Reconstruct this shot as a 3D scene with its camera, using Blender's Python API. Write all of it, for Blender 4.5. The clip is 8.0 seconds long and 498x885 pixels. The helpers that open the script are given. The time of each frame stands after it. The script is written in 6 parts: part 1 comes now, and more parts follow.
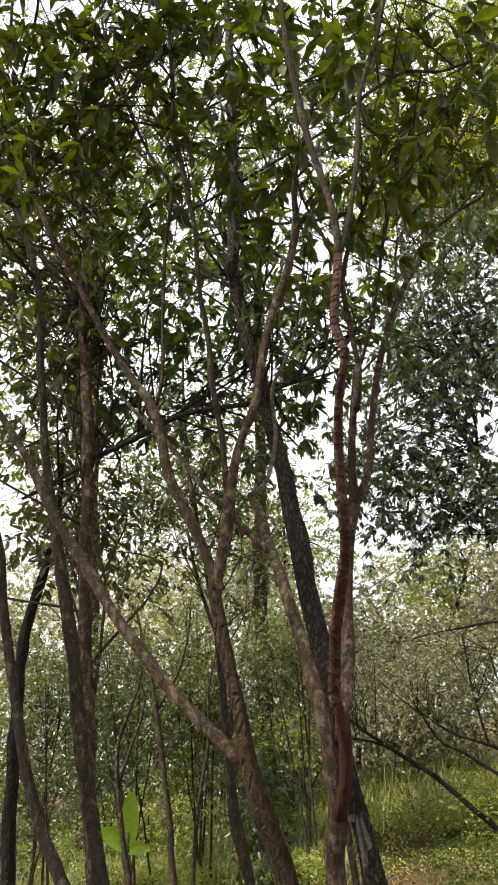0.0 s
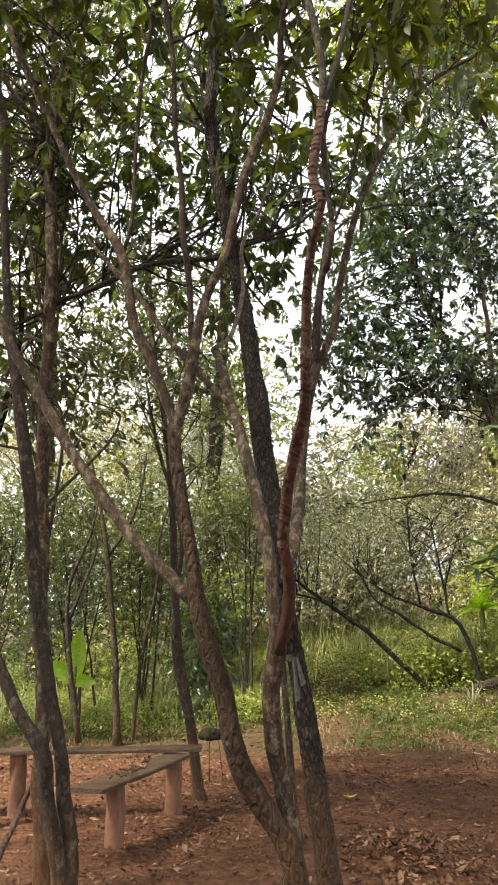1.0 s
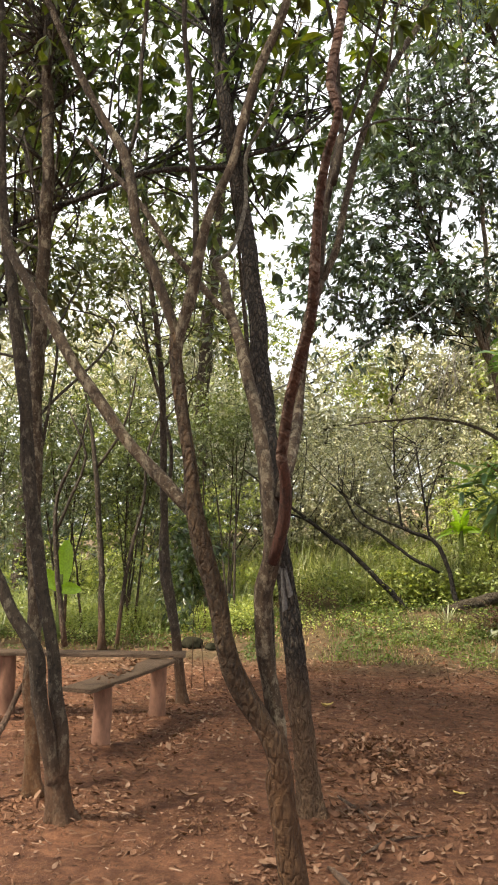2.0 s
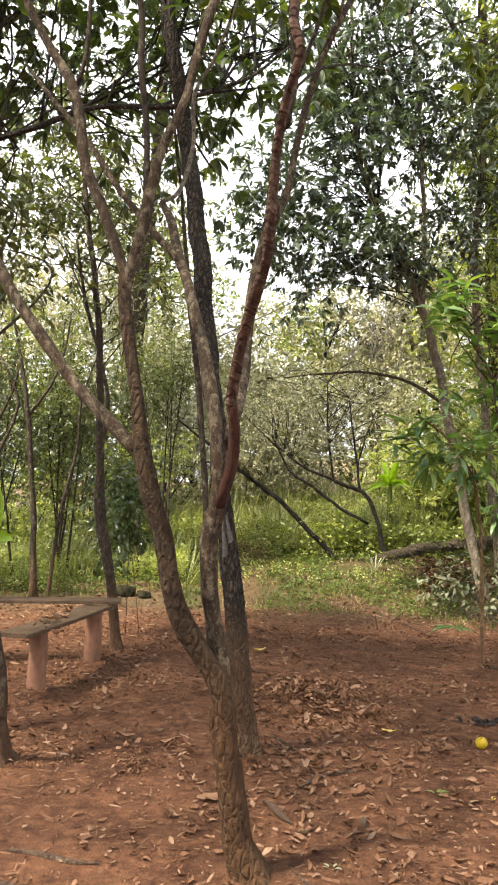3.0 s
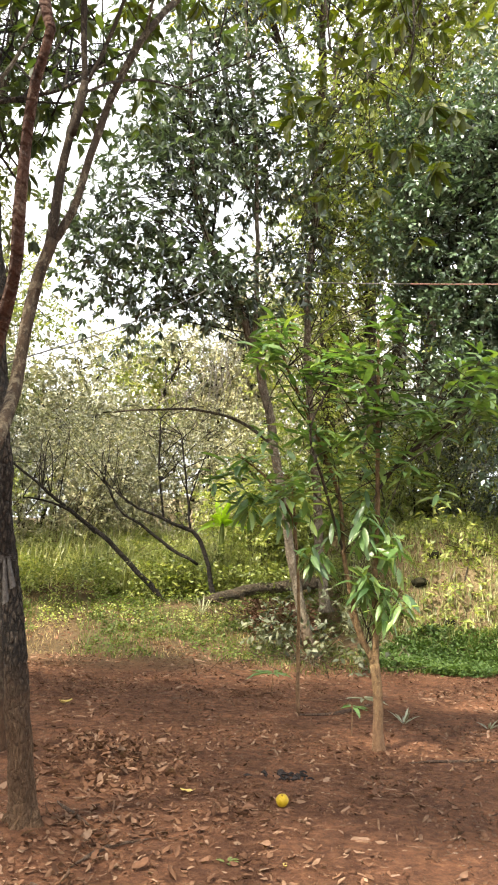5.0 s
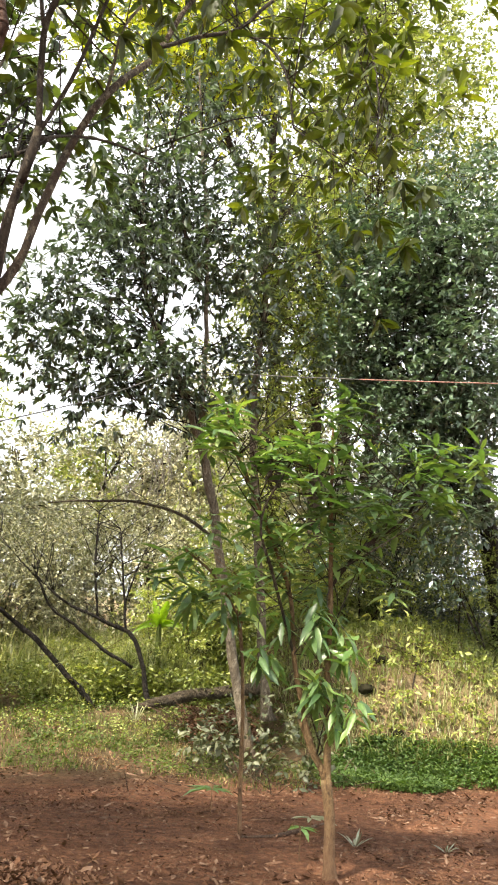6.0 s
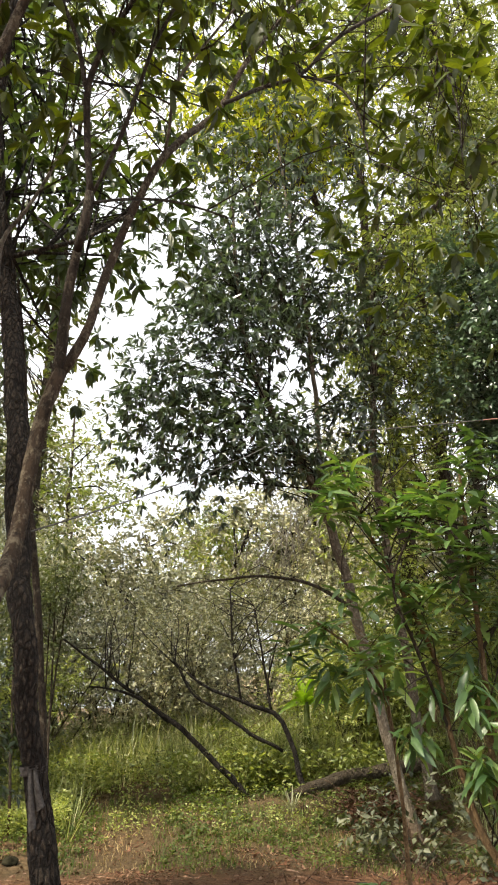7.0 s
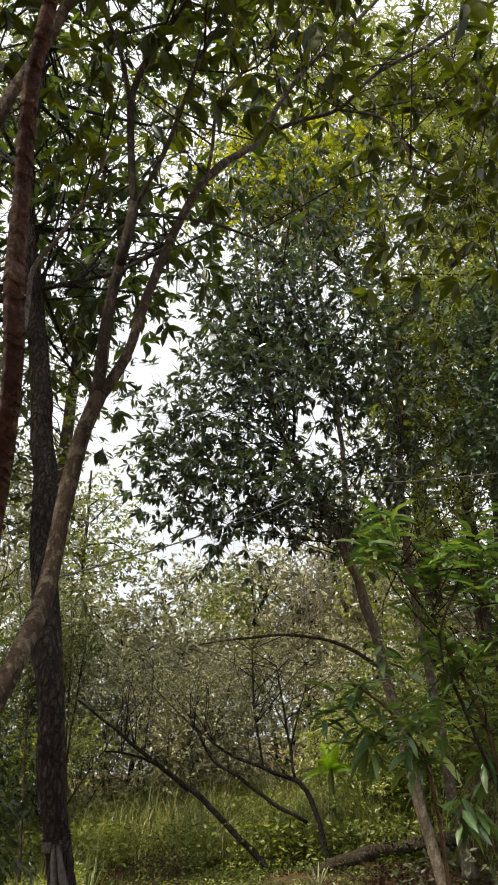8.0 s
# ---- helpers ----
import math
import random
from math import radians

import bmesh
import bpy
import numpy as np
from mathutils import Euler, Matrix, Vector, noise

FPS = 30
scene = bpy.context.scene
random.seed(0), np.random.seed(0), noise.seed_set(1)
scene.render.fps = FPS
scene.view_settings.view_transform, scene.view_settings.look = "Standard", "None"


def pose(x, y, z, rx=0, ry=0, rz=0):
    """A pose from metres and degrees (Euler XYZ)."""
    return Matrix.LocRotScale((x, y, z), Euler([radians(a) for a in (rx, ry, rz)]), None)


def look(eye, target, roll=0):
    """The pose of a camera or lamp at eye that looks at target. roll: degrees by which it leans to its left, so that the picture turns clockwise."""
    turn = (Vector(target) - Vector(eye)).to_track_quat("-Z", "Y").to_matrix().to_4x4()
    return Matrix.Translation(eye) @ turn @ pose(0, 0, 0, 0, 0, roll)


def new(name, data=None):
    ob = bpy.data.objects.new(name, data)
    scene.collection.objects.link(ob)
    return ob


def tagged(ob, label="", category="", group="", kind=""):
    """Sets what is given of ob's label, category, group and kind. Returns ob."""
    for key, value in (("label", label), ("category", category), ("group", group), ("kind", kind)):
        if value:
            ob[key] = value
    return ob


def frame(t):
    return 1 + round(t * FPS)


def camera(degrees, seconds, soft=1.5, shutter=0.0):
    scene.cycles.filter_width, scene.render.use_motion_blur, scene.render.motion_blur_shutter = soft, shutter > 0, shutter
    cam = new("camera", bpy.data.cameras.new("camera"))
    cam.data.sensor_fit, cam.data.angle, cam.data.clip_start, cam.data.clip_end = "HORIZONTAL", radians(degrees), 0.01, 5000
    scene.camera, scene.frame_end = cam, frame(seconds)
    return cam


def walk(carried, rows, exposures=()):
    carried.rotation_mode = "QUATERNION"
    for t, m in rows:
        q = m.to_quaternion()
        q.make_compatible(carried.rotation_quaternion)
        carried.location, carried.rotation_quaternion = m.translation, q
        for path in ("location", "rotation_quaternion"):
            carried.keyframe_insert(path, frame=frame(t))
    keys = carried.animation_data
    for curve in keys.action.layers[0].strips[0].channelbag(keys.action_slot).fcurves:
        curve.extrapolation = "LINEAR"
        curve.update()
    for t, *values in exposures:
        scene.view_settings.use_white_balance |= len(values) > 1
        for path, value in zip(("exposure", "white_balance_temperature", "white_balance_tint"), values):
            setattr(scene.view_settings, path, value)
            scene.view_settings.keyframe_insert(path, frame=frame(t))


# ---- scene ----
cam = camera(33.3, 8.0, 1.9)
PATH = [
    (0, (0.529, -0.098, 1.486), (0.267, 1.750, 2.206), -3.9),
    (0.5, (0.528, -0.118, 1.453), (0.344, 1.780, 2.058), -2.7),
    (1, (0.517, -0.120, 1.435), (0.328, 1.830, 1.841), -0.7),
    (1.5, (0.5, -0.129, 1.43), (0.326, 1.844, 1.708), 0.9),
    (2.8, (0.412, -0.155, 1.379), (0.348, 1.839, 1.516), 2.0),
    (3, (0.406, -0.152, 1.377), (0.42, 1.845, 1.485), 1.9),
    (3.5, (0.406, -0.157, 1.37), (0.554, 1.837, 1.399), 1.9),
    (4, (0.455, -0.12, 1.367), (0.68, 1.867, 1.363), 2.0),
    (4.5, (0.563, -0.026, 1.386), (0.832, 1.956, 1.391), 1.5),
    (5, (0.67, 0.099, 1.403), (1.04, 2.053, 1.616), 2.7),
    (5.2, (0.675, 0.141, 1.398), (1.07, 2.072, 1.739), 4.0),
    (6.3, (0.682, 0.527, 1.362), (1.184, 2.407, 1.826), 3.2),
    (6.5, (0.712, 0.583, 1.369), (1.154, 2.477, 1.837), 2.4),
    (7, (0.825, 0.73, 1.434), (1.007, 2.626, 2.042), -1.1),
    (7.5, (0.831, 0.845, 1.429), (0.994, 2.71, 2.133), -1.7),
    (8, (0.727, 1.006, 1.44), (0.875, 2.857, 2.183), -0.6),
]
EXPOSURES = [(0, 1.12, 6900, 10), (0.5, 1.24, 6900, 10), (1, 1.5, 6900, 10), (1.5, 1.56, 6900, 10), (3, 1.83, 6900, 10), (3.5, 1.96, 6900, 10), (4.5, 2.0, 6900, 10), (5, 2.04, 6900, 10), (6.5, 1.8, 6900, 10), (7, 1.28, 6900, 10), (7.5, 0.8, 6900, 10), (8, 0.63, 6900, 10)]
walk(cam, [(t, look(eye, target, roll)) for t, eye, target, roll in PATH], EXPOSURES)

# ---- light: a bright hazy sky and a veiled sun ----
SUN_EL, SUN_AZ = 55.0, -121.0   # degrees above the horizon; degrees from +y towards +x
world = bpy.data.worlds.new("sky")
scene.world = world
world.use_nodes = True
wt = world.node_tree
wt.nodes.clear()
sky = wt.nodes.new("ShaderNodeTexSky")
sky.sky_type = "NISHITA"
sky.sun_disc = False
sky.sun_elevation = radians(SUN_EL)
sky.sun_rotation = radians(SUN_AZ)
sky.air_density, sky.dust_density, sky.ozone_density = 1.0, 4.0, 1.0
cloud_at = wt.nodes.new("ShaderNodeTexCoord")
cloud = wt.nodes.new("ShaderNodeTexNoise")
cloud.inputs["Scale"].default_value, cloud.inputs["Detail"].default_value = 2.2, 5.0
wt.links.new(cloud_at.outputs["Generated"], cloud.inputs["Vector"])
ramp = wt.nodes.new("ShaderNodeValToRGB")
ramp.color_ramp.elements[0].position, ramp.color_ramp.elements[1].position = 0.25, 0.6
ramp.color_ramp.elements[0].color, ramp.color_ramp.elements[1].color = (0.6, 0.6, 0.6, 1), (1, 1, 1, 1)
wt.links.new(cloud.outputs["Fac"], ramp.inputs["Fac"])
cover = wt.nodes.new("ShaderNodeMix")
cover.data_type = "RGBA"
wt.links.new(ramp.outputs["Color"], cover.inputs["Factor"])
wt.links.new(sky.outputs["Color"], cover.inputs["A"])
cover.inputs["B"].default_value = (8.7, 9.15, 9.9, 1)
air = wt.nodes.new("ShaderNodeBackground")
air.inputs["Strength"].default_value = 0.085
wt.links.new(cover.outputs["Result"], air.inputs["Color"])
out = wt.nodes.new("ShaderNodeOutputWorld")
wt.links.new(air.outputs["Background"], out.inputs["Surface"])

sun = new("sun", bpy.data.lights.new("sun", "SUN"))
sun.data.energy, sun.data.angle, sun.data.color = 5.0, radians(4.0), (1.0, 0.93, 0.8)
to_sun = Vector((math.sin(radians(SUN_AZ)) * math.cos(radians(SUN_EL)), math.cos(radians(SUN_AZ)) * math.cos(radians(SUN_EL)), math.sin(radians(SUN_EL))))
sun.matrix_world = look(to_sun * 60, (0, 0, 0))


# ---- materials ----
def nodes_of(name):
    m = bpy.data.materials.new(name)
    m.use_nodes = True
    t = m.node_tree
    t.nodes.clear()
    return m, t


def node(t, kind, links=(), **inputs):
    n = t.nodes.new(kind)
    for key, value in inputs.items():
        n.inputs[key.replace("_", " ")].default_value = value
    for source, key in links:
        t.links.new(source, n.inputs[key])
    return n


def ramp_of(t, source, stops):
    r = t.nodes.new("ShaderNodeValToRGB")
    e = r.color_ramp.elements
    while len(e) < len(stops):
        e.new(0.5)
    for el, (at, c) in zip(e, stops):
        el.position, el.color = at, (*c, 1)
    t.links.new(source, r.inputs["Fac"])
    return r.outputs["Color"]


def blend(t, fac, a, b, how="MIX"):
    n = t.nodes.new("ShaderNodeMix")
    n.data_type, n.blend_type = "RGBA", how
    for value, key in ((fac, "Factor"), (a, "A"), (b, "B")):
        if isinstance(value, (int, float)):
            n.inputs[key].default_value = value
        elif isinstance(value, tuple):
            n.inputs[key].default_value = (*value, 1)
        else:
            t.links.new(value, n.inputs[key])
    return n.outputs["Result"]


def finish(t, shader):
    o = t.nodes.new("ShaderNodeOutputMaterial")
    t.links.new(shader, o.inputs["Surface"])


def leaf_material(name, colours, translucent=0.35, rough=0.45, gloss=0.6, through_tint=(1.5, 1.55, 0.6), by_object=False):
    """Leaves: a tint for every leaf, paler patches across the crown, light shining through."""
    m, t = nodes_of(name)
    chance = t.nodes.new("ShaderNodeObjectInfo").outputs["Random"] if by_object else t.nodes.new("ShaderNodeNewGeometry").outputs["Random Per Island"]
    n = len(colours)
    tint = ramp_of(t, chance, [(i / max(1, n - 1), c) for i, c in enumerate(colours)])
    co = t.nodes.new("ShaderNodeTexCoord")
    big = node(t, "ShaderNodeTexNoise", [(co.outputs["Object"], "Vector")], Scale=0.9, Detail=2.0)
    light = ramp_of(t, big.outputs["Fac"], [(0.3, (0.7, 0.72, 0.7)), (0.7, (1.25, 1.2, 1.05))])
    fine = node(t, "ShaderNodeTexNoise", [(co.outputs["Object"], "Vector")], Scale=45.0, Detail=3.0)
    spots = ramp_of(t, fine.outputs["Fac"], [(0.35, (0.8, 0.8, 0.75)), (0.65, (1.1, 1.1, 1.1))])
    col = blend(t, 1.0, blend(t, 1.0, tint, light, "MULTIPLY"), spots, "MULTIPLY")
    p = node(t, "ShaderNodeBsdfPrincipled", [(col, "Base Color")], Roughness=rough)
    p.inputs["Specular IOR Level"].default_value = gloss
    tr = node(t, "ShaderNodeBsdfTranslucent", [(blend(t, 1.0, col, through_tint, "MULTIPLY"), "Color")])
    mix = node(t, "ShaderNodeMixShader", [(p.outputs[0], 1), (tr.outputs[0], 2)], Fac=translucent)
    finish(t, mix.outputs[0])
    return m


def bark_material(name, dark, mid, pale, patches=0.5, furrow=0.0, dust_to=0.5, dust=(0.30, 0.15, 0.09), scale=1.0, rings=0.0):
    """Bark: fine grain, lichen blotches with crisp rims, pits, cracks or rings, and red dust near the soil."""
    m, t = nodes_of(name)
    co = t.nodes.new("ShaderNodeTexCoord")
    at = co.outputs["Object"]
    mp = node(t, "ShaderNodeMapping", [(at, "Vector")])
    mp.inputs["Scale"].default_value = (scale, scale, scale * 0.35)
    squat = node(t, "ShaderNodeMapping", [(at, "Vector")])
    squat.inputs["Scale"].default_value = (1.0, 1.0, 0.6)
    n1 = node(t, "ShaderNodeTexNoise", [(at, "Vector")], Scale=7.0 * scale, Detail=6.0, Roughness=0.65)
    n2 = node(t, "ShaderNodeTexNoise", [(mp.outputs[0], "Vector")], Scale=70.0, Detail=6.0, Roughness=0.75)
    base = ramp_of(t, n2.outputs["Fac"], [(0.32, dark), (0.68, mid)])
    tone = node(t, "ShaderNodeTexNoise", [(at, "Vector")], Scale=120.0, Detail=3.0, Roughness=0.7)
    lichen = ramp_of(t, tone.outputs["Fac"], [(0.3, tuple(v * 0.55 for v in pale)), (0.7, tuple(v * 1.15 for v in pale))])
    blotch = node(t, "ShaderNodeTexNoise", [(squat.outputs[0], "Vector")], Scale=27.0, Detail=6.0, Roughness=0.72, Distortion=0.25)
    edge = 0.66 - 0.3 * patches
    col = blend(t, ramp_of(t, blotch.outputs["Fac"], [(edge, (0, 0, 0)), (edge + 0.1, (0.75, 0.75, 0.75))]), base, lichen)
    fleck = node(t, "ShaderNodeTexNoise", [(at, "Vector")], Scale=75.0, Detail=4.0, Roughness=0.6)
    col = blend(t, ramp_of(t, fleck.outputs["Fac"], [(0.70 - 0.14 * patches, (0, 0, 0)), (0.76 - 0.14 * patches, (0.75, 0.75, 0.75))]), col, lichen)
    pit = node(t, "ShaderNodeTexNoise", [(squat.outputs[0], "Vector")], Scale=38.0, Detail=5.0, Roughness=0.7)
    col = blend(t, 1.0, col, ramp_of(t, pit.outputs["Fac"], [(0.33, (0.38, 0.36, 0.34)), (0.47, (1, 1, 1))]), "MULTIPLY")
    col = blend(t, 0.75, col, ramp_of(t, n1.outputs["Fac"], [(0.3, (0.5, 0.48, 0.46)), (0.7, (1.25, 1.22, 1.15))]), "MULTIPLY")
    warp = node(t, "ShaderNodeVectorMath", [(n1.outputs["Color"], 0), (mp.outputs[0], 2)])
    warp.operation = "MULTIPLY_ADD"
    warp.inputs[1].default_value = (0.05, 0.05, 0.05)
    vor = node(t, "ShaderNodeTexVoronoi", [(warp.outputs[0], "Vector")], Scale=40.0)
    vor.feature = "DISTANCE_TO_EDGE"
    crack = ramp_of(t, vor.outputs["Distance"], [(0.03, (0, 0, 0)), (0.26, (1, 1, 1))])
    if furrow:
        col = blend(t, furrow, col, blend(t, crack, (0.014, 0.011, 0.009), col))
    h = node(t, "ShaderNodeMath", [(n2.outputs["Fac"], 0), (n1.outputs["Fac"], 1)])
    if rings:
        wave = node(t, "ShaderNodeTexWave", [(at, "Vector")], Scale=5.0, Distortion=14.0, Detail=4.0)
        wave.bands_direction = "Z"
        band = ramp_of(t, wave.outputs["Fac"], [(0.0, (0.45, 0.42, 0.4)), (0.22, (1, 1, 1)), (0.85, (1, 1, 1)), (1.0, (1.5, 1.5, 1.45))])
        col = blend(t, rings, col, band, "MULTIPLY")
        h = node(t, "ShaderNodeMath", [(h.outputs[0], 0), (band, 1)])
    if dust_to:
        geo = t.nodes.new("ShaderNodeNewGeometry")
        sep = node(t, "ShaderNodeSeparateXYZ", [(geo.outputs["Position"], "Vector")])
        wob = node(t, "ShaderNodeMath", [(n1.outputs["Fac"], 0)])
        wob.operation = "MULTIPLY_ADD"
        wob.inputs[1].default_value = 0.55
        t.links.new(sep.outputs["Z"], wob.inputs[2])
        line = node(t, "ShaderNodeMapRange", [(wob.outputs[0], "Value")])
        line.inputs["From Min"].default_value, line.inputs["From Max"].default_value = dust_to + 0.5, dust_to + 0.05
        line.inputs["To Min"].default_value, line.inputs["To Max"].default_value = 0.0, 0.6
        col = blend(t, line.outputs[0], col, blend(t, n2.outputs["Fac"], tuple(v * 0.15 for v in dust), tuple(v * 1.75 for v in dust)))
    p = node(t, "ShaderNodeBsdfPrincipled", [(col, "Base Color")], Roughness=0.88)
    p.inputs["Specular IOR Level"].default_value = 0.25
    if furrow:
        h = node(t, "ShaderNodeMath", [(h.outputs[0], 0), (crack, 1)])
    b = node(t, "ShaderNodeBump", [(h.outputs[0], "Height")], Strength=1.0, Distance=0.028)
    t.links.new(b.outputs[0], p.inputs["Normal"])
    finish(t, p.outputs[0])
    return m


def plain_material(name, a, b, scale=30.0, rough=0.8, bump=0.3, stretch=(1, 1, 1), spec=0.3):
    m, t = nodes_of(name)
    co = t.nodes.new("ShaderNodeTexCoord")
    mp = node(t, "ShaderNodeMapping", [(co.outputs["Object"], "Vector")])
    mp.inputs["Scale"].default_value = stretch
    n1 = node(t, "ShaderNodeTexNoise", [(mp.outputs[0], "Vector")], Scale=scale, Detail=6.0, Roughness=0.65)
    n2 = node(t, "ShaderNodeTexNoise", [(co.outputs["Object"], "Vector")], Scale=scale * 0.15, Detail=3.0)
    col = ramp_of(t, n1.outputs["Fac"], [(0.3, a), (0.7, b)])
    col = blend(t, 0.7, col, ramp_of(t, n2.outputs["Fac"], [(0.3, (0.65, 0.65, 0.65)), (0.7, (1.2, 1.2, 1.2))]), "MULTIPLY")
    p = node(t, "ShaderNodeBsdfPrincipled", [(col, "Base Color")], Roughness=rough)
    p.inputs["Specular IOR Level"].default_value = spec
    bm = node(t, "ShaderNodeBump", [(n1.outputs["Fac"], "Height")], Strength=bump, Distance=0.01)
    t.links.new(bm.outputs[0], p.inputs["Normal"])
    finish(t, p.outputs[0])
    return m


def earth_material():
    """Red earth in the clearing, duff and grassy soil behind it, yellow clay on the bank."""
    m, t = nodes_of("red_earth")
    geo = t.nodes.new("ShaderNodeNewGeometry")
    pos = geo.outputs["Position"]
    n1 = node(t, "ShaderNodeTexNoise", [(pos, "Vector")], Scale=1.3, Detail=5.0, Roughness=0.6)
    n2 = node(t, "ShaderNodeTexNoise", [(pos, "Vector")], Scale=16.0, Detail=8.0, Roughness=0.72)
    n3 = node(t, "ShaderNodeTexNoise", [(pos, "Vector")], Scale=120.0, Detail=4.0, Roughness=0.7)
    red = ramp_of(t, n2.outputs["Fac"], [(0.25, (0.052, 0.0225, 0.0135)), (0.5, (0.158, 0.073, 0.039)), (0.78, (0.3, 0.153, 0.082))])
    n4 = node(t, "ShaderNodeTexNoise", [(pos, "Vector")], Scale=4.5, Detail=6.0, Roughness=0.68, Distortion=0.6)
    red = blend(t, 0.85, red, ramp_of(t, n4.outputs["Fac"], [(0.34, (0.6, 0.55, 0.53)), (0.5, (0.97, 0.95, 0.94)), (0.68, (1.35, 1.3, 1.26))]), "MULTIPLY")
    red = blend(t, 0.8, red, ramp_of(t, n1.outputs["Fac"], [(0.3, (0.7, 0.68, 0.68)), (0.7, (1.25, 1.22, 1.2))]), "MULTIPLY")
    red = blend(t, 0.6, red, ramp_of(t, n3.outputs["Fac"], [(0.3, (0.6, 0.58, 0.56)), (0.7, (1.3, 1.3, 1.3))]), "MULTIPLY")
    duff = ramp_of(t, n2.outputs["Fac"], [(0.3, (0.05, 0.035, 0.018)), (0.7, (0.17, 0.115, 0.06))])
    clay = ramp_of(t, n2.outputs["Fac"], [(0.3, (0.09, 0.062, 0.034)), (0.7, (0.29, 0.22, 0.12))])
    sep = node(t, "ShaderNodeSeparateXYZ", [(pos, "Vector")])
    wob = node(t, "ShaderNodeMath", [(n1.outputs["Fac"], 0)])
    wob.operation = "MULTIPLY_ADD"
    wob.inputs[1].default_value = 2.2
    t.links.new(sep.outputs["Y"], wob.inputs[2])
    far = node(t, "ShaderNodeMapRange", [(wob.outputs[0], "Value")])
    far.inputs["From Min"].default_value, far.inputs["From Max"].default_value = 9.4, 10.6
    col = blend(t, far.outputs[0], red, duff)
    east = node(t, "ShaderNodeMapRange", [(sep.outputs["X"], "Value")])
    east.inputs["From Min"].default_value, east.inputs["From Max"].default_value = 4.2, 4.7
    high = node(t, "ShaderNodeMapRange", [(sep.outputs["Z"], "Value")])
    high.inputs["From Min"].default_value, high.inputs["From Max"].default_value = 0.25, 0.6
    both = node(t, "ShaderNodeMath", [(east.outputs[0], 0), (high.outputs[0], 1)])
    both.operation = "MULTIPLY"
    col = blend(t, both.outputs[0], col, clay)
    p = node(t, "ShaderNodeBsdfPrincipled", [(col, "Base Color")], Roughness=0.95)
    p.inputs["Specular IOR Level"].default_value = 0.15
    h = node(t, "ShaderNodeMath", [(n2.outputs["Fac"], 0), (n3.outputs["Fac"], 1)])
    b = node(t, "ShaderNodeBump", [(h.outputs[0], "Height")], Strength=1.0, Distance=0.035)
    t.links.new(b.outputs[0], p.inputs["Normal"])
    finish(t, p.outputs[0])
    return m


EARTH = earth_material()
BARK_MOTTLED = bark_material("mottled_bark", (0.022, 0.014, 0.008), (0.08, 0.05, 0.028), (0.235, 0.195, 0.137), 0.54, 0.0, 0.62, (0.14, 0.06, 0.022))
BARK_TRUNK = bark_material("fibrous_brown_bark", (0.015, 0.009, 0.0045), (0.105, 0.06, 0.027), (0.19, 0.145, 0.085), 0.27, 0.12, 0.74, (0.115, 0.052, 0.02))
BARK_RED = bark_material("red_peeling_bark", (0.03, 0.011, 0.006), (0.1, 0.035, 0.019), (0.15, 0.075, 0.045), 0.25, 0.0, 0.0)
BARK_BROWN = bark_material("smooth_brown_bark", (0.045, 0.023, 0.015), (0.135, 0.068, 0.044), (0.26, 0.18, 0.13), 0.4, 0.0, 0.0, (0.3, 0.15, 0.09), 1.0, 0.22)
BARK_PALE = bark_material("pale_twig_bark", (0.07, 0.058, 0.045), (0.18, 0.155, 0.12), (0.34, 0.31, 0.255), 0.55, 0.0, 0.0)
BARK_DARK = bark_material("furrowed_bark", (0.022, 0.017, 0.013), (0.11, 0.083, 0.06), (0.2, 0.165, 0.125), 0.34, 0.95, 0.6, (0.2, 0.11, 0.056), 1.25)
BARK_GREY = bark_material("grey_brown_bark", (0.017, 0.012, 0.0085), (0.06, 0.043, 0.028), (0.18, 0.152, 0.11), 0.44, 0.0, 0.4, (0.11, 0.052, 0.024))
BARK_ASH = bark_material("ash_grey_bark", (0.07, 0.058, 0.042), (0.17, 0.14, 0.1), (0.33, 0.29, 0.225), 0.5, 0.0, 0.3, (0.16, 0.09, 0.055))
BARK_LOG = bark_material("rotting_log_bark", (0.035, 0.026, 0.017), (0.1, 0.077, 0.05), (0.2, 0.175, 0.12), 0.42, 0.3, 0.0)
BARK_STEM = bark_material("straw_stem_bark", (0.1, 0.06, 0.03), (0.24, 0.155, 0.075), (0.36, 0.27, 0.15), 0.35, 0.0, 0.3, (0.22, 0.12, 0.07))
BARK_DEAD = bark_material("dead_wood", (0.009, 0.007, 0.006), (0.032, 0.025, 0.019), (0.09, 0.074, 0.056), 0.32, 0.2, 0.0)
VINE_BARK = bark_material("dry_vine", (0.16, 0.14, 0.11), (0.34, 0.31, 0.25), (0.5, 0.47, 0.4), 0.5, 0.0, 0.0)
STICK = bark_material("dry_stick", (0.05, 0.03, 0.02), (0.15, 0.092, 0.06), (0.26, 0.19, 0.14), 0.35, 0.0, 0.0)
LEAF_MAIN = leaf_material("broad_olive_leaf", [(0.024, 0.038, 0.009), (0.05, 0.072, 0.014), (0.085, 0.11, 0.02), (0.032, 0.048, 0.012), (0.06, 0.082, 0.017), (0.12, 0.14, 0.02)], 0.45, 0.45, 0.5, (1.6, 1.6, 0.45))
LEAF_SHADE = leaf_material("shaded_canopy_leaf", [(0.02, 0.036, 0.014), (0.042, 0.072, 0.024), (0.075, 0.11, 0.034), (0.03, 0.05, 0.02)], 0.45, 0.35, 0.8, (1.6, 1.6, 0.6))
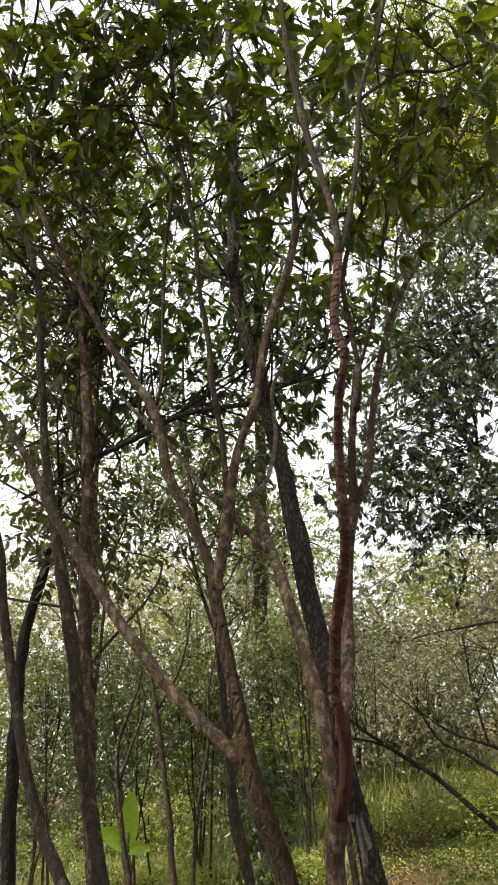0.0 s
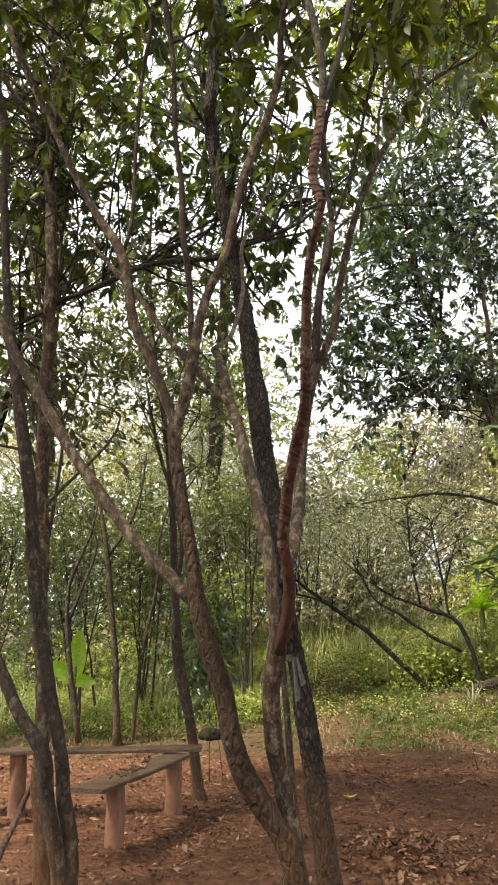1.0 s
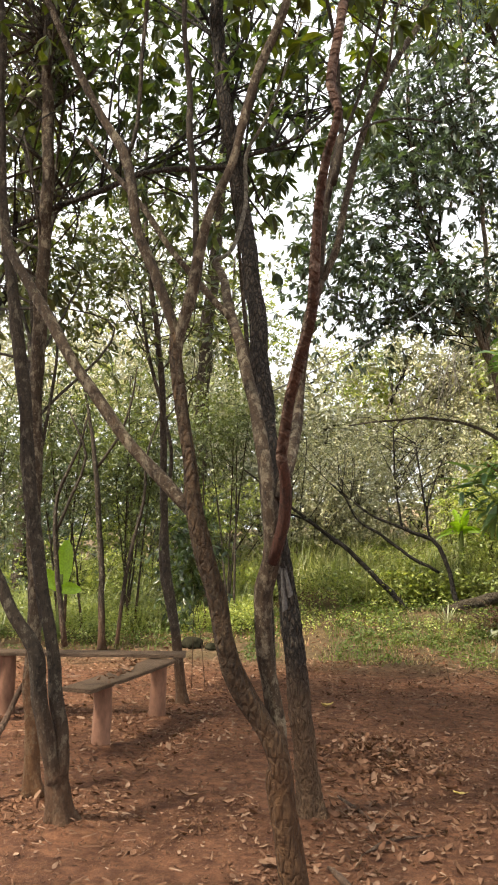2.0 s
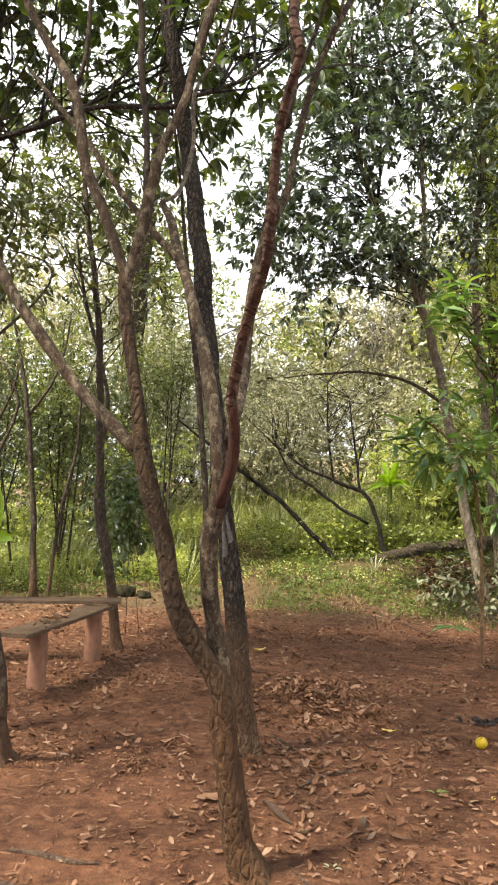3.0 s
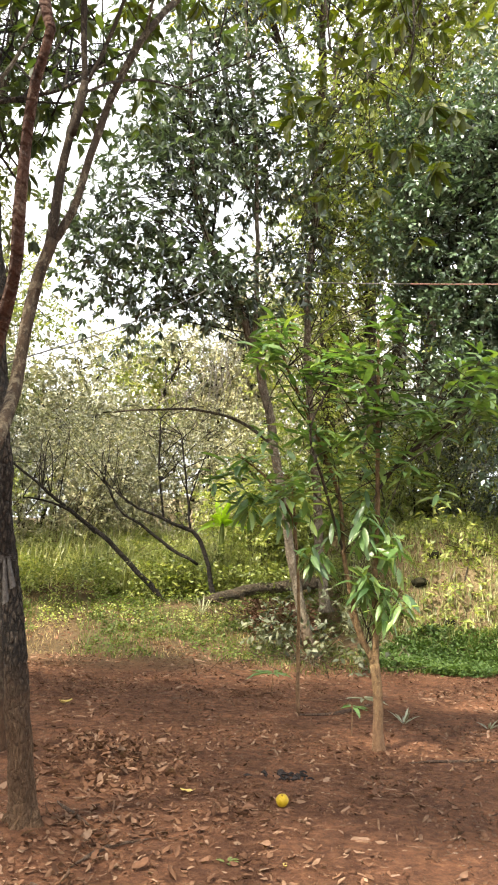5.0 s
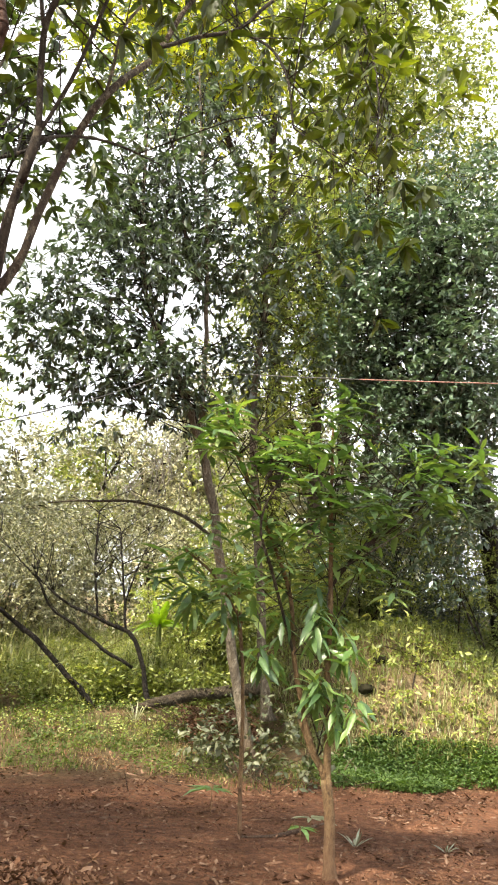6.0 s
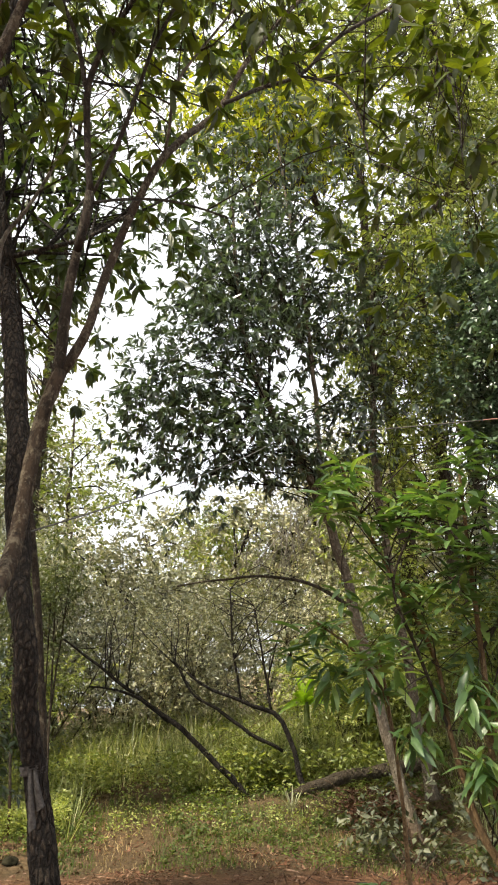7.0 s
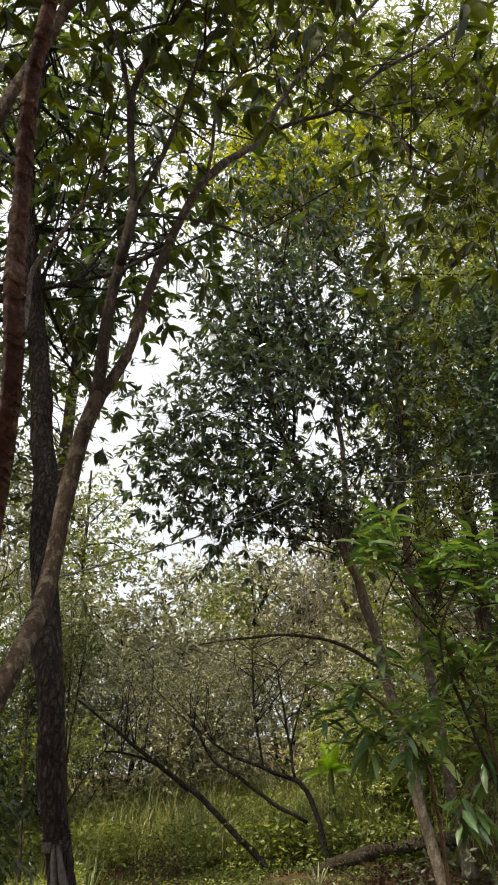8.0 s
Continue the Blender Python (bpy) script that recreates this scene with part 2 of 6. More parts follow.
LEAF_DEEP = leaf_material("deep_green_leaf", [(0.018, 0.031, 0.02), (0.042, 0.066, 0.04), (0.08, 0.112, 0.066), (0.027, 0.044, 0.031)], 0.28, 0.3, 1.0, (1.4, 1.5, 0.8))
LEAF_DENSE = leaf_material("leathery_green_leaf", [(0.026, 0.05, 0.031), (0.06, 0.105, 0.064), (0.135, 0.195, 0.135), (0.04, 0.073, 0.046), (0.08, 0.13, 0.083)], 0.2, 0.3, 1.0, (1.3, 1.4, 0.8))
LEAF_OLIVE = leaf_material("olive_thicket_leaf", [(0.035, 0.05, 0.018), (0.065, 0.085, 0.03), (0.12, 0.14, 0.05), (0.05, 0.065, 0.025)], 0.3, 0.4)
LEAF_MID = leaf_material("mid_green_leaf", [(0.055, 0.08, 0.024), (0.15, 0.19, 0.06), (0.28, 0.31, 0.11), (0.095, 0.125, 0.042)], 0.38)
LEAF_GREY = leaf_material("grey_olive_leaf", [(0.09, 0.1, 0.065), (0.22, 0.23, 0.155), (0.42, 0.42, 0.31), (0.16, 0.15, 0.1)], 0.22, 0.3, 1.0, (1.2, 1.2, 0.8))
LEAF_SPARSE = leaf_material("small_grey_leaf", [(0.06, 0.068, 0.042), (0.13, 0.14, 0.09), (0.27, 0.27, 0.19), (0.1, 0.1, 0.068)], 0.25, 0.36, 0.8)
LEAF_DUSTY = leaf_material("dusty_shrub_leaf", [(0.035, 0.045, 0.024), (0.075, 0.088, 0.05), (0.15, 0.16, 0.105), (0.055, 0.06, 0.036)], 0.22, 0.5, 0.5)
LEAF_LIME = leaf_material("lime_green_leaf", [(0.1, 0.145, 0.035), (0.22, 0.275, 0.075), (0.37, 0.395, 0.145), (0.155, 0.2, 0.055)], 0.42, 0.42, 0.6, (1.35, 1.35, 0.65))
# whitened leaf colour: the haze over far foliage is painted into it
LEAF_PALE = leaf_material("pale_hazed_leaf", [(0.2, 0.21, 0.12), (0.38, 0.39, 0.25), (0.58, 0.56, 0.42), (0.28, 0.25, 0.17)], 0.25, 0.36, 0.9, (1.15, 1.15, 0.8))
MANGO_TINTS = [(0.042, 0.095, 0.034), (0.08, 0.155, 0.05), (0.125, 0.21, 0.068), (0.1, 0.18, 0.058), (0.25, 0.34, 0.09)]
LEAF_MANGO = leaf_material("long_glossy_leaf", MANGO_TINTS, 0.32, 0.42, 0.7, (1.4, 1.5, 0.55))
LEAF_MANGO_ONE = leaf_material("single_long_leaf", MANGO_TINTS, 0.32, 0.42, 0.7, (1.4, 1.5, 0.55), True)
# the glow of sun through the crown is put into this yellower leaf colour
LEAF_SUN = leaf_material("sun_tinted_leaf", [(0.17, 0.22, 0.022), (0.25, 0.28, 0.03), (0.36, 0.36, 0.045), (0.2, 0.24, 0.03)], 0.48)
LEAF_BANANA = leaf_material("banana_leaf", [(0.2, 0.36, 0.03), (0.28, 0.44, 0.045)], 0.55, 0.4, 0.5, (1.6, 1.6, 0.5))
GRASS = leaf_material("grass_blade", [(0.1, 0.13, 0.045), (0.19, 0.22, 0.095), (0.3, 0.32, 0.17), (0.4, 0.39, 0.25)], 0.35, 0.45, 0.5, (1.35, 1.4, 0.65))
STRAW = leaf_material("dry_straw", [(0.16, 0.11, 0.06), (0.26, 0.19, 0.11), (0.36, 0.28, 0.17)], 0.2, 0.8, 0.2)
WEED = leaf_material("weed_leaf", [(0.04, 0.066, 0.017), (0.075, 0.108, 0.03), (0.125, 0.155, 0.045), (0.058, 0.085, 0.024)], 0.35, 0.7, 0.3)
LITTER = leaf_material("dry_leaf", [(0.055, 0.027, 0.018), (0.125, 0.062, 0.04), (0.155, 0.082, 0.054), (0.1, 0.049, 0.032), (0.18, 0.103, 0.072), (0.25, 0.16, 0.12), (0.14, 0.072, 0.047), (0.075, 0.037, 0.024)], 0.06, 0.9, 0.1)
YELLOW = leaf_material("yellow_fallen_leaf", [(0.42, 0.3, 0.1), (0.5, 0.38, 0.15)], 0.1, 0.7, 0.2)
COVER_LEAF = leaf_material("fresh_cover_leaf", [(0.04, 0.08, 0.02), (0.066, 0.118, 0.032), (0.11, 0.165, 0.05)], 0.3, 0.55, 0.3)
PLANK = plain_material("weathered_plank", (0.034, 0.022, 0.014), (0.15, 0.102, 0.068), 40.0, 0.95, 0.9, (0.25, 5.0, 5.0), 0.08)
POST = plain_material("dust_stained_post", (0.115, 0.054, 0.032), (0.215, 0.108, 0.066), 24.0, 0.9, 0.6, (1, 1, 0.4))
CLOTH = plain_material("grey_rag", (0.03, 0.026, 0.023), (0.1, 0.09, 0.08), 60.0, 0.95, 0.6)
FRUIT = plain_material("yellow_rind", (0.33, 0.21, 0.008), (0.45, 0.3, 0.014), 90.0, 0.5, 0.35)
WIRE = plain_material("line_cord", (0.06, 0.055, 0.05), (0.12, 0.11, 0.1), 60.0, 0.6, 0.2)
WIRE_RED = plain_material("red_cord", (0.17, 0.07, 0.055), (0.28, 0.15, 0.12), 60.0, 0.6, 0.2)
STONE = plain_material("mossy_stone", (0.007, 0.007, 0.004), (0.032, 0.029, 0.017), 14.0, 0.98, 0.9, (1, 1, 1), 0.05)
ASH = plain_material("burnt_debris", (0.014, 0.011, 0.01), (0.05, 0.04, 0.036), 30.0, 0.95, 0.7, (1, 1, 1), 0.05)

# ---- mesh helpers ----
rng = np.random.default_rng(7)


def mesh_of(name, verts, faces, material, smooth=False):
    me = bpy.data.meshes.new(name)
    me.from_pydata(np.asarray(verts, float).tolist() if not isinstance(verts, list) else verts, [], faces)
    me.materials.append(material)
    if smooth:
        me.polygons.foreach_set("use_smooth", np.ones(len(me.polygons), bool))
    me.update()
    return me


def fast_mesh(name, verts, quads, tris, material):
    """A mesh from arrays of corners."""
    me = bpy.data.meshes.new(name)
    nq, nt = len(quads), len(tris)
    me.vertices.add(len(verts))
    me.vertices.foreach_set("co", np.ascontiguousarray(verts, np.float32).ravel())
    loops = np.concatenate([np.ravel(quads), np.ravel(tris)]).astype(np.int32)
    me.loops.add(len(loops))
    me.loops.foreach_set("vertex_index", loops)
    starts = np.concatenate([np.arange(nq) * 4, nq * 4 + np.arange(nt) * 3]).astype(np.int32)
    me.polygons.add(nq + nt)
    me.polygons.foreach_set("loop_start", starts)
    me.update(calc_edges=True)
    me.validate()
    me.materials.append(material)
    return me


def thing(name, at, label, category, group="", kind=""):
    root = new(name)
    root.empty_display_size = 0.1
    root.location = at
    return tagged(root, label, category, group, kind)


def part(name, me, parent, label=""):
    """One mesh under a thing or a part; its corners are given in world places."""
    ob = new(name, me)
    ob.parent = parent
    ob.matrix_parent_inverse = Matrix.Translation(-parent.location) if parent.parent is None else Matrix()
    return tagged(ob, label)


def smooth_line(nodes, step):
    """A Catmull-Rom line through (x, y, z, r) nodes."""
    p = np.array(nodes, float)
    p = np.vstack([2 * p[0] - p[1], p, 2 * p[-1] - p[-2]])
    out = []
    for i in range(1, len(p) - 2):
        n = max(2, int(np.linalg.norm(p[i + 1, :3] - p[i, :3]) / step))
        for u in np.linspace(0, 1, n, endpoint=False):
            a, b, c, d = p[i - 1], p[i], p[i + 1], p[i + 2]
            out.append(0.5 * (2 * b + (c - a) * u + (2 * a - 5 * b + 4 * c - d) * u**2 + (3 * b - a - 3 * c + d) * u**3))
    out.append(p[-2])
    line = np.array(out)
    line[:, 3] = np.maximum(line[:, 3], 0.0012)
    return line


def tube(nodes, sides=10, step=0.08, rough=0.08, wander=0.0, flare=0, relief=0.0):
    """Corners and faces of a tapering, slightly knobbly stem."""
    line = smooth_line(nodes, step)
    c, r = line[:, :3].copy(), line[:, 3]
    if wander:
        for i in range(1, len(c) - 1):
            c[i] += np.array(noise.noise_vector(Vector(c[i] * 3.0))) * wander * r[i]
    tang = np.gradient(c, axis=0)
    tang /= np.linalg.norm(tang, axis=1)[:, None] + 1e-9
    ref = np.array((1.0, 0.0, 0.0)) if abs(tang[0, 0]) < 0.8 else np.array((0.0, 1.0, 0.0))
    verts, faces = [], []
    for i in range(len(c)):
        ref = ref - (ref @ tang[i]) * tang[i]
        ref /= np.linalg.norm(ref)
        side = np.cross(tang[i], ref)
        for k in range(sides):
            a = 2 * math.pi * k / sides
            d = math.cos(a) * ref + math.sin(a) * side
            w = 1 + rough * noise.noise(Vector(c[i] * 7.0 + d * 1.3)) * 1.6
            if relief:
                q = c[i] + d * r[i]
                q = Vector((q[0] * 70, q[1] * 70, q[2] * 19))
                w += relief * (0.6 - 2.0 * abs(noise.noise(q))) + relief * 0.5 * noise.noise(q * 2.7) + 0.04 * noise.noise(q * 0.1)
            if flare and c[i][2] - c[0][2] < flare:
                u = 1 - (c[i][2] - c[0][2]) / flare
                w *= 1 + 0.3 * u * u * (0.3 + math.sin(4 * a + c[0][0] * 9))
            verts.append(tuple(c[i] + d * r[i] * w))
    n = len(c)
    for i in range(n - 1):
        for k in range(sides):
            j = (k + 1) % sides
            faces.append((i * sides + k, i * sides + j, (i + 1) * sides + j, (i + 1) * sides + k))
    faces.append(tuple(range(sides - 1, -1, -1)))
    faces.append(tuple((n - 1) * sides + k for k in range(sides)))
    return verts, faces


def stem(name, nodes, material, parent, label="", sides=12, step=0.05, rough=0.1, wander=0.0, flare=0.0, relief=0.0):
    v, f = tube(nodes, sides, step, rough, wander, flare, relief)
    return part(name, mesh_of(name, v, f, material, True), parent, label)


def unit(v):
    return v / (np.linalg.norm(v, axis=-1, keepdims=True) + 1e-9)


def leaf_arrays(base, way, up, length, width, near):
    """Corners and faces of many leaves. near: eight corners a leaf, folded and bent; else four."""
    n = len(base)
    way = unit(way)
    side = unit(np.cross(way, up))
    nrm = np.cross(side, way)
    length, width = np.asarray(length)[:, None], np.asarray(width)[:, None]
    if near:
        bend = rng.uniform(-0.05, 0.28, (n, 1)) * length
        fold = rng.uniform(0.05, 0.3, (n, 1)) * width
        a, b = base + way * length * 0.33 - nrm * bend * 0.2, base + way * length * 0.68 - nrm * bend * 0.55
        tip = base + way * length - nrm * bend * 1.2
        vs = np.stack([base, a + side * width * 0.5 + nrm * fold, a, a - side * width * 0.5 + nrm * fold,
                       b + side * width * 0.42 + nrm * fold, b, b - side * width * 0.42 + nrm * fold, tip], 1).reshape(-1, 3)
        k = np.arange(n)[:, None] * 8
        tris = np.concatenate([k + (0, 2, 1), k + (0, 3, 2), k + (4, 5, 7), k + (5, 6, 7)])
        quads = np.concatenate([k + (1, 2, 5, 4), k + (2, 3, 6, 5)])
        return vs, quads, tris
    fold = rng.uniform(0.05, 0.35, (n, 1)) * width
    mid = base + way * length * 0.45
    vs = np.stack([base, mid + side * width * 0.5 + nrm * fold, base + way * length, mid - side * width * 0.5 + nrm * fold], 1).reshape(-1, 3)
    k = np.arange(n)[:, None] * 4
    return vs, np.zeros((0, 4), int), np.concatenate([k + (0, 2, 1), k + (0, 3, 2)])


def crown_points(blobs, per_twig, leaf, clump, tight=1.0):
    """Twig starts and directions, gathered in uneven clumps within each blob, and the clumps' middles."""
    starts, ways, mids = [], [], []
    for x, y, z, rx, ry, rz, n in blobs:
        twigs = max(3, int(n / per_twig))
        groups = max(3, int(twigs / clump))
        d = unit(rng.normal(size=(groups, 3)))
        mid = np.array((x, y, z)) + d * (rng.random((groups, 1)) ** 0.45) * rng.lognormal(0, 0.16, (groups, 1)) * np.array((rx, ry, rz))
        size = np.array((rx, ry, rz)) * (0.62 * tight / groups ** 0.33) + leaf * 0.5
        pick = rng.integers(0, groups, twigs)
        off = rng.normal(size=(twigs, 3)) * size * rng.lognormal(0, 0.35, (groups, 1))[pick]
        starts.append(mid[pick] + off)
        ways.append(unit(off / size * 0.7 + d[pick] * 0.6 + rng.normal(size=(twigs, 3)) * 0.5))
        mids.append(mid)
    return np.vstack(starts), np.vstack(ways), np.vstack(mids)


def crown(name, blobs, leaf, material, parent, near=False, per_twig=7, clump=9, droop=0.35, slim=0.42, label="", twig_material=None, tight=1.0, whorl=False):
    """Leaves along short twigs, or in whorls at their ends; returns the middles of the clumps."""
    s, w, mids = crown_points(blobs, per_twig, leaf, clump, tight)
    w[:, 2] -= droop * 0.5
    w = unit(w)
    n = len(s)
    span = leaf * per_twig * 0.22
    i = np.arange(per_twig)
    along = ((i + 0.6) / per_twig)[None, :, None] * span
    base = s[:, None, :] + w[:, None, :] * along + rng.normal(size=(n, per_twig, 3)) * leaf * 0.05
    across = unit(np.cross(w, rng.normal(size=(n, 3)) * 0.35 + (0, 0, 1)))[:, None, :] * np.where(i % 2, 1, -1)[None, :, None]
    way = w[:, None, :] * 0.45 + across * 0.7 + rng.normal(size=(n, per_twig, 3)) * 0.5
    if whorl:
        side = unit(np.cross(w, rng.normal(size=(n, 3)) * 0.4 + (0, 0, 1)))
        lift = np.cross(w, side)
        a = (i * 2.4)[None, :, None] + rng.uniform(0, 6.28, (n, 1, 1)) + rng.normal(size=(n, per_twig, 1)) * 0.25
        base = (s + w * span * 0.8)[:, None, :] + w[:, None, :] * (i / per_twig)[None, :, None] * leaf * 0.25
        way = (side[:, None, :] * np.cos(a) + lift[:, None, :] * np.sin(a)) * 0.85 + w[:, None, :] * 0.55 + rng.normal(size=(n, per_twig, 3)) * 0.16
    way[..., 2] -= droop
    up = rng.normal(size=(n * per_twig, 3)) * 0.45 + (0, 0, 1)
    m = n * per_twig
    length = leaf * rng.uniform(0.6, 1.2, m)
    vs, quads, tris = leaf_arrays(base.reshape(-1, 3), way.reshape(-1, 3), up, length, length * slim * rng.uniform(0.8, 1.15, m), near)
    ob = part(name, fast_mesh(name, vs, quads, tris, material), parent, label)
    if twig_material:
        e = s + w * span
        r = leaf * 0.022
        sd = unit(np.cross(w, (0.3, 0.2, 1.0))) * r
        u2 = unit(np.cross(w, sd)) * r
        vs = np.stack([s - w * span * 0.8 + sd, s - w * span * 0.8 - sd, s - w * span * 0.8 + u2, e], 1).reshape(-1, 3)
        k = np.arange(n)[:, None] * 4
        tagged(part("fine_twigging", fast_mesh("fine_twigging", vs, np.zeros((0, 4), int), np.concatenate([k + (0, 1, 3), k + (1, 2, 3), k + (2, 0, 3)]), twig_material), parent), kind="stuff")
    return mids


def branchlets(mids, limbs, material, parent, r0=0.007, keep=1.0, sides=5, reach=2.2):
    """Thin bowed branches from the nearest limb to the clumps of leaves, in one mesh."""
    pts = np.vstack([smooth_line(l, 0.15) for l in limbs])
    allv, allf = [], []
    for m in mids:
        if rng.random() > keep:
            continue
        d = np.linalg.norm(pts[:, :3] - m, axis=1) + np.maximum(0, pts[:, 2] - m[2]) * 0.8
        near = np.argsort(d)[:14]
        j = int(near[rng.integers(len(near))])
        a = pts[j]
        gap = np.linalg.norm(m - a[:3])
        if gap > reach or gap < 0.05:
            continue
        mid = (a[:3] + m) / 2 + rng.normal(size=3) * gap * 0.16 + (0, 0, gap * 0.1)
        r = min(a[3] * 0.8, r0 * (0.6 + 0.5 * gap))
        v, f = tube([(*a[:3], r), (*mid, r * 0.7), (*m, r * 0.3)], sides, 0.2, 0.1, 1.0)
        o = len(allv)
        allv += v
        allf += [tuple(q + o for q in face) for face in f]
    if allv:
        tagged(part("fine_branching", mesh_of("fine_branching", allv, allf, material, True), parent), kind="stuff")


def gz(x, y):
    """The height of the ground: flat clearing, a gentle rise behind it, a bank to the east."""
    def st(a, b, v):
        u = min(1.0, max(0.0, (v - a) / (b - a)))
        return u * u * (3 - 2 * u)
    z = 0.012 * noise.noise(Vector((x * 0.9, y * 0.9, 3.0))) + 0.006 * noise.noise(Vector((x * 4, y * 4, 1.0)))
    rise = st(-2.5, 0.5, x) * 0.6 + 0.4
    if y > 9.5:
        z += rise * (0.15 * min(y - 9.5, 5.0) + 0.06 * max(0.0, min(y - 14.5, 60.0)))
    z += st(3.65, 4.7, x) * st(-0.1, 1.3, (x - 4.5) * 0.45 + (y - 9.2) * 0.8) * (1.25 + 0.35 * noise.noise(Vector((x * 1.3, y * 1.3, 0)))) * st(40, 14, y)
    z += 0.015 * math.exp(-((x - 0.5) ** 2 + (y - 2.87) ** 2) / 0.03) + 0.05 * math.exp(-((x + 0.7) ** 2 + (y - 3.9) ** 2) / 0.05) + 0.03 * math.exp(-((x - 0.46) ** 2 + (y - 4.22) ** 2) / 0.06)
    z += 0.04 * math.exp(-((x + 0.9) ** 2 + (y - 5.35) ** 2) / 0.03) + 0.04 * math.exp(-((x + 0.69) ** 2 + (y - 6.27) ** 2) / 0.03)
    return z


# ---- ground ----
def ground():
    def axis(lo, hi, step, far):
        mid = np.arange(lo, hi + 1e-6, step)
        out = np.cumsum(step * 1.22 ** np.arange(1, 60))
        out = np.append(out[out < far], far)
        return np.concatenate([(lo - out)[::-1], mid, hi + out])
    xs, ys = axis(-3.0, 6.6, 0.07, 2500.0), axis(1.2, 12.6, 0.07, 2500.0)
    verts = [(x, y, gz(x, y)) for y in ys for x in xs]
    w = len(xs)
    i, j = np.meshgrid(np.arange(len(ys) - 1), np.arange(w - 1), indexing="ij")
    k = (i * w + j).ravel()
    me = fast_mesh("ground", np.array(verts), np.stack([k, k + 1, k + w + 1, k + w], 1), np.zeros((0, 3), int), EARTH)
    me.polygons.foreach_set("use_smooth", np.ones(len(me.polygons), bool))
    return tagged(new("ground", me), "bare red earth clearing strewn with dry leaves", "ground", kind="structure")


GROUND = ground()


# ---- trees ----
# the limbs: x, y, z and radius along each, in metres
LIMB_MAIN_TRUNK = [(0.518, 2.86, -0.08, 0.098785), (0.5, 2.86, 0.009, 0.068), (0.462, 2.855, 0.088, 0.0577), (0.435, 2.85, 0.16, 0.0517), (0.401, 2.835, 0.344, 0.0483), (0.373, 2.825, 0.477, 0.0464), (0.345, 2.815, 0.591, 0.0417), (0.36, 2.81, 0.63, 0.027)]
LIMB_MAIN_R = [(0.39, 2.83, 0.49, 0.0229), (0.36, 2.83, 0.59, 0.0282), (0.34, 2.83, 0.71, 0.0308), (0.33, 2.84, 0.85, 0.0299), (0.31, 2.82, 1.03, 0.0317), (0.3, 2.78, 1.19, 0.0317), (0.33, 2.74, 1.35, 0.0308), (0.32, 2.72, 1.55, 0.0264), (0.28, 2.78, 1.75, 0.0229), (0.22, 2.9, 1.99, 0.022), (0.14, 3.1, 2.24, 0.0202), (0.08, 3.3, 2.46, 0.0185), (0.01, 3.5, 2.63, 0.015)]
LIMB_MAIN_A1 = [(0.14, 3.1, 2.25, 0.0141), (0.01, 3.15, 2.4, 0.0141), (-0.14, 3.2, 2.58, 0.0132), (-0.29, 3.3, 2.81, 0.0132), (-0.44, 3.4, 3, 0.0114), (-0.65, 3.6, 3.29, 0.007)]
LIMB_MAIN_A2 = [(0.02, 3.45, 2.62, 0.0088), (0.08, 3.6, 2.73, 0.0106), (0.12, 3.75, 2.99, 0.0106), (0.11, 3.85, 3.3, 0.0097), (0.19, 3.9, 3.49, 0.0088), (0.26, 4, 3.75, 0.0079), (0.37, 4.1, 4.16, 0.0053)]
LIMB_MAIN_B0 = [(0.33, 2.73, 1.31, 0.022), (0.37, 2.67, 1.44, 0.0211), (0.38, 2.62, 1.56, 0.0202), (0.36, 2.56, 1.67, 0.0176)]
LIMB_MAIN_B = [(0.37, 2.59, 1.62, 0.0176), (0.36, 2.56, 1.67, 0.0194), (0.38, 2.47, 1.8, 0.0185), (0.42, 2.33, 1.93, 0.0176), (0.45, 2.2, 2.02, 0.0158), (0.46, 2.1, 2.14, 0.015), (0.47, 2.06, 2.28, 0.0141), (0.49, 1.96, 2.4, 0.0123), (0.52, 1.9, 2.49, 0.0114), (0.5, 1.92, 2.58, 0.0132), (0.53, 1.95, 2.82, 0.0132)]
LIMB_MAIN_BA = [(0.53, 1.95, 2.8, 0.0106), (0.53, 1.97, 2.98, 0.0114), (0.5, 2, 3.19, 0.0106), (0.47, 2.03, 3.4, 0.0114), (0.45, 2.06, 3.67, 0.0106), (0.44, 2.1, 4.02, 0.0097), (0.43, 2.15, 4.36, 0.007)]
LIMB_MAIN_BB = [(0.53, 1.95, 2.81, 0.0088), (0.58, 1.98, 2.98, 0.0079), (0.63, 2.02, 3.23, 0.0088), (0.66, 2.06, 3.48, 0.0079), (0.74, 2.1, 3.74, 0.0079), (0.81, 2.15, 4.01, 0.007), (0.87, 2.2, 4.28, 0.0044)]
LIMB_MAIN_BC = [(0.66, 2.06, 3.46, 0.0062), (0.73, 2.1, 3.54, 0.0062), (0.83, 2.15, 3.63, 0.0062), (0.94, 2.2, 3.65, 0.0053), (1.07, 2.25, 3.72, 0.0044)]
LIMB_MAIN_C = [(0.34, 2.72, 1.53, 0.022), (0.38, 2.78, 1.64, 0.022), (0.4, 3, 1.86, 0.0229), (0.42, 3.08, 2.11, 0.0229), (0.45, 3.09, 2.31, 0.022), (0.48, 3.12, 2.42, 0.0211)]
LIMB_MAIN_CA = [(0.47, 3.12, 2.41, 0.0176), (0.49, 3.1, 2.61, 0.0167), (0.52, 3.07, 2.82, 0.0158), (0.55, 3.06, 2.99, 0.015), (0.53, 3, 2.78, 0.015), (0.56, 2.99, 2.97, 0.0141)]
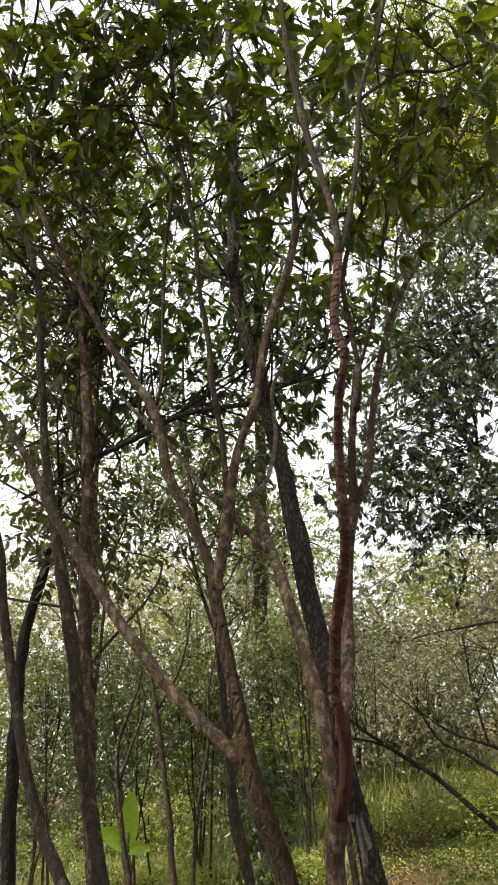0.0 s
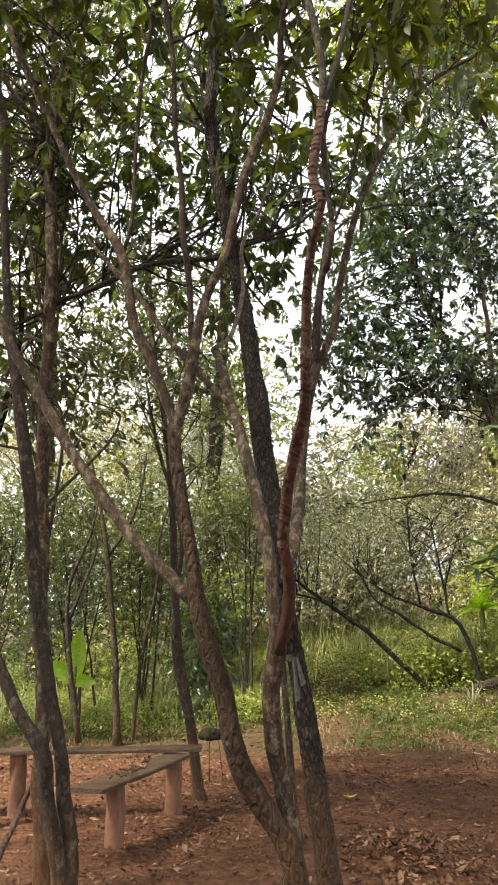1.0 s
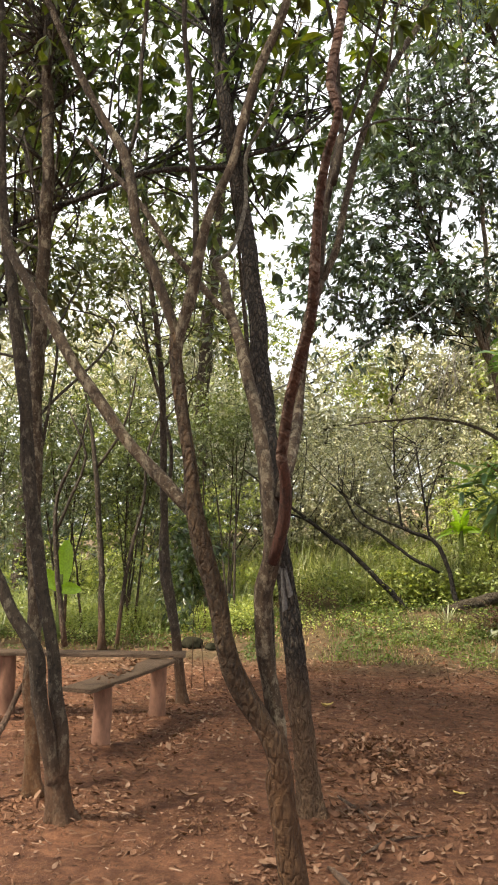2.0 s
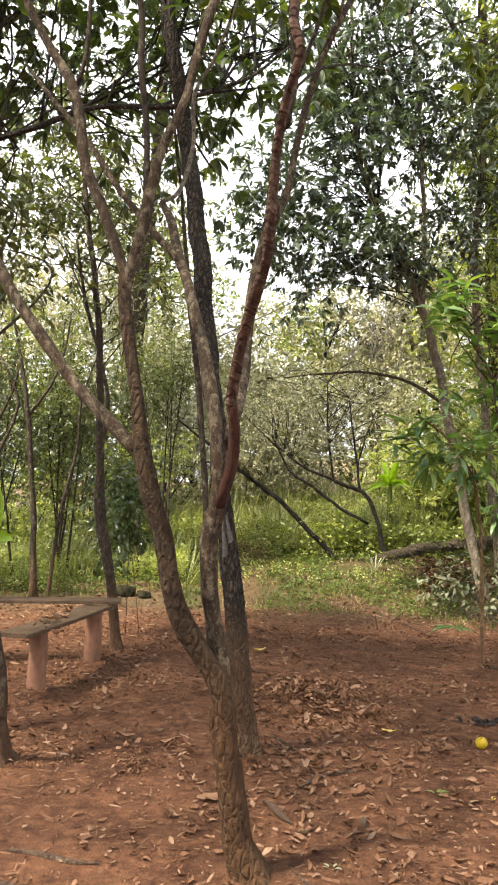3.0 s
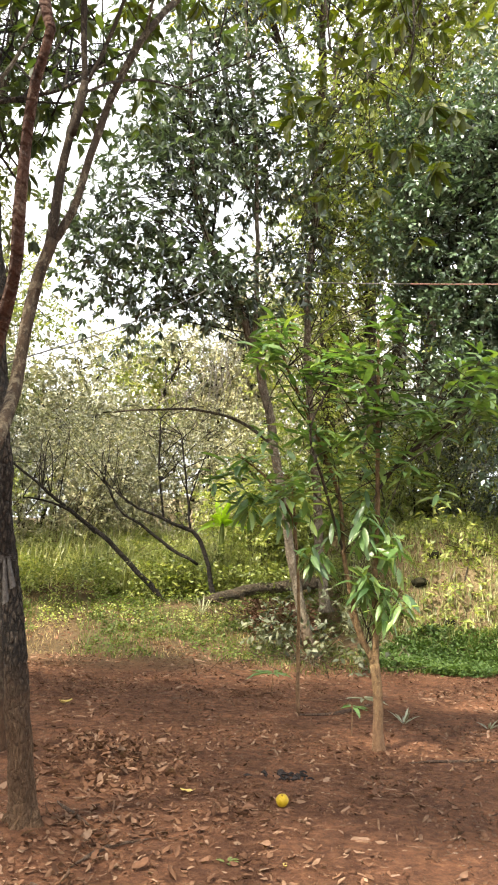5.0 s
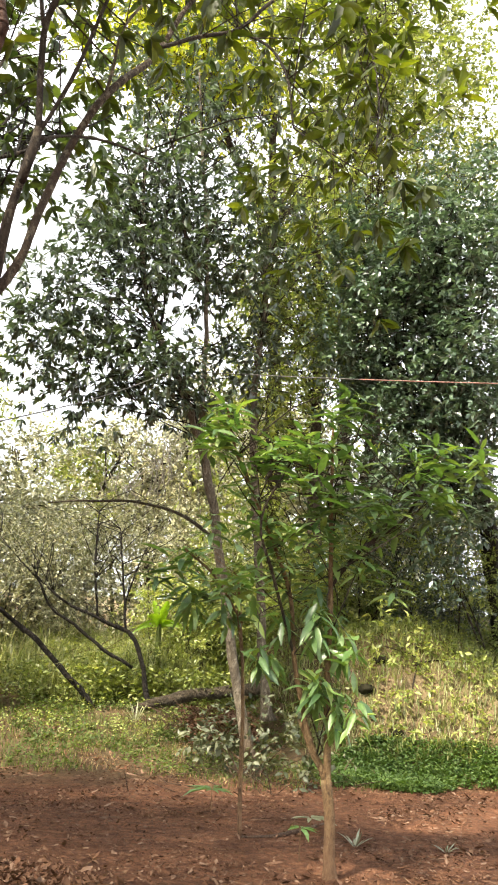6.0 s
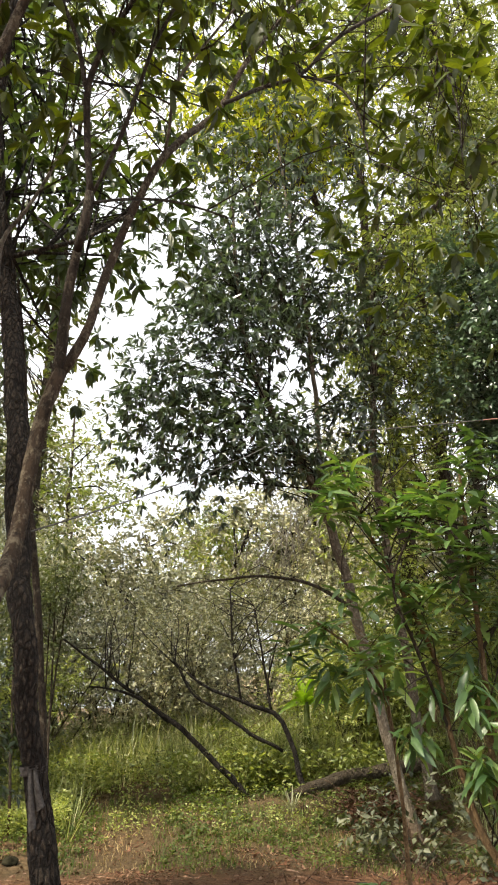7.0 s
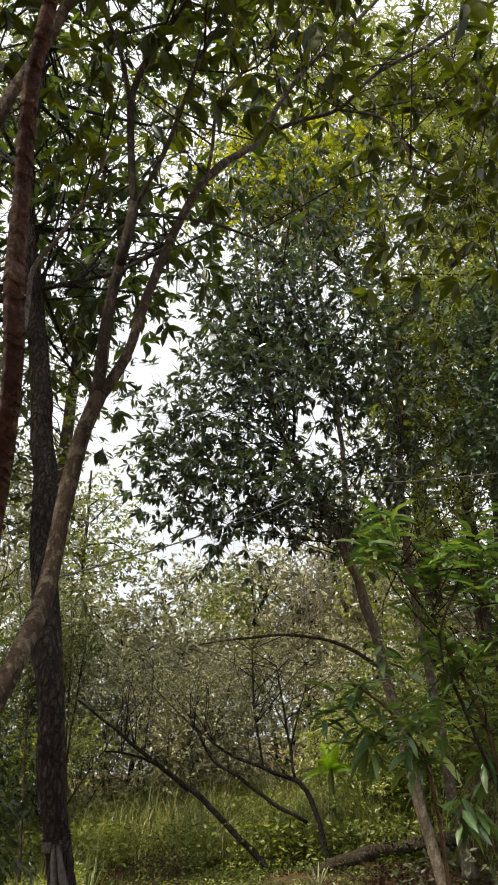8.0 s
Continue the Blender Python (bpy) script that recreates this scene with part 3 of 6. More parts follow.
LIMB_MAIN_CA1 = [(0.56, 2.99, 2.96, 0.0114), (0.54, 3, 3.22, 0.0114), (0.54, 3, 3.39, 0.0114), (0.61, 3, 3.6, 0.0088), (0.7, 3, 3.79, 0.0088), (0.79, 3, 4.06, 0.0062)]
LIMB_MAIN_CA2 = [(0.53, 3, 3.37, 0.0079), (0.49, 3.05, 3.61, 0.0079), (0.41, 3.1, 3.87, 0.0062), (0.35, 3.2, 4.24, 0.0044)]
LIMB_MAIN_CA3 = [(0.57, 2.99, 2.97, 0.007), (0.64, 3.02, 3.18, 0.007), (0.7, 3.06, 3.43, 0.007), (0.76, 3.1, 3.69, 0.007), (0.9, 3.2, 4.1, 0.0053), (1.01, 3.3, 4.47, 0.0044)]
LIMB_MAIN_CB = [(0.48, 3.12, 2.41, 0.015), (0.52, 3.14, 2.5, 0.015), (0.56, 3.18, 2.62, 0.015), (0.6, 3.3, 2.89, 0.015), (0.66, 3.42, 3.17, 0.015), (0.78, 3.54, 3.53, 0.0158), (0.96, 3.9, 3.98, 0.015), (1.07, 4.2, 4.35, 0.015), (1.26, 4.5, 4.96, 0.0141), (1.59, 4.9, 5.73, 0.0141), (1.95, 5.2, 6.43, 0.0141), (2.32, 5.5, 7.21, 0.0114)]
LIMB_MAIN_CB2 = [(1.05, 4.15, 4.29, 0.0114), (1.27, 4.3, 4.53, 0.0114), (1.5, 4.4, 4.72, 0.0106), (1.73, 4.5, 5.07, 0.0114), (2.15, 4.7, 5.55, 0.0106), (2.64, 4.9, 6.14, 0.0097), (3.19, 5.1, 6.72, 0.007)]
LIMB_MAIN_CB3 = [(0.78, 3.54, 3.53, 0.007), (0.8, 3.52, 3.66, 0.007), (0.83, 3.5, 3.85, 0.0062), (1.02, 3.5, 4.17, 0.0053), (1.21, 3.5, 4.46, 0.0035)]
LIMB_MAIN_CB4 = [(1.5, 4.4, 4.71, 0.0079), (1.64, 4.2, 4.49, 0.0079), (1.69, 4, 4.16, 0.0062), (1.71, 3.9, 3.82, 0.0044)]
LIMB_MAIN_CB5 = [(2.1, 4.65, 5.47, 0.0088), (2.16, 4.2, 4.81, 0.0079), (2.06, 3.7, 4.02, 0.0053), (1.94, 3.4, 3.44, 0.0026)]
LIMB_MAIN_CB6 = [(0.57, 3, 2.94, 0.0053), (0.67, 3.3, 3.16, 0.0053), (0.85, 3.6, 3.35, 0.0053), (1.07, 3.9, 3.48, 0.0035)]
LIMB_MAIN_M = [(0.4, 2.83, 0.43, 0.0299), (0.37, 2.81, 0.55, 0.0352), (0.33, 2.8, 0.68, 0.037), (0.25, 2.78, 0.85, 0.0361), (0.19, 2.75, 1, 0.0343), (0.15, 2.73, 1.17, 0.0326), (0.1, 2.71, 1.34, 0.0326), (0.06, 2.7, 1.49, 0.0299), (0.04, 2.7, 1.65, 0.0229), (0, 2.72, 1.84, 0.0229), (-0.03, 2.74, 2.06, 0.022), (-0.03, 2.75, 2.11, 0.0211)]
LIMB_MAIN_ML = [(0.05, 2.7, 1.48, 0.022), (-0.06, 2.74, 1.59, 0.0229), (-0.2, 2.79, 1.72, 0.022), (-0.33, 2.84, 1.89, 0.022), (-0.47, 2.9, 2.08, 0.022), (-0.62, 3, 2.3, 0.022), (-0.76, 3.1, 2.5, 0.0202), (-0.88, 3.2, 2.7, 0.0202), (-1.1, 3.3, 3.05, 0.0167), (-1.33, 3.4, 3.44, 0.0114)]
LIMB_MAIN_UL = [(-0.02, 2.75, 2.08, 0.0194), (-0.06, 2.76, 2.19, 0.0194), (-0.13, 2.78, 2.36, 0.0202), (-0.2, 2.8, 2.52, 0.0185), (-0.23, 2.82, 2.69, 0.0194), (-0.27, 2.84, 2.83, 0.0194), (-0.37, 2.88, 3, 0.0167), (-0.49, 2.92, 3.22, 0.0158), (-0.61, 2.96, 3.49, 0.0141), (-0.77, 2.98, 3.84, 0.015), (-0.89, 3, 4.18, 0.0141), (-1.07, 3.05, 4.47, 0.0141), (-1.3, 3.1, 4.85, 0.0088)]
LIMB_MAIN_L2 = [(-0.25, 2.84, 2.83, 0.0088), (-0.22, 2.84, 2.95, 0.0079), (-0.21, 2.84, 3.26, 0.0079), (-0.19, 2.84, 3.57, 0.0079), (-0.16, 2.85, 3.87, 0.0088), (-0.26, 2.87, 4.1, 0.0079), (-0.38, 2.9, 4.48, 0.007), (-0.48, 2.95, 4.87, 0.0062), (-0.55, 3, 5.28, 0.0053)]
LIMB_MAIN_UR = [(-0.025, 2.735, 1.93, 0.0123), (-0.015, 2.74, 2.1, 0.0202), (0.03, 2.73, 2.27, 0.022), (0.05, 2.72, 2.39, 0.0202), (0.09, 2.72, 2.56, 0.0167), (0.16, 2.72, 2.73, 0.0158), (0.2, 2.72, 2.9, 0.0167), (0.25, 2.73, 3.1, 0.0167), (0.33, 2.74, 3.31, 0.0158), (0.38, 2.75, 3.5, 0.015), (0.38, 2.78, 3.56, 0.0141), (0.39, 2.8, 3.77, 0.0123), (0.46, 2.85, 4.07, 0.0097), (0.64, 3, 4.78, 0.007)]
LIMB_MAIN_M2 = [(0.04, 2.72, 2.39, 0.0123), (0.03, 2.72, 2.62, 0.0106), (0, 2.74, 2.85, 0.0123), (-0.01, 2.76, 3.04, 0.0114), (-0.04, 2.78, 3.28, 0.0106), (-0.05, 2.8, 3.58, 0.0097), (-0.09, 2.85, 3.86, 0.0123), (-0.14, 2.9, 4.23, 0.0114), (-0.16, 2.95, 4.76, 0.0097), (-0.17, 3, 5.27, 0.0079)]
LIMB_DARK_TRUNK = [(0.47, 4.22, -0.05, 0.0933), (0.46, 4.21, 0.04, 0.0695), (0.45, 4.2, 0.2, 0.0572), (0.41, 4.18, 0.61, 0.0537), (0.37, 4.15, 0.94, 0.0484), (0.33, 4.12, 1.18, 0.0414), (0.28, 4.02, 1.63, 0.0422), (0.21, 4.12, 2.1, 0.0466), (0.15, 4.25, 2.55, 0.0458), (0.08, 4.38, 3.05, 0.0449), (0.01, 4.5, 3.43, 0.0405), (-0.06, 4.55, 3.85, 0.0414), (-0.15, 4.6, 4.39, 0.0396), (-0.12, 4.6, 5.37, 0.0352), (-0.11, 4.7, 6.11, 0.0317), (-0.1, 4.8, 6.94, 0.0255), (-0.13, 4.9, 8.06, 0.0167)]
LIMB_DARK_L1 = [(-0, 4.35, 3.47, 0.0167), (-0.29, 4.4, 3.48, 0.0158), (-0.57, 4.5, 3.5, 0.015), (-0.84, 4.6, 3.44, 0.0185), (-1.18, 4.8, 3.42, 0.0176), (-1.51, 5, 3.37, 0.015), (-1.86, 5.2, 3.33, 0.0106)]
LIMB_DARK_L2 = [(0.05, 4.35, 3.52, 0.0123), (0.2, 4.4, 3.6, 0.0114), (0.4, 4.5, 3.74, 0.0106), (0.6, 4.7, 4.02, 0.0062)]
LIMB_LT_TRUNK = [(-0.7, 3.89, -0.02, 0.0918), (-0.71, 3.88, 0.07, 0.0639), (-0.73, 3.88, 0.22, 0.0567), (-0.74, 3.88, 0.29, 0.0522)]
LIMB_LT_RIGHT = [(-0.71, 3.88, 0.24, 0.036), (-0.71, 3.89, 0.37, 0.0333), (-0.75, 3.92, 0.59, 0.0342), (-0.82, 3.98, 0.84, 0.0324), (-0.9, 4.02, 1.16, 0.0333), (-0.98, 4.05, 1.53, 0.0342), (-1.03, 4.08, 1.88, 0.0342), (-1.09, 4.1, 2.28, 0.0342), (-1.17, 4.12, 2.69, 0.0306), (-1.25, 4.15, 3.18, 0.0252), (-1.32, 4.2, 3.77, 0.0234), (-1.38, 4.25, 4.45, 0.0243), (-1.62, 4.3, 5.23, 0.0207), (-1.91, 4.4, 6.06, 0.0153)]
LIMB_LT_LEFT = [(-0.73, 3.87, 0.21, 0.0405), (-0.77, 3.85, 0.42, 0.0369), (-0.81, 3.84, 0.63, 0.036), (-0.85, 3.82, 0.82, 0.036), (-0.94, 3.82, 0.96, 0.0324), (-1.02, 3.82, 1.12, 0.0288), (-1.16, 3.83, 1.47, 0.0261), (-1.24, 3.84, 1.83, 0.0243), (-1.33, 3.86, 2.27, 0.0234), (-1.42, 3.9, 2.76, 0.0189), (-1.67, 4, 3.59, 0.0117)]
LIMB_LT2_TRUNK = [(-1.01, 4.38, -0.01, 0.0666), (-1.02, 4.38, 0.09, 0.0486), (-1.04, 4.4, 0.34, 0.0405), (-1.07, 4.45, 0.77, 0.0387), (-1.1, 4.5, 1.23, 0.0396), (-1.13, 4.55, 1.7, 0.0414), (-1.18, 4.6, 2.21, 0.0423), (-1.19, 4.65, 2.73, 0.0396), (-1.2, 4.7, 3.29, 0.0378), (-1.23, 4.75, 3.87, 0.036), (-1.28, 4.8, 4.48, 0.0315), (-1.29, 4.9, 4.92, 0.0297), (-1.4, 5, 5.92, 0.0243), (-1.49, 5.1, 7.07, 0.0171)]
LIMB_FL_TRUNK = [(-2.13, 5.8, 0.11, 0.0664), (-2.14, 5.8, 0.55, 0.0536), (-2.14, 5.8, 1.06, 0.0496), (-2.13, 5.8, 1.79, 0.0432), (-2.06, 5.8, 2.49, 0.04), (-1.91, 5.8, 3.03, 0.0312), (-1.83, 5.8, 3.29, 0.024), (-1.81, 5.8, 3.89, 0.016)]
LIMB_THIN_TRUNK = [(-0.59, 6.88, -0.02, 0.0587), (-0.61, 6.88, 0.08, 0.0433), (-0.66, 6.86, 0.55, 0.0399), (-0.72, 6.86, 0.91, 0.0399), (-0.78, 6.86, 1.28, 0.034), (-0.8, 6.86, 1.85, 0.0306), (-0.85, 6.88, 2.58, 0.0289), (-0.91, 6.9, 3.14, 0.0255), (-1.01, 6.95, 3.67, 0.0213), (-1.08, 7, 4.43, 0.0179), (-1.07, 7, 5.25, 0.011)]
LIMB_THIN_2 = [(-0.67, 6.88, 0.57, 0.0221), (-0.77, 6.95, 0.86, 0.0221), (-0.83, 7, 1.14, 0.0204), (-0.83, 7.05, 1.57, 0.0187), (-0.79, 7.1, 2.11, 0.017), (-1.04, 7.2, 3, 0.0153), (-1.16, 7.3, 3.56, 0.011)]
LIMB_FA_TRUNK = [(-1.96, 9.6, -0.02, 0.0472), (-2.02, 9.6, 1.02, 0.0344), (-2.11, 9.6, 2.01, 0.032), (-2.15, 9.6, 2.34, 0.0272), (-2.24, 9.6, 2.82, 0.0192), (-2.37, 9.6, 3.38, 0.0136)]
LIMB_FA_2 = [(-2.11, 9.6, 2.14, 0.0192), (-1.88, 9.6, 2.48, 0.016), (-1.73, 9.6, 2.89, 0.0136), (-1.67, 9.6, 3.37, 0.008)]
LIMB_FB_TRUNK = [(-1.84, 9.8, -0.01, 0.024), (-1.74, 9.8, 0.95, 0.024), (-1.58, 9.8, 1.75, 0.0192), (-1.54, 9.8, 2.37, 0.0136), (-1.35, 9.8, 2.99, 0.008)]
LIMB_FC_TRUNK = [(-2.11, 8.6, 0.18, 0.0328), (-2.22, 8.6, 0.88, 0.0288), (-2.28, 8.6, 1.58, 0.0216), (-2.21, 8.6, 1.91, 0.0192), (-2.04, 8.6, 2.31, 0.0144), (-1.96, 8.6, 2.68, 0.0096)]
LIMB_FC_2 = [(-2.27, 8.6, 1.35, 0.0168), (-2.11, 8.6, 1.77, 0.0168), (-1.97, 8.6, 2.19, 0.0144), (-2.18, 8.6, 2.68, 0.0096)]
LIMB_FD_TRUNK = [(0.27, 5.4, 0.04, 0.0296), (0.25, 5.4, 0.16, 0.024), (0.2, 5.4, 0.86, 0.0224), (0.16, 5.4, 1.42, 0.0208), (0.1, 5.4, 1.98, 0.0208), (0.06, 5.4, 2.29, 0.02), (0, 5.45, 2.68, 0.0168), (-0.04, 5.5, 3.08, 0.0136), (-0.11, 5.6, 3.6, 0.0112), (-0.21, 5.7, 4.25, 0.008)]
LIMB_LEAN_TRUNK = [(3.27, 9.47, -0.01, 0.116), (3.23, 9.46, 0.14, 0.079), (3.11, 9.45, 0.67, 0.058), (2.95, 9.45, 1.37, 0.053), (2.79, 9.45, 2.21, 0.053), (2.61, 9.45, 2.99, 0.051), (2.37, 9.45, 3.70, 0.046), (2.11, 9.45, 4.28, 0.040), (1.85, 9.40, 4.71, 0.032), (1.65, 9.40, 5.30, 0.027), (1.55, 9.40, 6.25, 0.024), (1.51, 9.40, 7.23, 0.016)]
LIMB_LEAN_2 = [(2.45, 9.45, 3.54, 0.030), (2.44, 9.45, 4.45, 0.027), (2.39, 9.45, 5.48, 0.025), (2.31, 9.45, 6.39, 0.022), (2.20, 9.45, 7.23, 0.020), (2.09, 9.45, 8.23, 0.011)]
LIMB_LEAN_3 = [(2.39, 9.45, 5.28, 0.022), (2.13, 9.40, 5.71, 0.019), (1.98, 9.30, 6.40, 0.016), (1.76, 9.20, 7.15, 0.011)]
LIMB_LEAN_4 = [(1.88, 9.40, 4.68, 0.019), (1.92, 9.50, 5.44, 0.016), (1.84, 9.50, 6.35, 0.011)]
LIMB_THIRD_TRUNK = [(3.65, 10.20, 0.45, 0.077), (3.61, 10.20, 0.70, 0.060), (3.53, 10.20, 1.39, 0.056), (3.41, 10.20, 2.44, 0.050), (3.30, 10.20, 3.52, 0.047), (3.25, 10.20, 4.62, 0.040), (3.33, 10.20, 5.53, 0.033), (3.30, 10.20, 6.14, 0.029), (3.46, 10.20, 6.94, 0.022), (3.54, 10.20, 8.06, 0.015)]
LIMB_V_1 = [(1.86, 12.00, 0.32, 0.047), (1.39, 12.00, 0.79, 0.037), (0.89, 12.00, 1.24, 0.034), (0.40, 12.00, 1.61, 0.027), (-0.09, 12.00, 1.98, 0.020), (-0.57, 12.00, 2.34, 0.013)]
LIMB_V_1B = [(0.81, 12.00, 1.28, 0.023), (0.52, 11.90, 1.52, 0.020), (0.21, 11.80, 1.68, 0.016), (-0.20, 11.80, 1.73, 0.010)]
LIMB_V_2 = [(2.54, 12.00, 0.34, 0.041), (2.38, 12.00, 0.99, 0.031), (2.17, 12.00, 1.34, 0.031), (1.74, 12.00, 1.52, 0.024), (1.25, 12.00, 1.74, 0.017), (0.76, 12.00, 2.11, 0.014)]
LIMB_V_3 = [(2.28, 12.10, 0.90, 0.024), (1.86, 12.10, 1.13, 0.024), (1.44, 12.10, 1.43, 0.021), (1.10, 12.10, 1.65, 0.014), (0.84, 12.10, 2.12, 0.010)]
LIMB_V_4 = [(2.14, 12.00, 1.36, 0.017), (2.03, 12.00, 2.10, 0.014), (1.93, 12.00, 2.75, 0.010)]
LIMB_V_5 = [(1.74, 12.00, 1.52, 0.017), (1.64, 12.00, 2.24, 0.014), (1.62, 12.00, 2.97, 0.010)]
LIMB_ARCH = [(2.72, 9.60, 2.45, 0.023), (2.42, 9.80, 2.69, 0.020), (2.03, 10.00, 2.82, 0.017), (1.50, 10.10, 2.83, 0.014), (0.89, 10.20, 2.76, 0.010)]
LIMB_LOG = [(2.3, 11.85, 0.38, 0.03), (2.52, 11.90, 0.45, 0.068), (2.94, 12.00, 0.55, 0.081), (3.68, 12.00, 0.67, 0.082), (4.04, 11.50, 0.78, 0.079), (4.29, 11.20, 0.87, 0.070)]
LIMB_MANGO_TRUNK = [(2.68, 5.53, -0.04, 0.056), (2.67, 5.53, 0.07, 0.041), (2.66, 5.53, 0.33, 0.034), (2.63, 5.55, 0.56, 0.034)]
LIMB_MANGO_MAIN = [(2.64, 5.55, 0.51, 0.025), (2.62, 5.55, 1.03, 0.021), (2.62, 5.55, 1.61, 0.017), (2.60, 5.55, 2.19, 0.014), (2.59, 5.55, 2.79, 0.008)]
LIMB_MANGO_L = [(2.64, 5.55, 0.53, 0.023), (2.51, 5.60, 0.84, 0.017), (2.42, 5.65, 1.29, 0.016), (2.38, 5.68, 1.67, 0.014), (2.21, 5.70, 2.10, 0.012), (1.99, 5.75, 2.57, 0.010), (1.90, 5.78, 2.92, 0.008)]
LIMB_MANGO_B = [(2.63, 5.57, 0.58, 0.025), (2.56, 5.62, 0.72, 0.023), (2.48, 5.66, 0.90, 0.017)]
LIMB_MANGO_R = [(2.61, 5.55, 1.72, 0.012), (2.80, 5.50, 1.98, 0.012), (3.10, 5.45, 2.23, 0.010), (3.28, 5.40, 2.66, 0.008)]
LIMB_MANGO_C = [(2.42, 5.65, 1.29, 0.010), (2.25, 5.60, 1.74, 0.010), (2.11, 5.50, 2.11, 0.008), (2.29, 5.50, 2.51, 0.006)]
LIMB_SAP_TRUNK = [(2.40, 6.62, -0.01, 0.018), (2.37, 6.60, 0.50, 0.016), (2.36, 6.60, 0.94, 0.013), (2.31, 6.60, 1.47, 0.011), (2.26, 6.60, 1.83, 0.009)]
LIMB_SAP_2 = [(2.32, 6.60, 1.48, 0.009), (2.08, 6.55, 1.80, 0.009), (1.82, 6.50, 1.99, 0.007)]

# the crowns: middle, half sizes and number of leaves of each mass of foliage
MASS_MAIN_LOW = [(-0.82, 3.00, 4.88, 0.49, 0.60, 0.43, 460), (-0.16, 2.80, 4.58, 0.45, 0.60, 0.39, 460), (-0.47, 3.30, 4.31, 0.58, 0.60, 0.38, 403), (0.30, 3.00, 4.64, 0.41, 0.60, 0.41, 312), (0.14, 3.30, 4.16, 0.42, 0.60, 0.31, 177), (0.77, 2.60, 4.18, 0.35, 0.60, 0.33, 326), (1.07, 2.40, 3.86, 0.27, 0.50, 0.32, 312), (0.96, 3.20, 4.07, 0.32, 0.50, 0.27, 177), (0.43, 3.30, 3.77, 0.36, 0.70, 0.31, 154), (2.04, 4.00, 4.41, 0.47, 0.60, 0.31, 399)]
MASS_MAIN_MID = [(1.29, 4.60, 5.20, 0.50, 0.40, 0.30, 220), (1.86, 4.70, 5.00, 0.55, 0.40, 0.30, 260), (2.13, 4.50, 4.33, 0.35, 0.40, 0.35, 200), (0.90, 4.40, 5.21, 0.40, 0.40, 0.30, 150), (-0.72, 2.90, 4.67, 0.35, 0.40, 0.25, 220), (-0.95, 3.20, 4.24, 0.30, 0.40, 0.30, 160), (0.51, 2.90, 4.20, 0.30, 0.40, 0.25, 140), (0.60, 3.10, 3.93, 0.25, 0.40, 0.25, 110), (1.06, 2.80, 4.24, 0.30, 0.40, 0.30, 200), (1.95, 3.40, 3.44, 0.19, 0.40, 0.28, 252), (1.68, 4.80, 5.68, 0.61, 0.70, 0.36, 241), (0.86, 4.20, 4.30, 0.36, 0.60, 0.31, 111), (0.16, 2.60, 5.38, 1.12, 1.00, 0.40, 924), (1.31, 4.00, 5.77, 1.28, 1.00, 0.46, 756), (-1.12, 3.40, 4.18, 0.36, 0.50, 0.36, 211), (-1.71, 3.30, 5.04, 0.57, 0.70, 0.64, 480), (-0.85, 2.90, 5.32, 0.47, 0.60, 0.26, 456), (-0.55, 3.10, 5.27, 0.42, 0.60, 0.27, 360)]
MASS_DARK = [(-0.32, 5.40, 4.67, 0.82, 0.90, 0.52, 736), (-0.64, 5.60, 5.57, 0.93, 0.90, 0.70, 783), (0.24, 5.60, 5.36, 0.68, 0.80, 0.59, 330), (-0.78, 5.40, 4.16, 0.63, 0.70, 0.30, 515), (0.25, 5.20, 4.11, 0.40, 0.40, 0.16, 195), (-0.06, 5.40, 3.97, 0.52, 0.80, 0.38, 561), (0.32, 5.80, 4.91, 0.87, 0.90, 0.59, 420), (-0.27, 5.90, 7.05, 1.55, 1.00, 1.04, 1352), (1.20, 6.20, 6.89, 0.94, 1.00, 0.71, 245)]
MASS_LEFT = [(-1.97, 5.50, 5.47, 0.50, 0.40, 0.45, 330), (-1.46, 5.60, 4.65, 0.45, 0.40, 0.40, 300), (-2.05, 6.00, 4.51, 0.50, 0.40, 0.40, 300), (-1.95, 5.60, 5.24, 0.70, 0.80, 0.56, 748), (-1.77, 5.80, 4.37, 0.78, 0.80, 0.51, 935), (-1.90, 5.20, 6.01, 0.69, 0.80, 0.65, 588), (-1.25, 5.40, 5.22, 0.59, 0.70, 0.54, 748), (-2.83, 5.50, 5.71, 0.72, 1.00, 1.20, 841), (-1.80, 6.00, 3.35, 0.31, 0.60, 0.49, 770)]
MASS_THIN = [(-1.27, 7.20, 3.64, 0.63, 0.80, 0.47, 1014), (-0.79, 7.40, 4.19, 0.75, 0.90, 0.59, 1092), (-1.68, 7.20, 3.21, 0.52, 0.70, 0.42, 624), (-1.48, 7.50, 4.41, 0.83, 0.90, 0.55, 936), (-0.47, 7.60, 3.30, 0.32, 0.50, 0.43, 390)]
MASS_LEAN_LOW = [(0.66, 9.30, 4.22, 0.30, 0.50, 0.30, 420), (1.05, 9.30, 3.92, 0.30, 0.50, 0.26, 420), (1.43, 9.40, 5.42, 0.83, 0.90, 0.71, 2710), (0.85, 9.30, 4.76, 0.49, 0.80, 0.55, 1144), (1.88, 9.40, 6.58, 1.00, 0.90, 0.80, 2710), (1.43, 9.20, 4.21, 0.73, 0.70, 0.37, 1354), (2.64, 9.60, 5.92, 0.75, 0.80, 0.88, 1750), (1.16, 9.30, 6.39, 0.58, 0.70, 0.58, 937), (2.01, 9.30, 4.05, 0.44, 0.60, 0.28, 937), (2.97, 9.60, 4.74, 0.40, 0.60, 0.53, 832)]
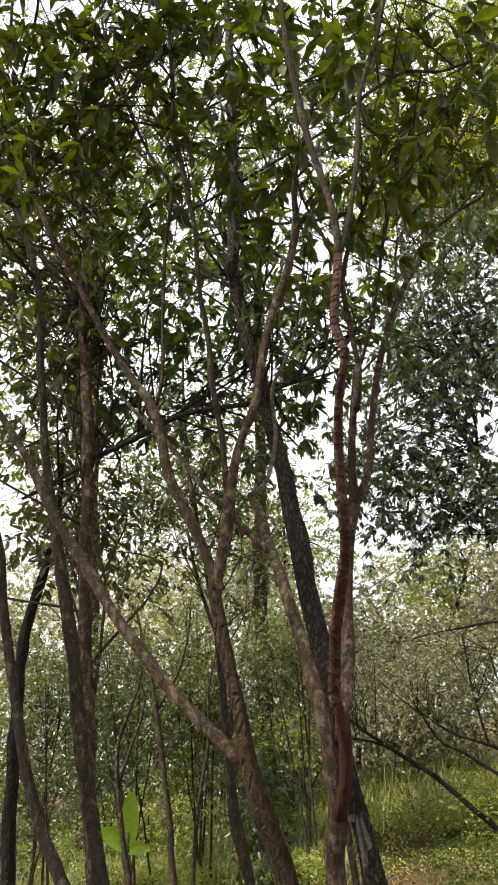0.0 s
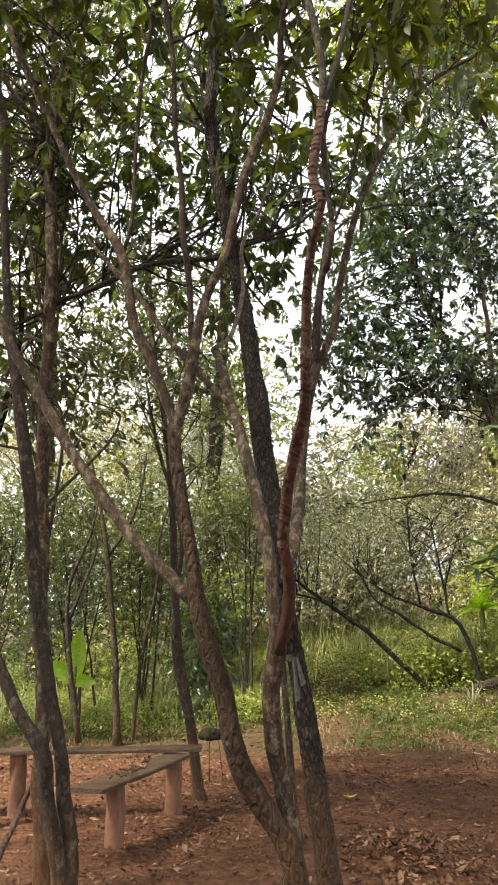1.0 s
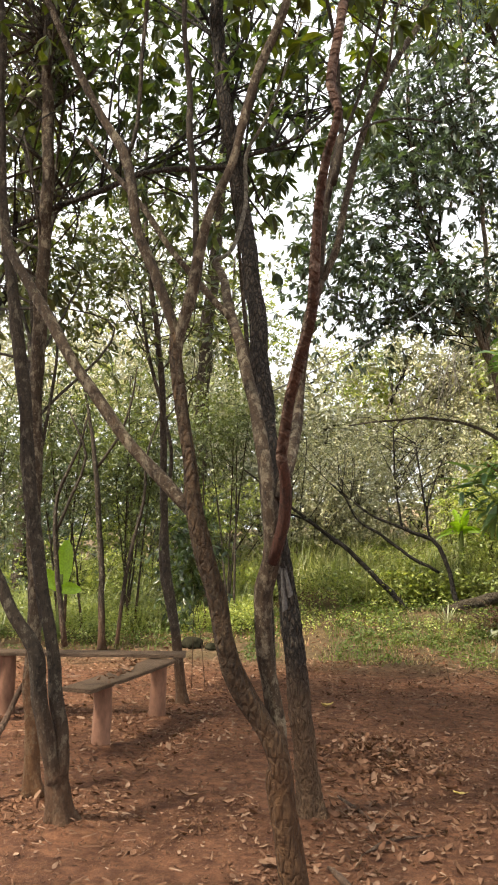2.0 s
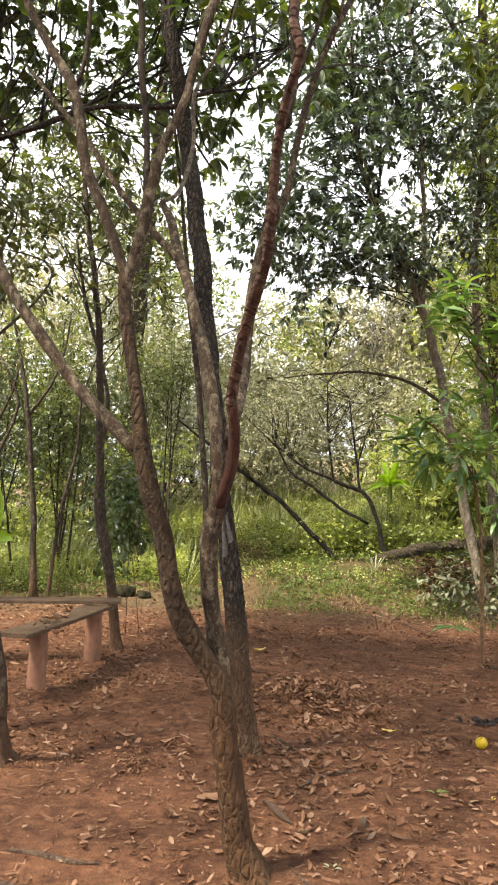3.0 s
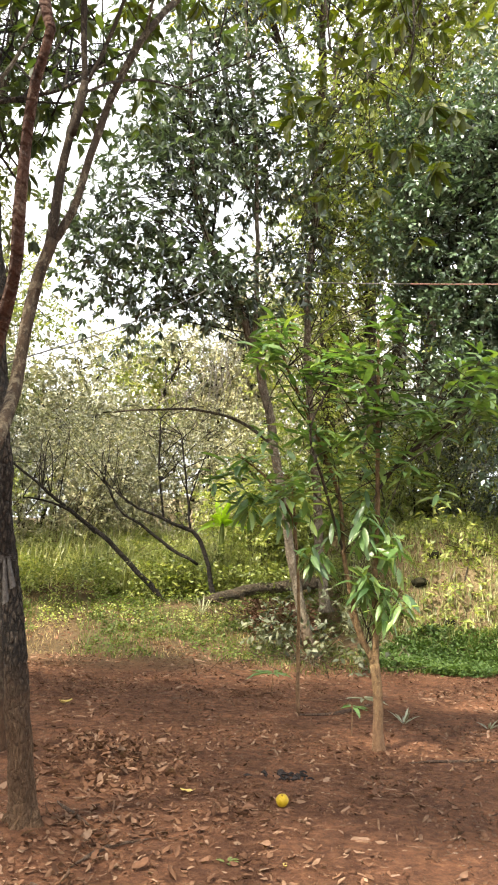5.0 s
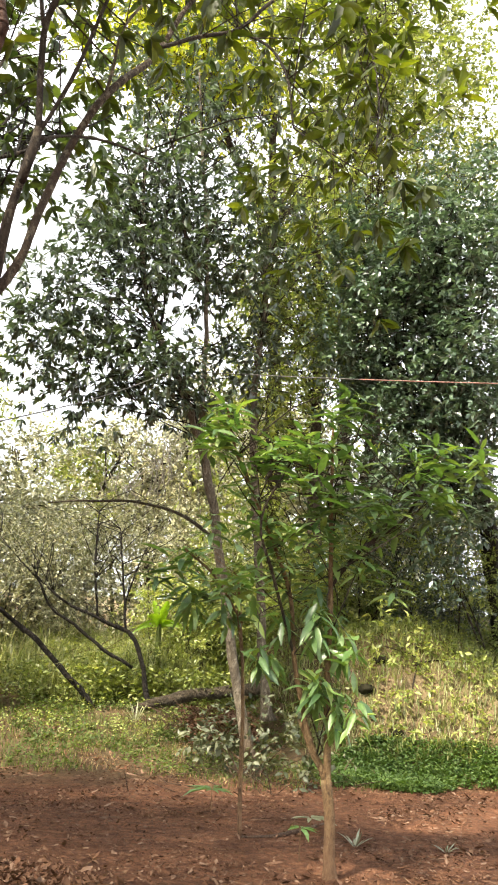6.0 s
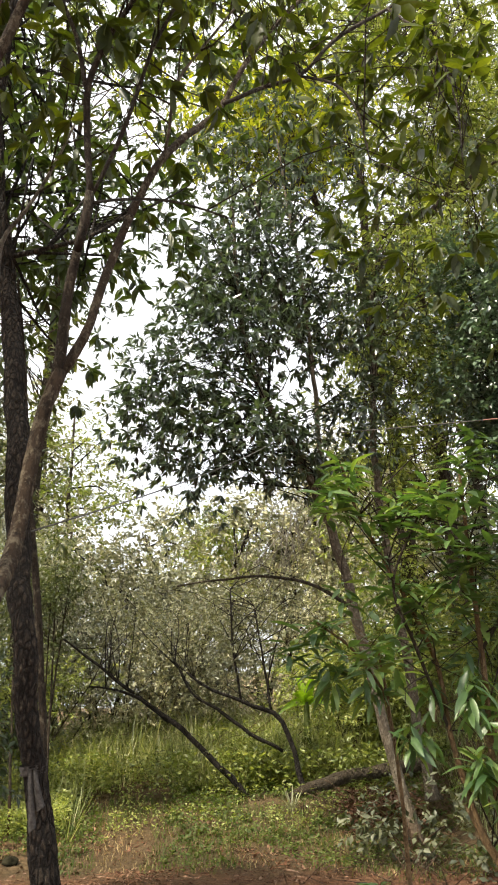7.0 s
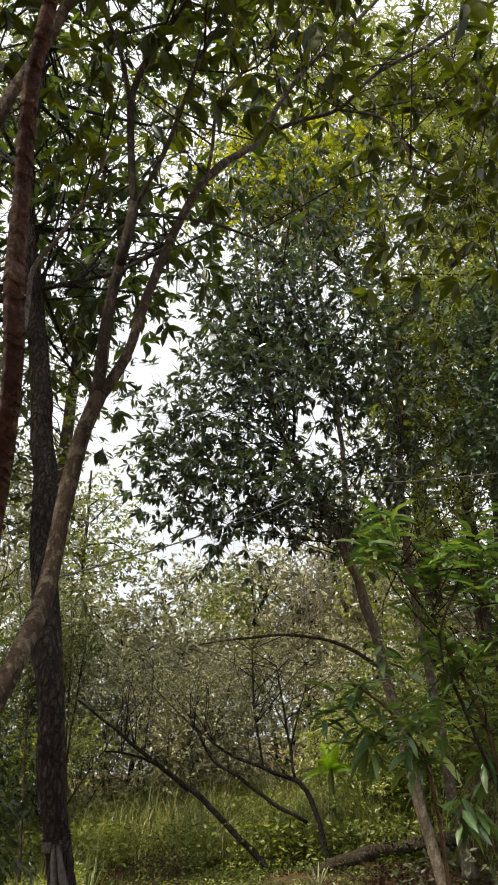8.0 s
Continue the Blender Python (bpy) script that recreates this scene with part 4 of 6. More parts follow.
MASS_LEAN_MID = [(2.35, 9.70, 8.02, 1.22, 0.90, 0.72, 1500), (0.52, 9.20, 4.42, 0.36, 0.50, 0.30, 362), (1.66, 9.10, 4.18, 0.32, 0.50, 0.38, 520), (1.29, 9.60, 6.50, 0.94, 0.80, 0.60, 602), (2.25, 9.80, 6.19, 0.75, 0.80, 0.75, 986), (0.71, 9.20, 4.87, 0.54, 0.60, 0.48, 228), (1.75, 9.90, 8.03, 1.09, 0.80, 0.66, 986)]
MASS_THIRD = [(3.57, 10.40, 6.85, 0.68, 0.80, 0.91, 1620), (3.84, 10.40, 5.59, 0.52, 0.70, 0.89, 1404), (4.11, 10.60, 7.66, 0.87, 0.80, 0.56, 1080), (3.62, 10.60, 4.54, 0.37, 0.60, 0.59, 756)]
MASS_DENSE = [(5.07, 9.60, 5.76, 0.93, 1.00, 0.86, 4200), (5.65, 9.20, 6.20, 0.77, 1.00, 0.99, 3600), (4.85, 9.80, 4.74, 0.71, 0.80, 0.71, 2800), (5.50, 9.30, 4.38, 0.75, 0.90, 0.82, 3600), (5.27, 9.60, 3.58, 0.75, 0.70, 0.55, 2200), (4.79, 10.00, 6.69, 0.68, 0.80, 0.53, 1600), (5.90, 8.80, 4.97, 0.79, 1.20, 1.66, 3600), (5.86, 9.60, 3.08, 0.61, 0.60, 0.75, 1600), (4.47, 10.20, 5.60, 0.59, 0.70, 0.89, 1600), (5.74, 9.60, 7.38, 0.82, 0.80, 0.67, 1500)]
MASS_HIB = [(2.63, 12.00, 10.30, 0.96, 1.20, 0.67, 2200), (3.12, 13.00, 11.03, 1.58, 1.50, 0.89, 2800), (2.19, 12.00, 10.41, 1.24, 1.00, 0.86, 1800), (1.67, 12.50, 11.33, 1.06, 1.00, 1.16, 1500)]
MASS_SH_DARK1 = [(-0.87, 11.00, 2.57, 0.53, 0.80, 0.61, 3600), (-0.60, 11.30, 3.07, 0.47, 0.70, 0.47, 2250)]
MASS_SH_DARK2 = [(-1.98, 11.20, 2.26, 0.70, 0.80, 0.62, 5070), (-2.07, 11.00, 1.64, 0.53, 0.70, 0.53, 1462), (-1.85, 11.20, 3.13, 0.55, 0.70, 0.71, 2400)]
MASS_SH_OL1 = [(-3.00, 10.80, 2.84, 0.77, 0.90, 0.77, 5070), (-2.60, 10.60, 2.06, 0.59, 0.70, 0.52, 2535)]
MASS_SH_OL2 = [(-3.37, 9.80, 2.22, 0.56, 0.90, 0.83, 4290), (-3.73, 9.60, 1.32, 0.54, 0.90, 0.67, 2925)]
MASS_SH_BR1 = [(-0.84, 13.20, 1.79, 0.81, 0.80, 0.50, 3900), (-1.44, 13.00, 1.51, 0.62, 0.70, 0.45, 2100)]
MASS_SH_BR2 = [(-3.03, 12.60, 0.80, 1.04, 0.90, 0.52, 3600)]
MASS_SH_PALE1 = [(-1.94, 14.50, 4.35, 1.22, 1.20, 0.92, 4500), (-2.97, 14.50, 4.15, 1.13, 1.20, 0.92, 3600)]
MASS_SH_OL3 = [(0.40, 15.00, 2.37, 1.02, 1.00, 0.82, 4200), (1.00, 14.60, 1.76, 0.89, 0.90, 0.59, 2700)]
MASS_SH_OL4 = [(-0.37, 15.50, 3.06, 1.22, 1.20, 0.71, 4200), (-0.65, 15.00, 2.10, 1.07, 1.00, 0.88, 3300)]
MASS_SH_BR3 = [(3.15, 14.00, 1.79, 0.86, 0.90, 0.57, 3600), (3.65, 13.50, 1.26, 0.74, 0.80, 0.65, 2700)]
MASS_SH_BR4 = [(4.22, 12.80, 1.38, 0.71, 0.80, 0.80, 3300), (4.81, 13.00, 2.04, 0.82, 0.90, 0.91, 3300)]
MASS_SH_LOW = [(3.15, 9.30, 0.31, 0.32, 0.40, 0.25, 420), (2.89, 9.60, 0.33, 0.26, 0.40, 0.29, 360), (3.45, 8.80, 0.32, 0.27, 0.40, 0.27, 360)]
MASS_SH_BANK = [(5.02, 10.20, 1.18, 0.34, 0.50, 0.48, 700), (5.72, 10.00, 1.08, 0.41, 0.50, 0.41, 700), (5.09, 9.60, 0.71, 0.38, 0.40, 0.25, 500)]
MASS_SH_HANG = [(-0.62, 7.40, 1.21, 0.13, 0.22, 0.42, 1500)]
MASS_FT1 = [(-6.85, 21.00, 6.58, 3.31, 2.00, 1.96, 6840), (-5.35, 22.00, 8.76, 3.17, 2.00, 1.90, 4940)]
MASS_FT2 = [(-3.23, 22.00, 7.44, 2.49, 2.00, 2.03, 5700), (-2.26, 21.00, 4.76, 1.46, 1.60, 1.17, 3420)]
MASS_FT3 = [(2.22, 21.00, 5.06, 1.44, 1.60, 1.01, 5700), (1.46, 20.00, 3.78, 1.50, 1.50, 1.09, 4560)]
MASS_FT4 = [(3.62, 20.00, 5.16, 1.50, 1.60, 1.23, 6080), (3.82, 19.00, 3.42, 1.41, 1.50, 1.15, 4560)]
MASS_FT5 = [(4.55, 19.00, 5.41, 1.20, 1.40, 1.06, 4940), (3.93, 19.00, 4.29, 1.18, 1.40, 1.05, 3800), (4.44, 19.00, 6.68, 1.16, 1.20, 1.29, 3600)]
MASS_FT6 = [(5.44, 16.00, 4.90, 1.14, 1.40, 1.37, 5700), (4.90, 15.50, 3.21, 1.09, 1.20, 1.20, 4180)]
MASS_FT7 = [(6.55, 14.50, 3.64, 1.25, 1.30, 1.25, 6080), (7.43, 14.00, 3.44, 1.12, 1.30, 1.33, 4940)]
MASS_FT8 = [(-1.63, 22.00, 6.83, 1.89, 1.50, 1.02, 4940), (-2.42, 22.00, 8.21, 1.78, 1.50, 1.04, 3040)]
MASS_FT9 = [(0.9, 20.0, 5.3, 0.9, 1.2, 0.5, 2200), (2.5, 20.0, 5.8, 0.9, 1.2, 0.5, 2200), (-0.45, 17.00, 3.69, 1.18, 1.20, 0.75, 4940), (0.83, 18.00, 3.69, 1.25, 1.20, 0.80, 4180)]
MASS_BACK1 = [(4.61, 12.50, 7.50, 1.16, 1.10, 1.16, 3200), (4.96, 12.20, 5.86, 1.00, 1.00, 1.25, 3000), (4.11, 12.80, 6.07, 0.70, 0.90, 1.31, 2000), (4.28, 12.60, 4.58, 0.99, 0.90, 0.82, 2200)]
MASS_BACK2 = [(5.09, 13.50, 7.50, 1.58, 1.30, 1.28, 3900), (6.62, 13.00, 9.03, 1.58, 1.30, 1.48, 3900), (5.54, 13.50, 9.77, 1.82, 1.30, 1.21, 3120), (5.00, 13.00, 10.86, 1.52, 1.50, 1.11, 2400), (7.20, 13.00, 10.50, 1.77, 1.60, 1.35, 2600), (6.50, 12.00, 11.84, 1.97, 1.50, 1.18, 2600), (2.83, 12.00, 12.29, 2.81, 1.60, 1.13, 2600)]
MASS_TL1 = [(-4.75, 12.00, 13.37, 1.96, 1.40, 1.96, 2989), (-3.12, 12.50, 12.13, 1.72, 1.40, 1.94, 2760), (-4.04, 12.00, 9.26, 1.97, 1.40, 1.28, 2760), (-4.60, 12.00, 6.79, 1.40, 1.30, 1.21, 2070), (-1.86, 12.50, 13.22, 1.75, 1.40, 1.75, 2300)]
MASS_TL2 = [(-3.32, 14.00, 7.39, 1.59, 1.30, 1.17, 1987), (-1.60, 14.00, 13.02, 2.01, 1.50, 2.36, 2428), (-1.38, 14.00, 9.01, 1.30, 1.20, 1.41, 1655), (0.63, 14.00, 14.05, 1.66, 1.30, 1.90, 1766), (1.22, 13.00, 10.69, 0.94, 1.00, 0.94, 993)]
MASS_TR1 = [(6.38, 14.00, 15.28, 2.03, 1.50, 1.55, 3639), (4.97, 14.00, 12.82, 1.57, 1.30, 1.35, 3080), (6.10, 13.50, 11.14, 1.27, 1.20, 1.27, 2800), (3.48, 15.00, 17.13, 1.93, 1.40, 1.42, 4032), (4.28, 14.50, 14.71, 1.56, 1.20, 1.08, 3360), (6.95, 15.00, 13.91, 1.46, 1.00, 1.34, 2400), (8.43, 15.00, 14.69, 1.50, 1.00, 1.38, 2400), (8.65, 15.00, 12.32, 1.34, 1.00, 1.34, 2200), (6.95, 15.00, 11.58, 1.30, 1.00, 1.30, 2000), (6.82, 15.50, 17.39, 1.61, 1.00, 1.48, 1800), (5.23, 15.50, 16.24, 1.44, 1.00, 1.44, 1600)]
MASS_VSHRUB = [(1.22, 12.30, 2.48, 0.99, 0.80, 0.58, 4096), (2.04, 12.40, 2.80, 0.93, 0.80, 0.59, 3584), (0.59, 12.20, 2.27, 0.73, 0.80, 0.56, 2560), (2.63, 12.40, 2.93, 0.68, 0.70, 0.51, 1792), (1.52, 12.40, 1.76, 0.83, 0.60, 0.33, 1280), (0.23, 12.60, 2.78, 0.75, 0.70, 0.50, 1792)]


def tree(name, label, base, stems, blobs, leaf, leaf_mat, twig_mat, near=False, droop=0.35, slim=0.42, per_twig=7, clump=9, group="", keep=1.0, r0=0.007, reach=2.2, side_count=12, step=0.05, crown_label="", tight=1.0, whorl=False):
    """stems: (part name, nodes, bark, label); the first is the trunk, with flared roots."""
    root = thing(name, base, label, "tree", group)
    for i, (pname, nodes, bark, plabel) in enumerate(stems):
        thick = max(q[3] for q in nodes) > 0.026 and step < 0.1
        fine = (0.12 if bark == BARK_DARK else 0.05) if thick else 0.0
        stem(pname, nodes, bark, root, plabel, (56 if bark == BARK_DARK else 30) if thick else (side_count if i == 0 else max(6, side_count - 3)), 0.014 if thick and bark == BARK_DARK else 0.025 if thick else step, 0.12, 0.5, 0.22 if i == 0 else 0.0, fine)
    if blobs:
        mids = crown("crown", blobs, leaf, leaf_mat, root, near, per_twig, clump, droop, slim, crown_label, twig_mat, tight, whorl)
        branchlets(mids, [s[1] for s in stems], twig_mat, root, r0, keep, 5, reach)
    return root


tree("mottled_tree", "multi-stemmed tree with mottled bark and a red peeling limb", (0.5, 2.86, 0.0), [
    ("trunk", LIMB_MAIN_TRUNK, BARK_TRUNK, "dusty fibrous brown trunk"),
    ("limb", LIMB_MAIN_R, BARK_MOTTLED, ""),
    ("limb", LIMB_MAIN_A1, BARK_MOTTLED, ""),
    ("limb", LIMB_MAIN_A2, BARK_PALE, "thin pale limb"),
    ("limb", LIMB_MAIN_B0, BARK_RED, "raw red peeled stretch of limb"),
    ("limb", LIMB_MAIN_B, BARK_BROWN, "smooth reddish-brown limb"),
    ("limb", LIMB_MAIN_BA, BARK_GREY, ""),
    ("limb", LIMB_MAIN_BB, BARK_GREY, ""),
    ("limb", LIMB_MAIN_BC, BARK_GREY, ""),
    ("limb", LIMB_MAIN_C, BARK_MOTTLED, ""),
    ("limb", LIMB_MAIN_CA, BARK_GREY, ""),
    ("limb", LIMB_MAIN_CA1, BARK_GREY, ""),
    ("limb", LIMB_MAIN_CA2, BARK_GREY, ""),
    ("limb", LIMB_MAIN_CA3, BARK_GREY, ""),
    ("limb", LIMB_MAIN_CB, BARK_MOTTLED, ""),
    ("limb", LIMB_MAIN_CB2, BARK_GREY, ""),
    ("limb", LIMB_MAIN_CB3, BARK_PALE, ""),
    ("limb", LIMB_MAIN_CB4, BARK_GREY, ""),
    ("limb", LIMB_MAIN_CB5, BARK_GREY, ""),
    ("limb", LIMB_MAIN_CB6, BARK_GREY, ""),
    ("limb", LIMB_MAIN_M, BARK_TRUNK, ""),
    ("limb", LIMB_MAIN_ML, BARK_MOTTLED, "low slanting limb"),
    ("limb", LIMB_MAIN_UL, BARK_MOTTLED, ""),
    ("limb", LIMB_MAIN_L2, BARK_GREY, ""),
    ("limb", LIMB_MAIN_UR, BARK_MOTTLED, ""),
    ("limb", LIMB_MAIN_M2, BARK_GREY, ""),
# the six masses listed here are added overhead, out of view, to shade the clearing
], MASS_MAIN_LOW + MASS_MAIN_MID + [(-0.2, 1.2, 6.3, 1.3, 0.9, 0.5, 900), (0.2, -0.8, 6.0, 1.0, 0.8, 0.5, 900), (1.9, 1.4, 6.8, 1.4, 1.2, 0.5, 1900), (3.3, 0.3, 6.8, 1.5, 1.3, 0.5, 1000), (1.8, -1.4, 6.5, 1.4, 1.2, 0.5, 1400), (0.6, 2.8, 7.2, 1.2, 1.0, 0.4, 1500)], 0.105, LEAF_MAIN, BARK_GREY, tight=0.85, whorl=True, near=True, droop=0.3, slim=0.34, per_twig=7, clump=4, r0=0.0045, reach=1.0)

scarred = bpy.data.objects["trunk"]
stem("scar", [(0.33, 2.783, 0.70, 0.002), (0.35, 2.785, 0.60, 0.005), (0.375, 2.79, 0.47, 0.006), (0.40, 2.80, 0.34, 0.002)], BARK_LOG, scarred, "dark healed cleft in the trunk", 8, 0.02, 0.3, 0.6)

tree("furrowed_tree", "dark tree with furrowed black bark and a rag tied round it", (0.46, 4.22, 0.0), [
    ("trunk", LIMB_DARK_TRUNK, BARK_DARK, "furrowed black trunk, dusty at the foot"),
    ("limb", LIMB_DARK_L1, BARK_DARK, ""),
    ("limb", LIMB_DARK_L2, BARK_DARK, ""),
], MASS_DARK, 0.115, LEAF_SHADE, BARK_DEAD, tight=0.8, whorl=True, near=True, droop=0.35, slim=0.34, clump=5, reach=2.5)

# its crown is invented, mostly out of view overhead, to shade clearing and bench
tree("twin_stemmed_tree", "brown tree dividing low into two curved stems", (-0.7, 3.89, 0.0), [
    ("trunk", LIMB_LT_TRUNK, BARK_GREY, ""),
    ("limb", LIMB_LT_RIGHT, BARK_GREY, ""),
    ("limb", LIMB_LT_LEFT, BARK_GREY, ""),
], [(-2.3, 1.6, 6.4, 1.3, 1.2, 0.5, 1700), (-1.0, 0.3, 6.6, 1.2, 1.0, 0.5, 900), (-2.6, 3.2, 6.8, 1.1, 1.1, 0.5, 1400), (-3.6, 0.4, 6.2, 1.2, 1.2, 0.6, 1200), (-1.6, -1.4, 6.0, 1.3, 1.1, 0.6, 1100), (-1.0, 2.4, 7.0, 1.1, 1.0, 0.4, 800), (-4.2, 2.2, 6.6, 1.2, 1.2, 0.6, 2200), (-4.4, 3.6, 6.6, 1.2, 1.2, 0.6, 2600), (-4.3, 5.0, 6.5, 1.2, 1.0, 0.6, 1500)], 0.11, LEAF_MAIN, BARK_GREY, near=False, droop=0.3, slim=0.42, clump=5, reach=2.5)

tree("straight_grey_tree", "straight grey-barked tree with pale lichen blotches", (-1.0, 4.38, 0.0), [
    ("trunk", LIMB_LT2_TRUNK, BARK_MOTTLED, ""),
], MASS_LEFT, 0.1, LEAF_OLIVE, BARK_GREY, near=True, clump=5, reach=2.5)

tree("crooked_tree", "short dark crooked tree at the clearing's edge", (-1.9, 5.8, 0.0), [
    ("trunk", LIMB_FL_TRUNK, BARK_DEAD, ""),
], [], 0.1, LEAF_MID, BARK_GREY)

tree("slender_tree", "slender grey tree with two entwined stems behind the bench", (-0.6, 6.88, 0.0), [
    ("trunk", LIMB_THIN_TRUNK, BARK_GREY, ""),
    ("limb", LIMB_THIN_2, BARK_GREY, ""),
], MASS_THIN, 0.095, LEAF_OLIVE, BARK_GREY, clump=6, reach=1.3, keep=0.5, step=0.1, side_count=9)

tree("thin_tree", "thin straight sapling tree with bare stem", (-2.1, 9.6, 0.0), [
    ("trunk", LIMB_FA_TRUNK, BARK_GREY, ""), ("limb", LIMB_FA_2, BARK_GREY, "")], [], 0.08, LEAF_MID, BARK_GREY, group="thin trees", step=0.15, side_count=8)
tree("thin_tree", "thin grey-brown sapling tree leaning over grass", (-1.9, 9.8, 0.0), [
    ("trunk", LIMB_FB_TRUNK, BARK_GREY, "")], [], 0.08, LEAF_MID, BARK_GREY, group="thin trees", step=0.15, side_count=8)
tree("thin_tree", "thin crooked forked sapling tree", (-2.2, 8.6, 0.0), [
    ("trunk", LIMB_FC_TRUNK, BARK_GREY, ""), ("limb", LIMB_FC_2, BARK_GREY, "")], [], 0.08, LEAF_MID, BARK_GREY, group="thin trees", step=0.15, side_count=8)
tree("thin_tree", "thin brown tree close behind the dark tree", (0.14, 5.4, 0.0), [
    ("trunk", LIMB_FD_TRUNK, BARK_GREY, "")], [], 0.08, LEAF_MID, BARK_GREY, group="thin trees", step=0.15, side_count=8)

tree("leaning_tree", "pale leaning tree with a dark drooping crown", (3.25, 9.47, 0.0), [
    ("trunk", LIMB_LEAN_TRUNK, BARK_ASH, ""),
    ("limb", LIMB_LEAN_2, BARK_ASH, ""),
    ("limb", LIMB_LEAN_3, BARK_GREY, ""),
    ("limb", LIMB_LEAN_4, BARK_DEAD, ""),
], MASS_LEAN_LOW + MASS_LEAN_MID, 0.12, LEAF_DEEP, BARK_DEAD, tight=0.72, whorl=True, droop=0.4, slim=0.36, clump=11, reach=1.5, step=0.1)

tree("tall_thin_tree", "tall thin tree with sparse green crown", (3.8, 10.2, 0.1), [
    ("trunk", LIMB_THIRD_TRUNK, BARK_ASH, ""),
], MASS_THIRD, 0.1, LEAF_MID, BARK_GREY, droop=0.4, clump=6, step=0.12)

tree("dense_tree", "dense dark green tree leaning over the bank", (7.3, 10.9, 1.4), [
    ("trunk", [(7.3, 10.9, 0.9, 0.16), (6.9, 10.6, 2.5, 0.13), (6.2, 10.0, 4.0, 0.1), (5.5, 9.6, 5.5, 0.06), (5.4, 9.5, 6.8, 0.03)], BARK_DEAD, ""),
    ("limb", [(6.8, 10.5, 2.8, 0.07), (5.9, 10.0, 3.8, 0.05), (5.0, 9.8, 4.7, 0.03)], BARK_DEAD, ""),
], [(*b[:6], int(b[6] * 1.3)) for b in MASS_DENSE], 0.1, LEAF_DENSE, BARK_DEAD, droop=0.25, slim=0.5, clump=6, reach=2.2, step=0.2, keep=0.6)

tree("sunlit_tree", "tall tree with sunlight tinted into its yellow-green crown", (4.6, 13.5, 0.6), [
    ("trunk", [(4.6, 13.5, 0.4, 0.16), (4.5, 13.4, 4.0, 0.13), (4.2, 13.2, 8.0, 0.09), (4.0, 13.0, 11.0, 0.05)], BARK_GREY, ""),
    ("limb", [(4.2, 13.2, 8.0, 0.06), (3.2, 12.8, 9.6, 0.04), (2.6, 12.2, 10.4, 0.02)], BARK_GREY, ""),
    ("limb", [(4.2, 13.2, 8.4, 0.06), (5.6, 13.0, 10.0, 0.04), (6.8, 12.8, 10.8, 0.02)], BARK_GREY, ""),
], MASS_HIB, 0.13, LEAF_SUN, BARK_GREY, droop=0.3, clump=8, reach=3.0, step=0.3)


# ---- shrubs and the far wood ----
def shrub(name, label, blobs, leaf, mat, stems=5, twig=None, droop=0.25, slim=0.42, category="shrub", trunk=0.019, clump=8, group="undergrowth"):
    """Leaves over a few thin stems that rise from the soil."""
    x, y = np.mean([b[0] for b in blobs]), np.mean([b[1] for b in blobs])
    root = thing(name, (x, y, gz(x, y)), label, category, group)
    mids = crown("crown", blobs, leaf, mat, root, False, 7, clump, droop, slim, "", twig)
    lines = []
    for k in range(stems):
        b = blobs[k % len(blobs)]
        sx, sy = x + rng.normal() * 0.15, y + rng.normal() * 0.15
        ex, ey, ez = b[0] + rng.normal() * b[3] * 0.4, b[1] + rng.normal() * b[4] * 0.4, b[2] + rng.uniform(0, 0.6) * b[5]
        lines.append([(sx, sy, gz(sx, sy) - 0.05, trunk), ((sx * 2 + ex) / 3, (sy * 2 + ey) / 3, gz(sx, sy) * 0.6 + ez * 0.4, trunk * 0.7), (ex, ey, ez, trunk * 0.3)])
        stem("stem", lines[-1], BARK_GREY, root, "", 6, 0.25, 0.1, 1.0)
    branchlets(mids, lines, BARK_DEAD, root, trunk * 0.25, 0.45, 4, 1.3)
    return root


shrub("shrub", "dark olive shrub behind the trees", MASS_SH_DARK1, 0.060, LEAF_OLIVE)
shrub("shrub", "dark green shrub beside thin saplings", MASS_SH_DARK2, 0.060, LEAF_OLIVE)
shrub("shrub", "olive shrub with fine leaves in half light", MASS_SH_OL1, 0.060, LEAF_OLIVE)
shrub("shrub", "olive shrub at the clearing's edge", MASS_SH_OL2, 0.064, LEAF_OLIVE)
shrub("shrub", "sunlit lime green shrub in the grass", MASS_SH_BR1, 0.056, LEAF_LIME)
shrub("shrub", "low sunlit green shrub behind the bench", MASS_SH_BR2, 0.056, LEAF_LIME)
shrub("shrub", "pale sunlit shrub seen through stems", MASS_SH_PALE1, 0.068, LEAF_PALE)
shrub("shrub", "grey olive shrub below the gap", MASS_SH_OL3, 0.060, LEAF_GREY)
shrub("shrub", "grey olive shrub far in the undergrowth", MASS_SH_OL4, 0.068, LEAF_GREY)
shrub("shrub", "bright green broadleaf shrub", MASS_SH_BR3, 0.072, LEAF_LIME)
shrub("shrub", "sunlit green shrub behind the mango", MASS_SH_BR4, 0.064, LEAF_LIME)
shrub("low_shrub", "dusty grey-green shrub round the tree's foot", MASS_SH_LOW, 0.09, LEAF_DUSTY, 7, None, 0.2, 0.5, "shrub", 0.01)
shrub("bank_shrub", "yellow-green shrub growing on the clay bank", MASS_SH_BANK, 0.09, LEAF_LIME, 5, None, 0.2, 0.45, "shrub", 0.012)
shrub("hanging_shrub", "slim dark green leafy climber with hanging leaves", MASS_SH_HANG, 0.08, LEAF_SHADE, 2, None, 0.55, 0.42, "shrub", 0.004)
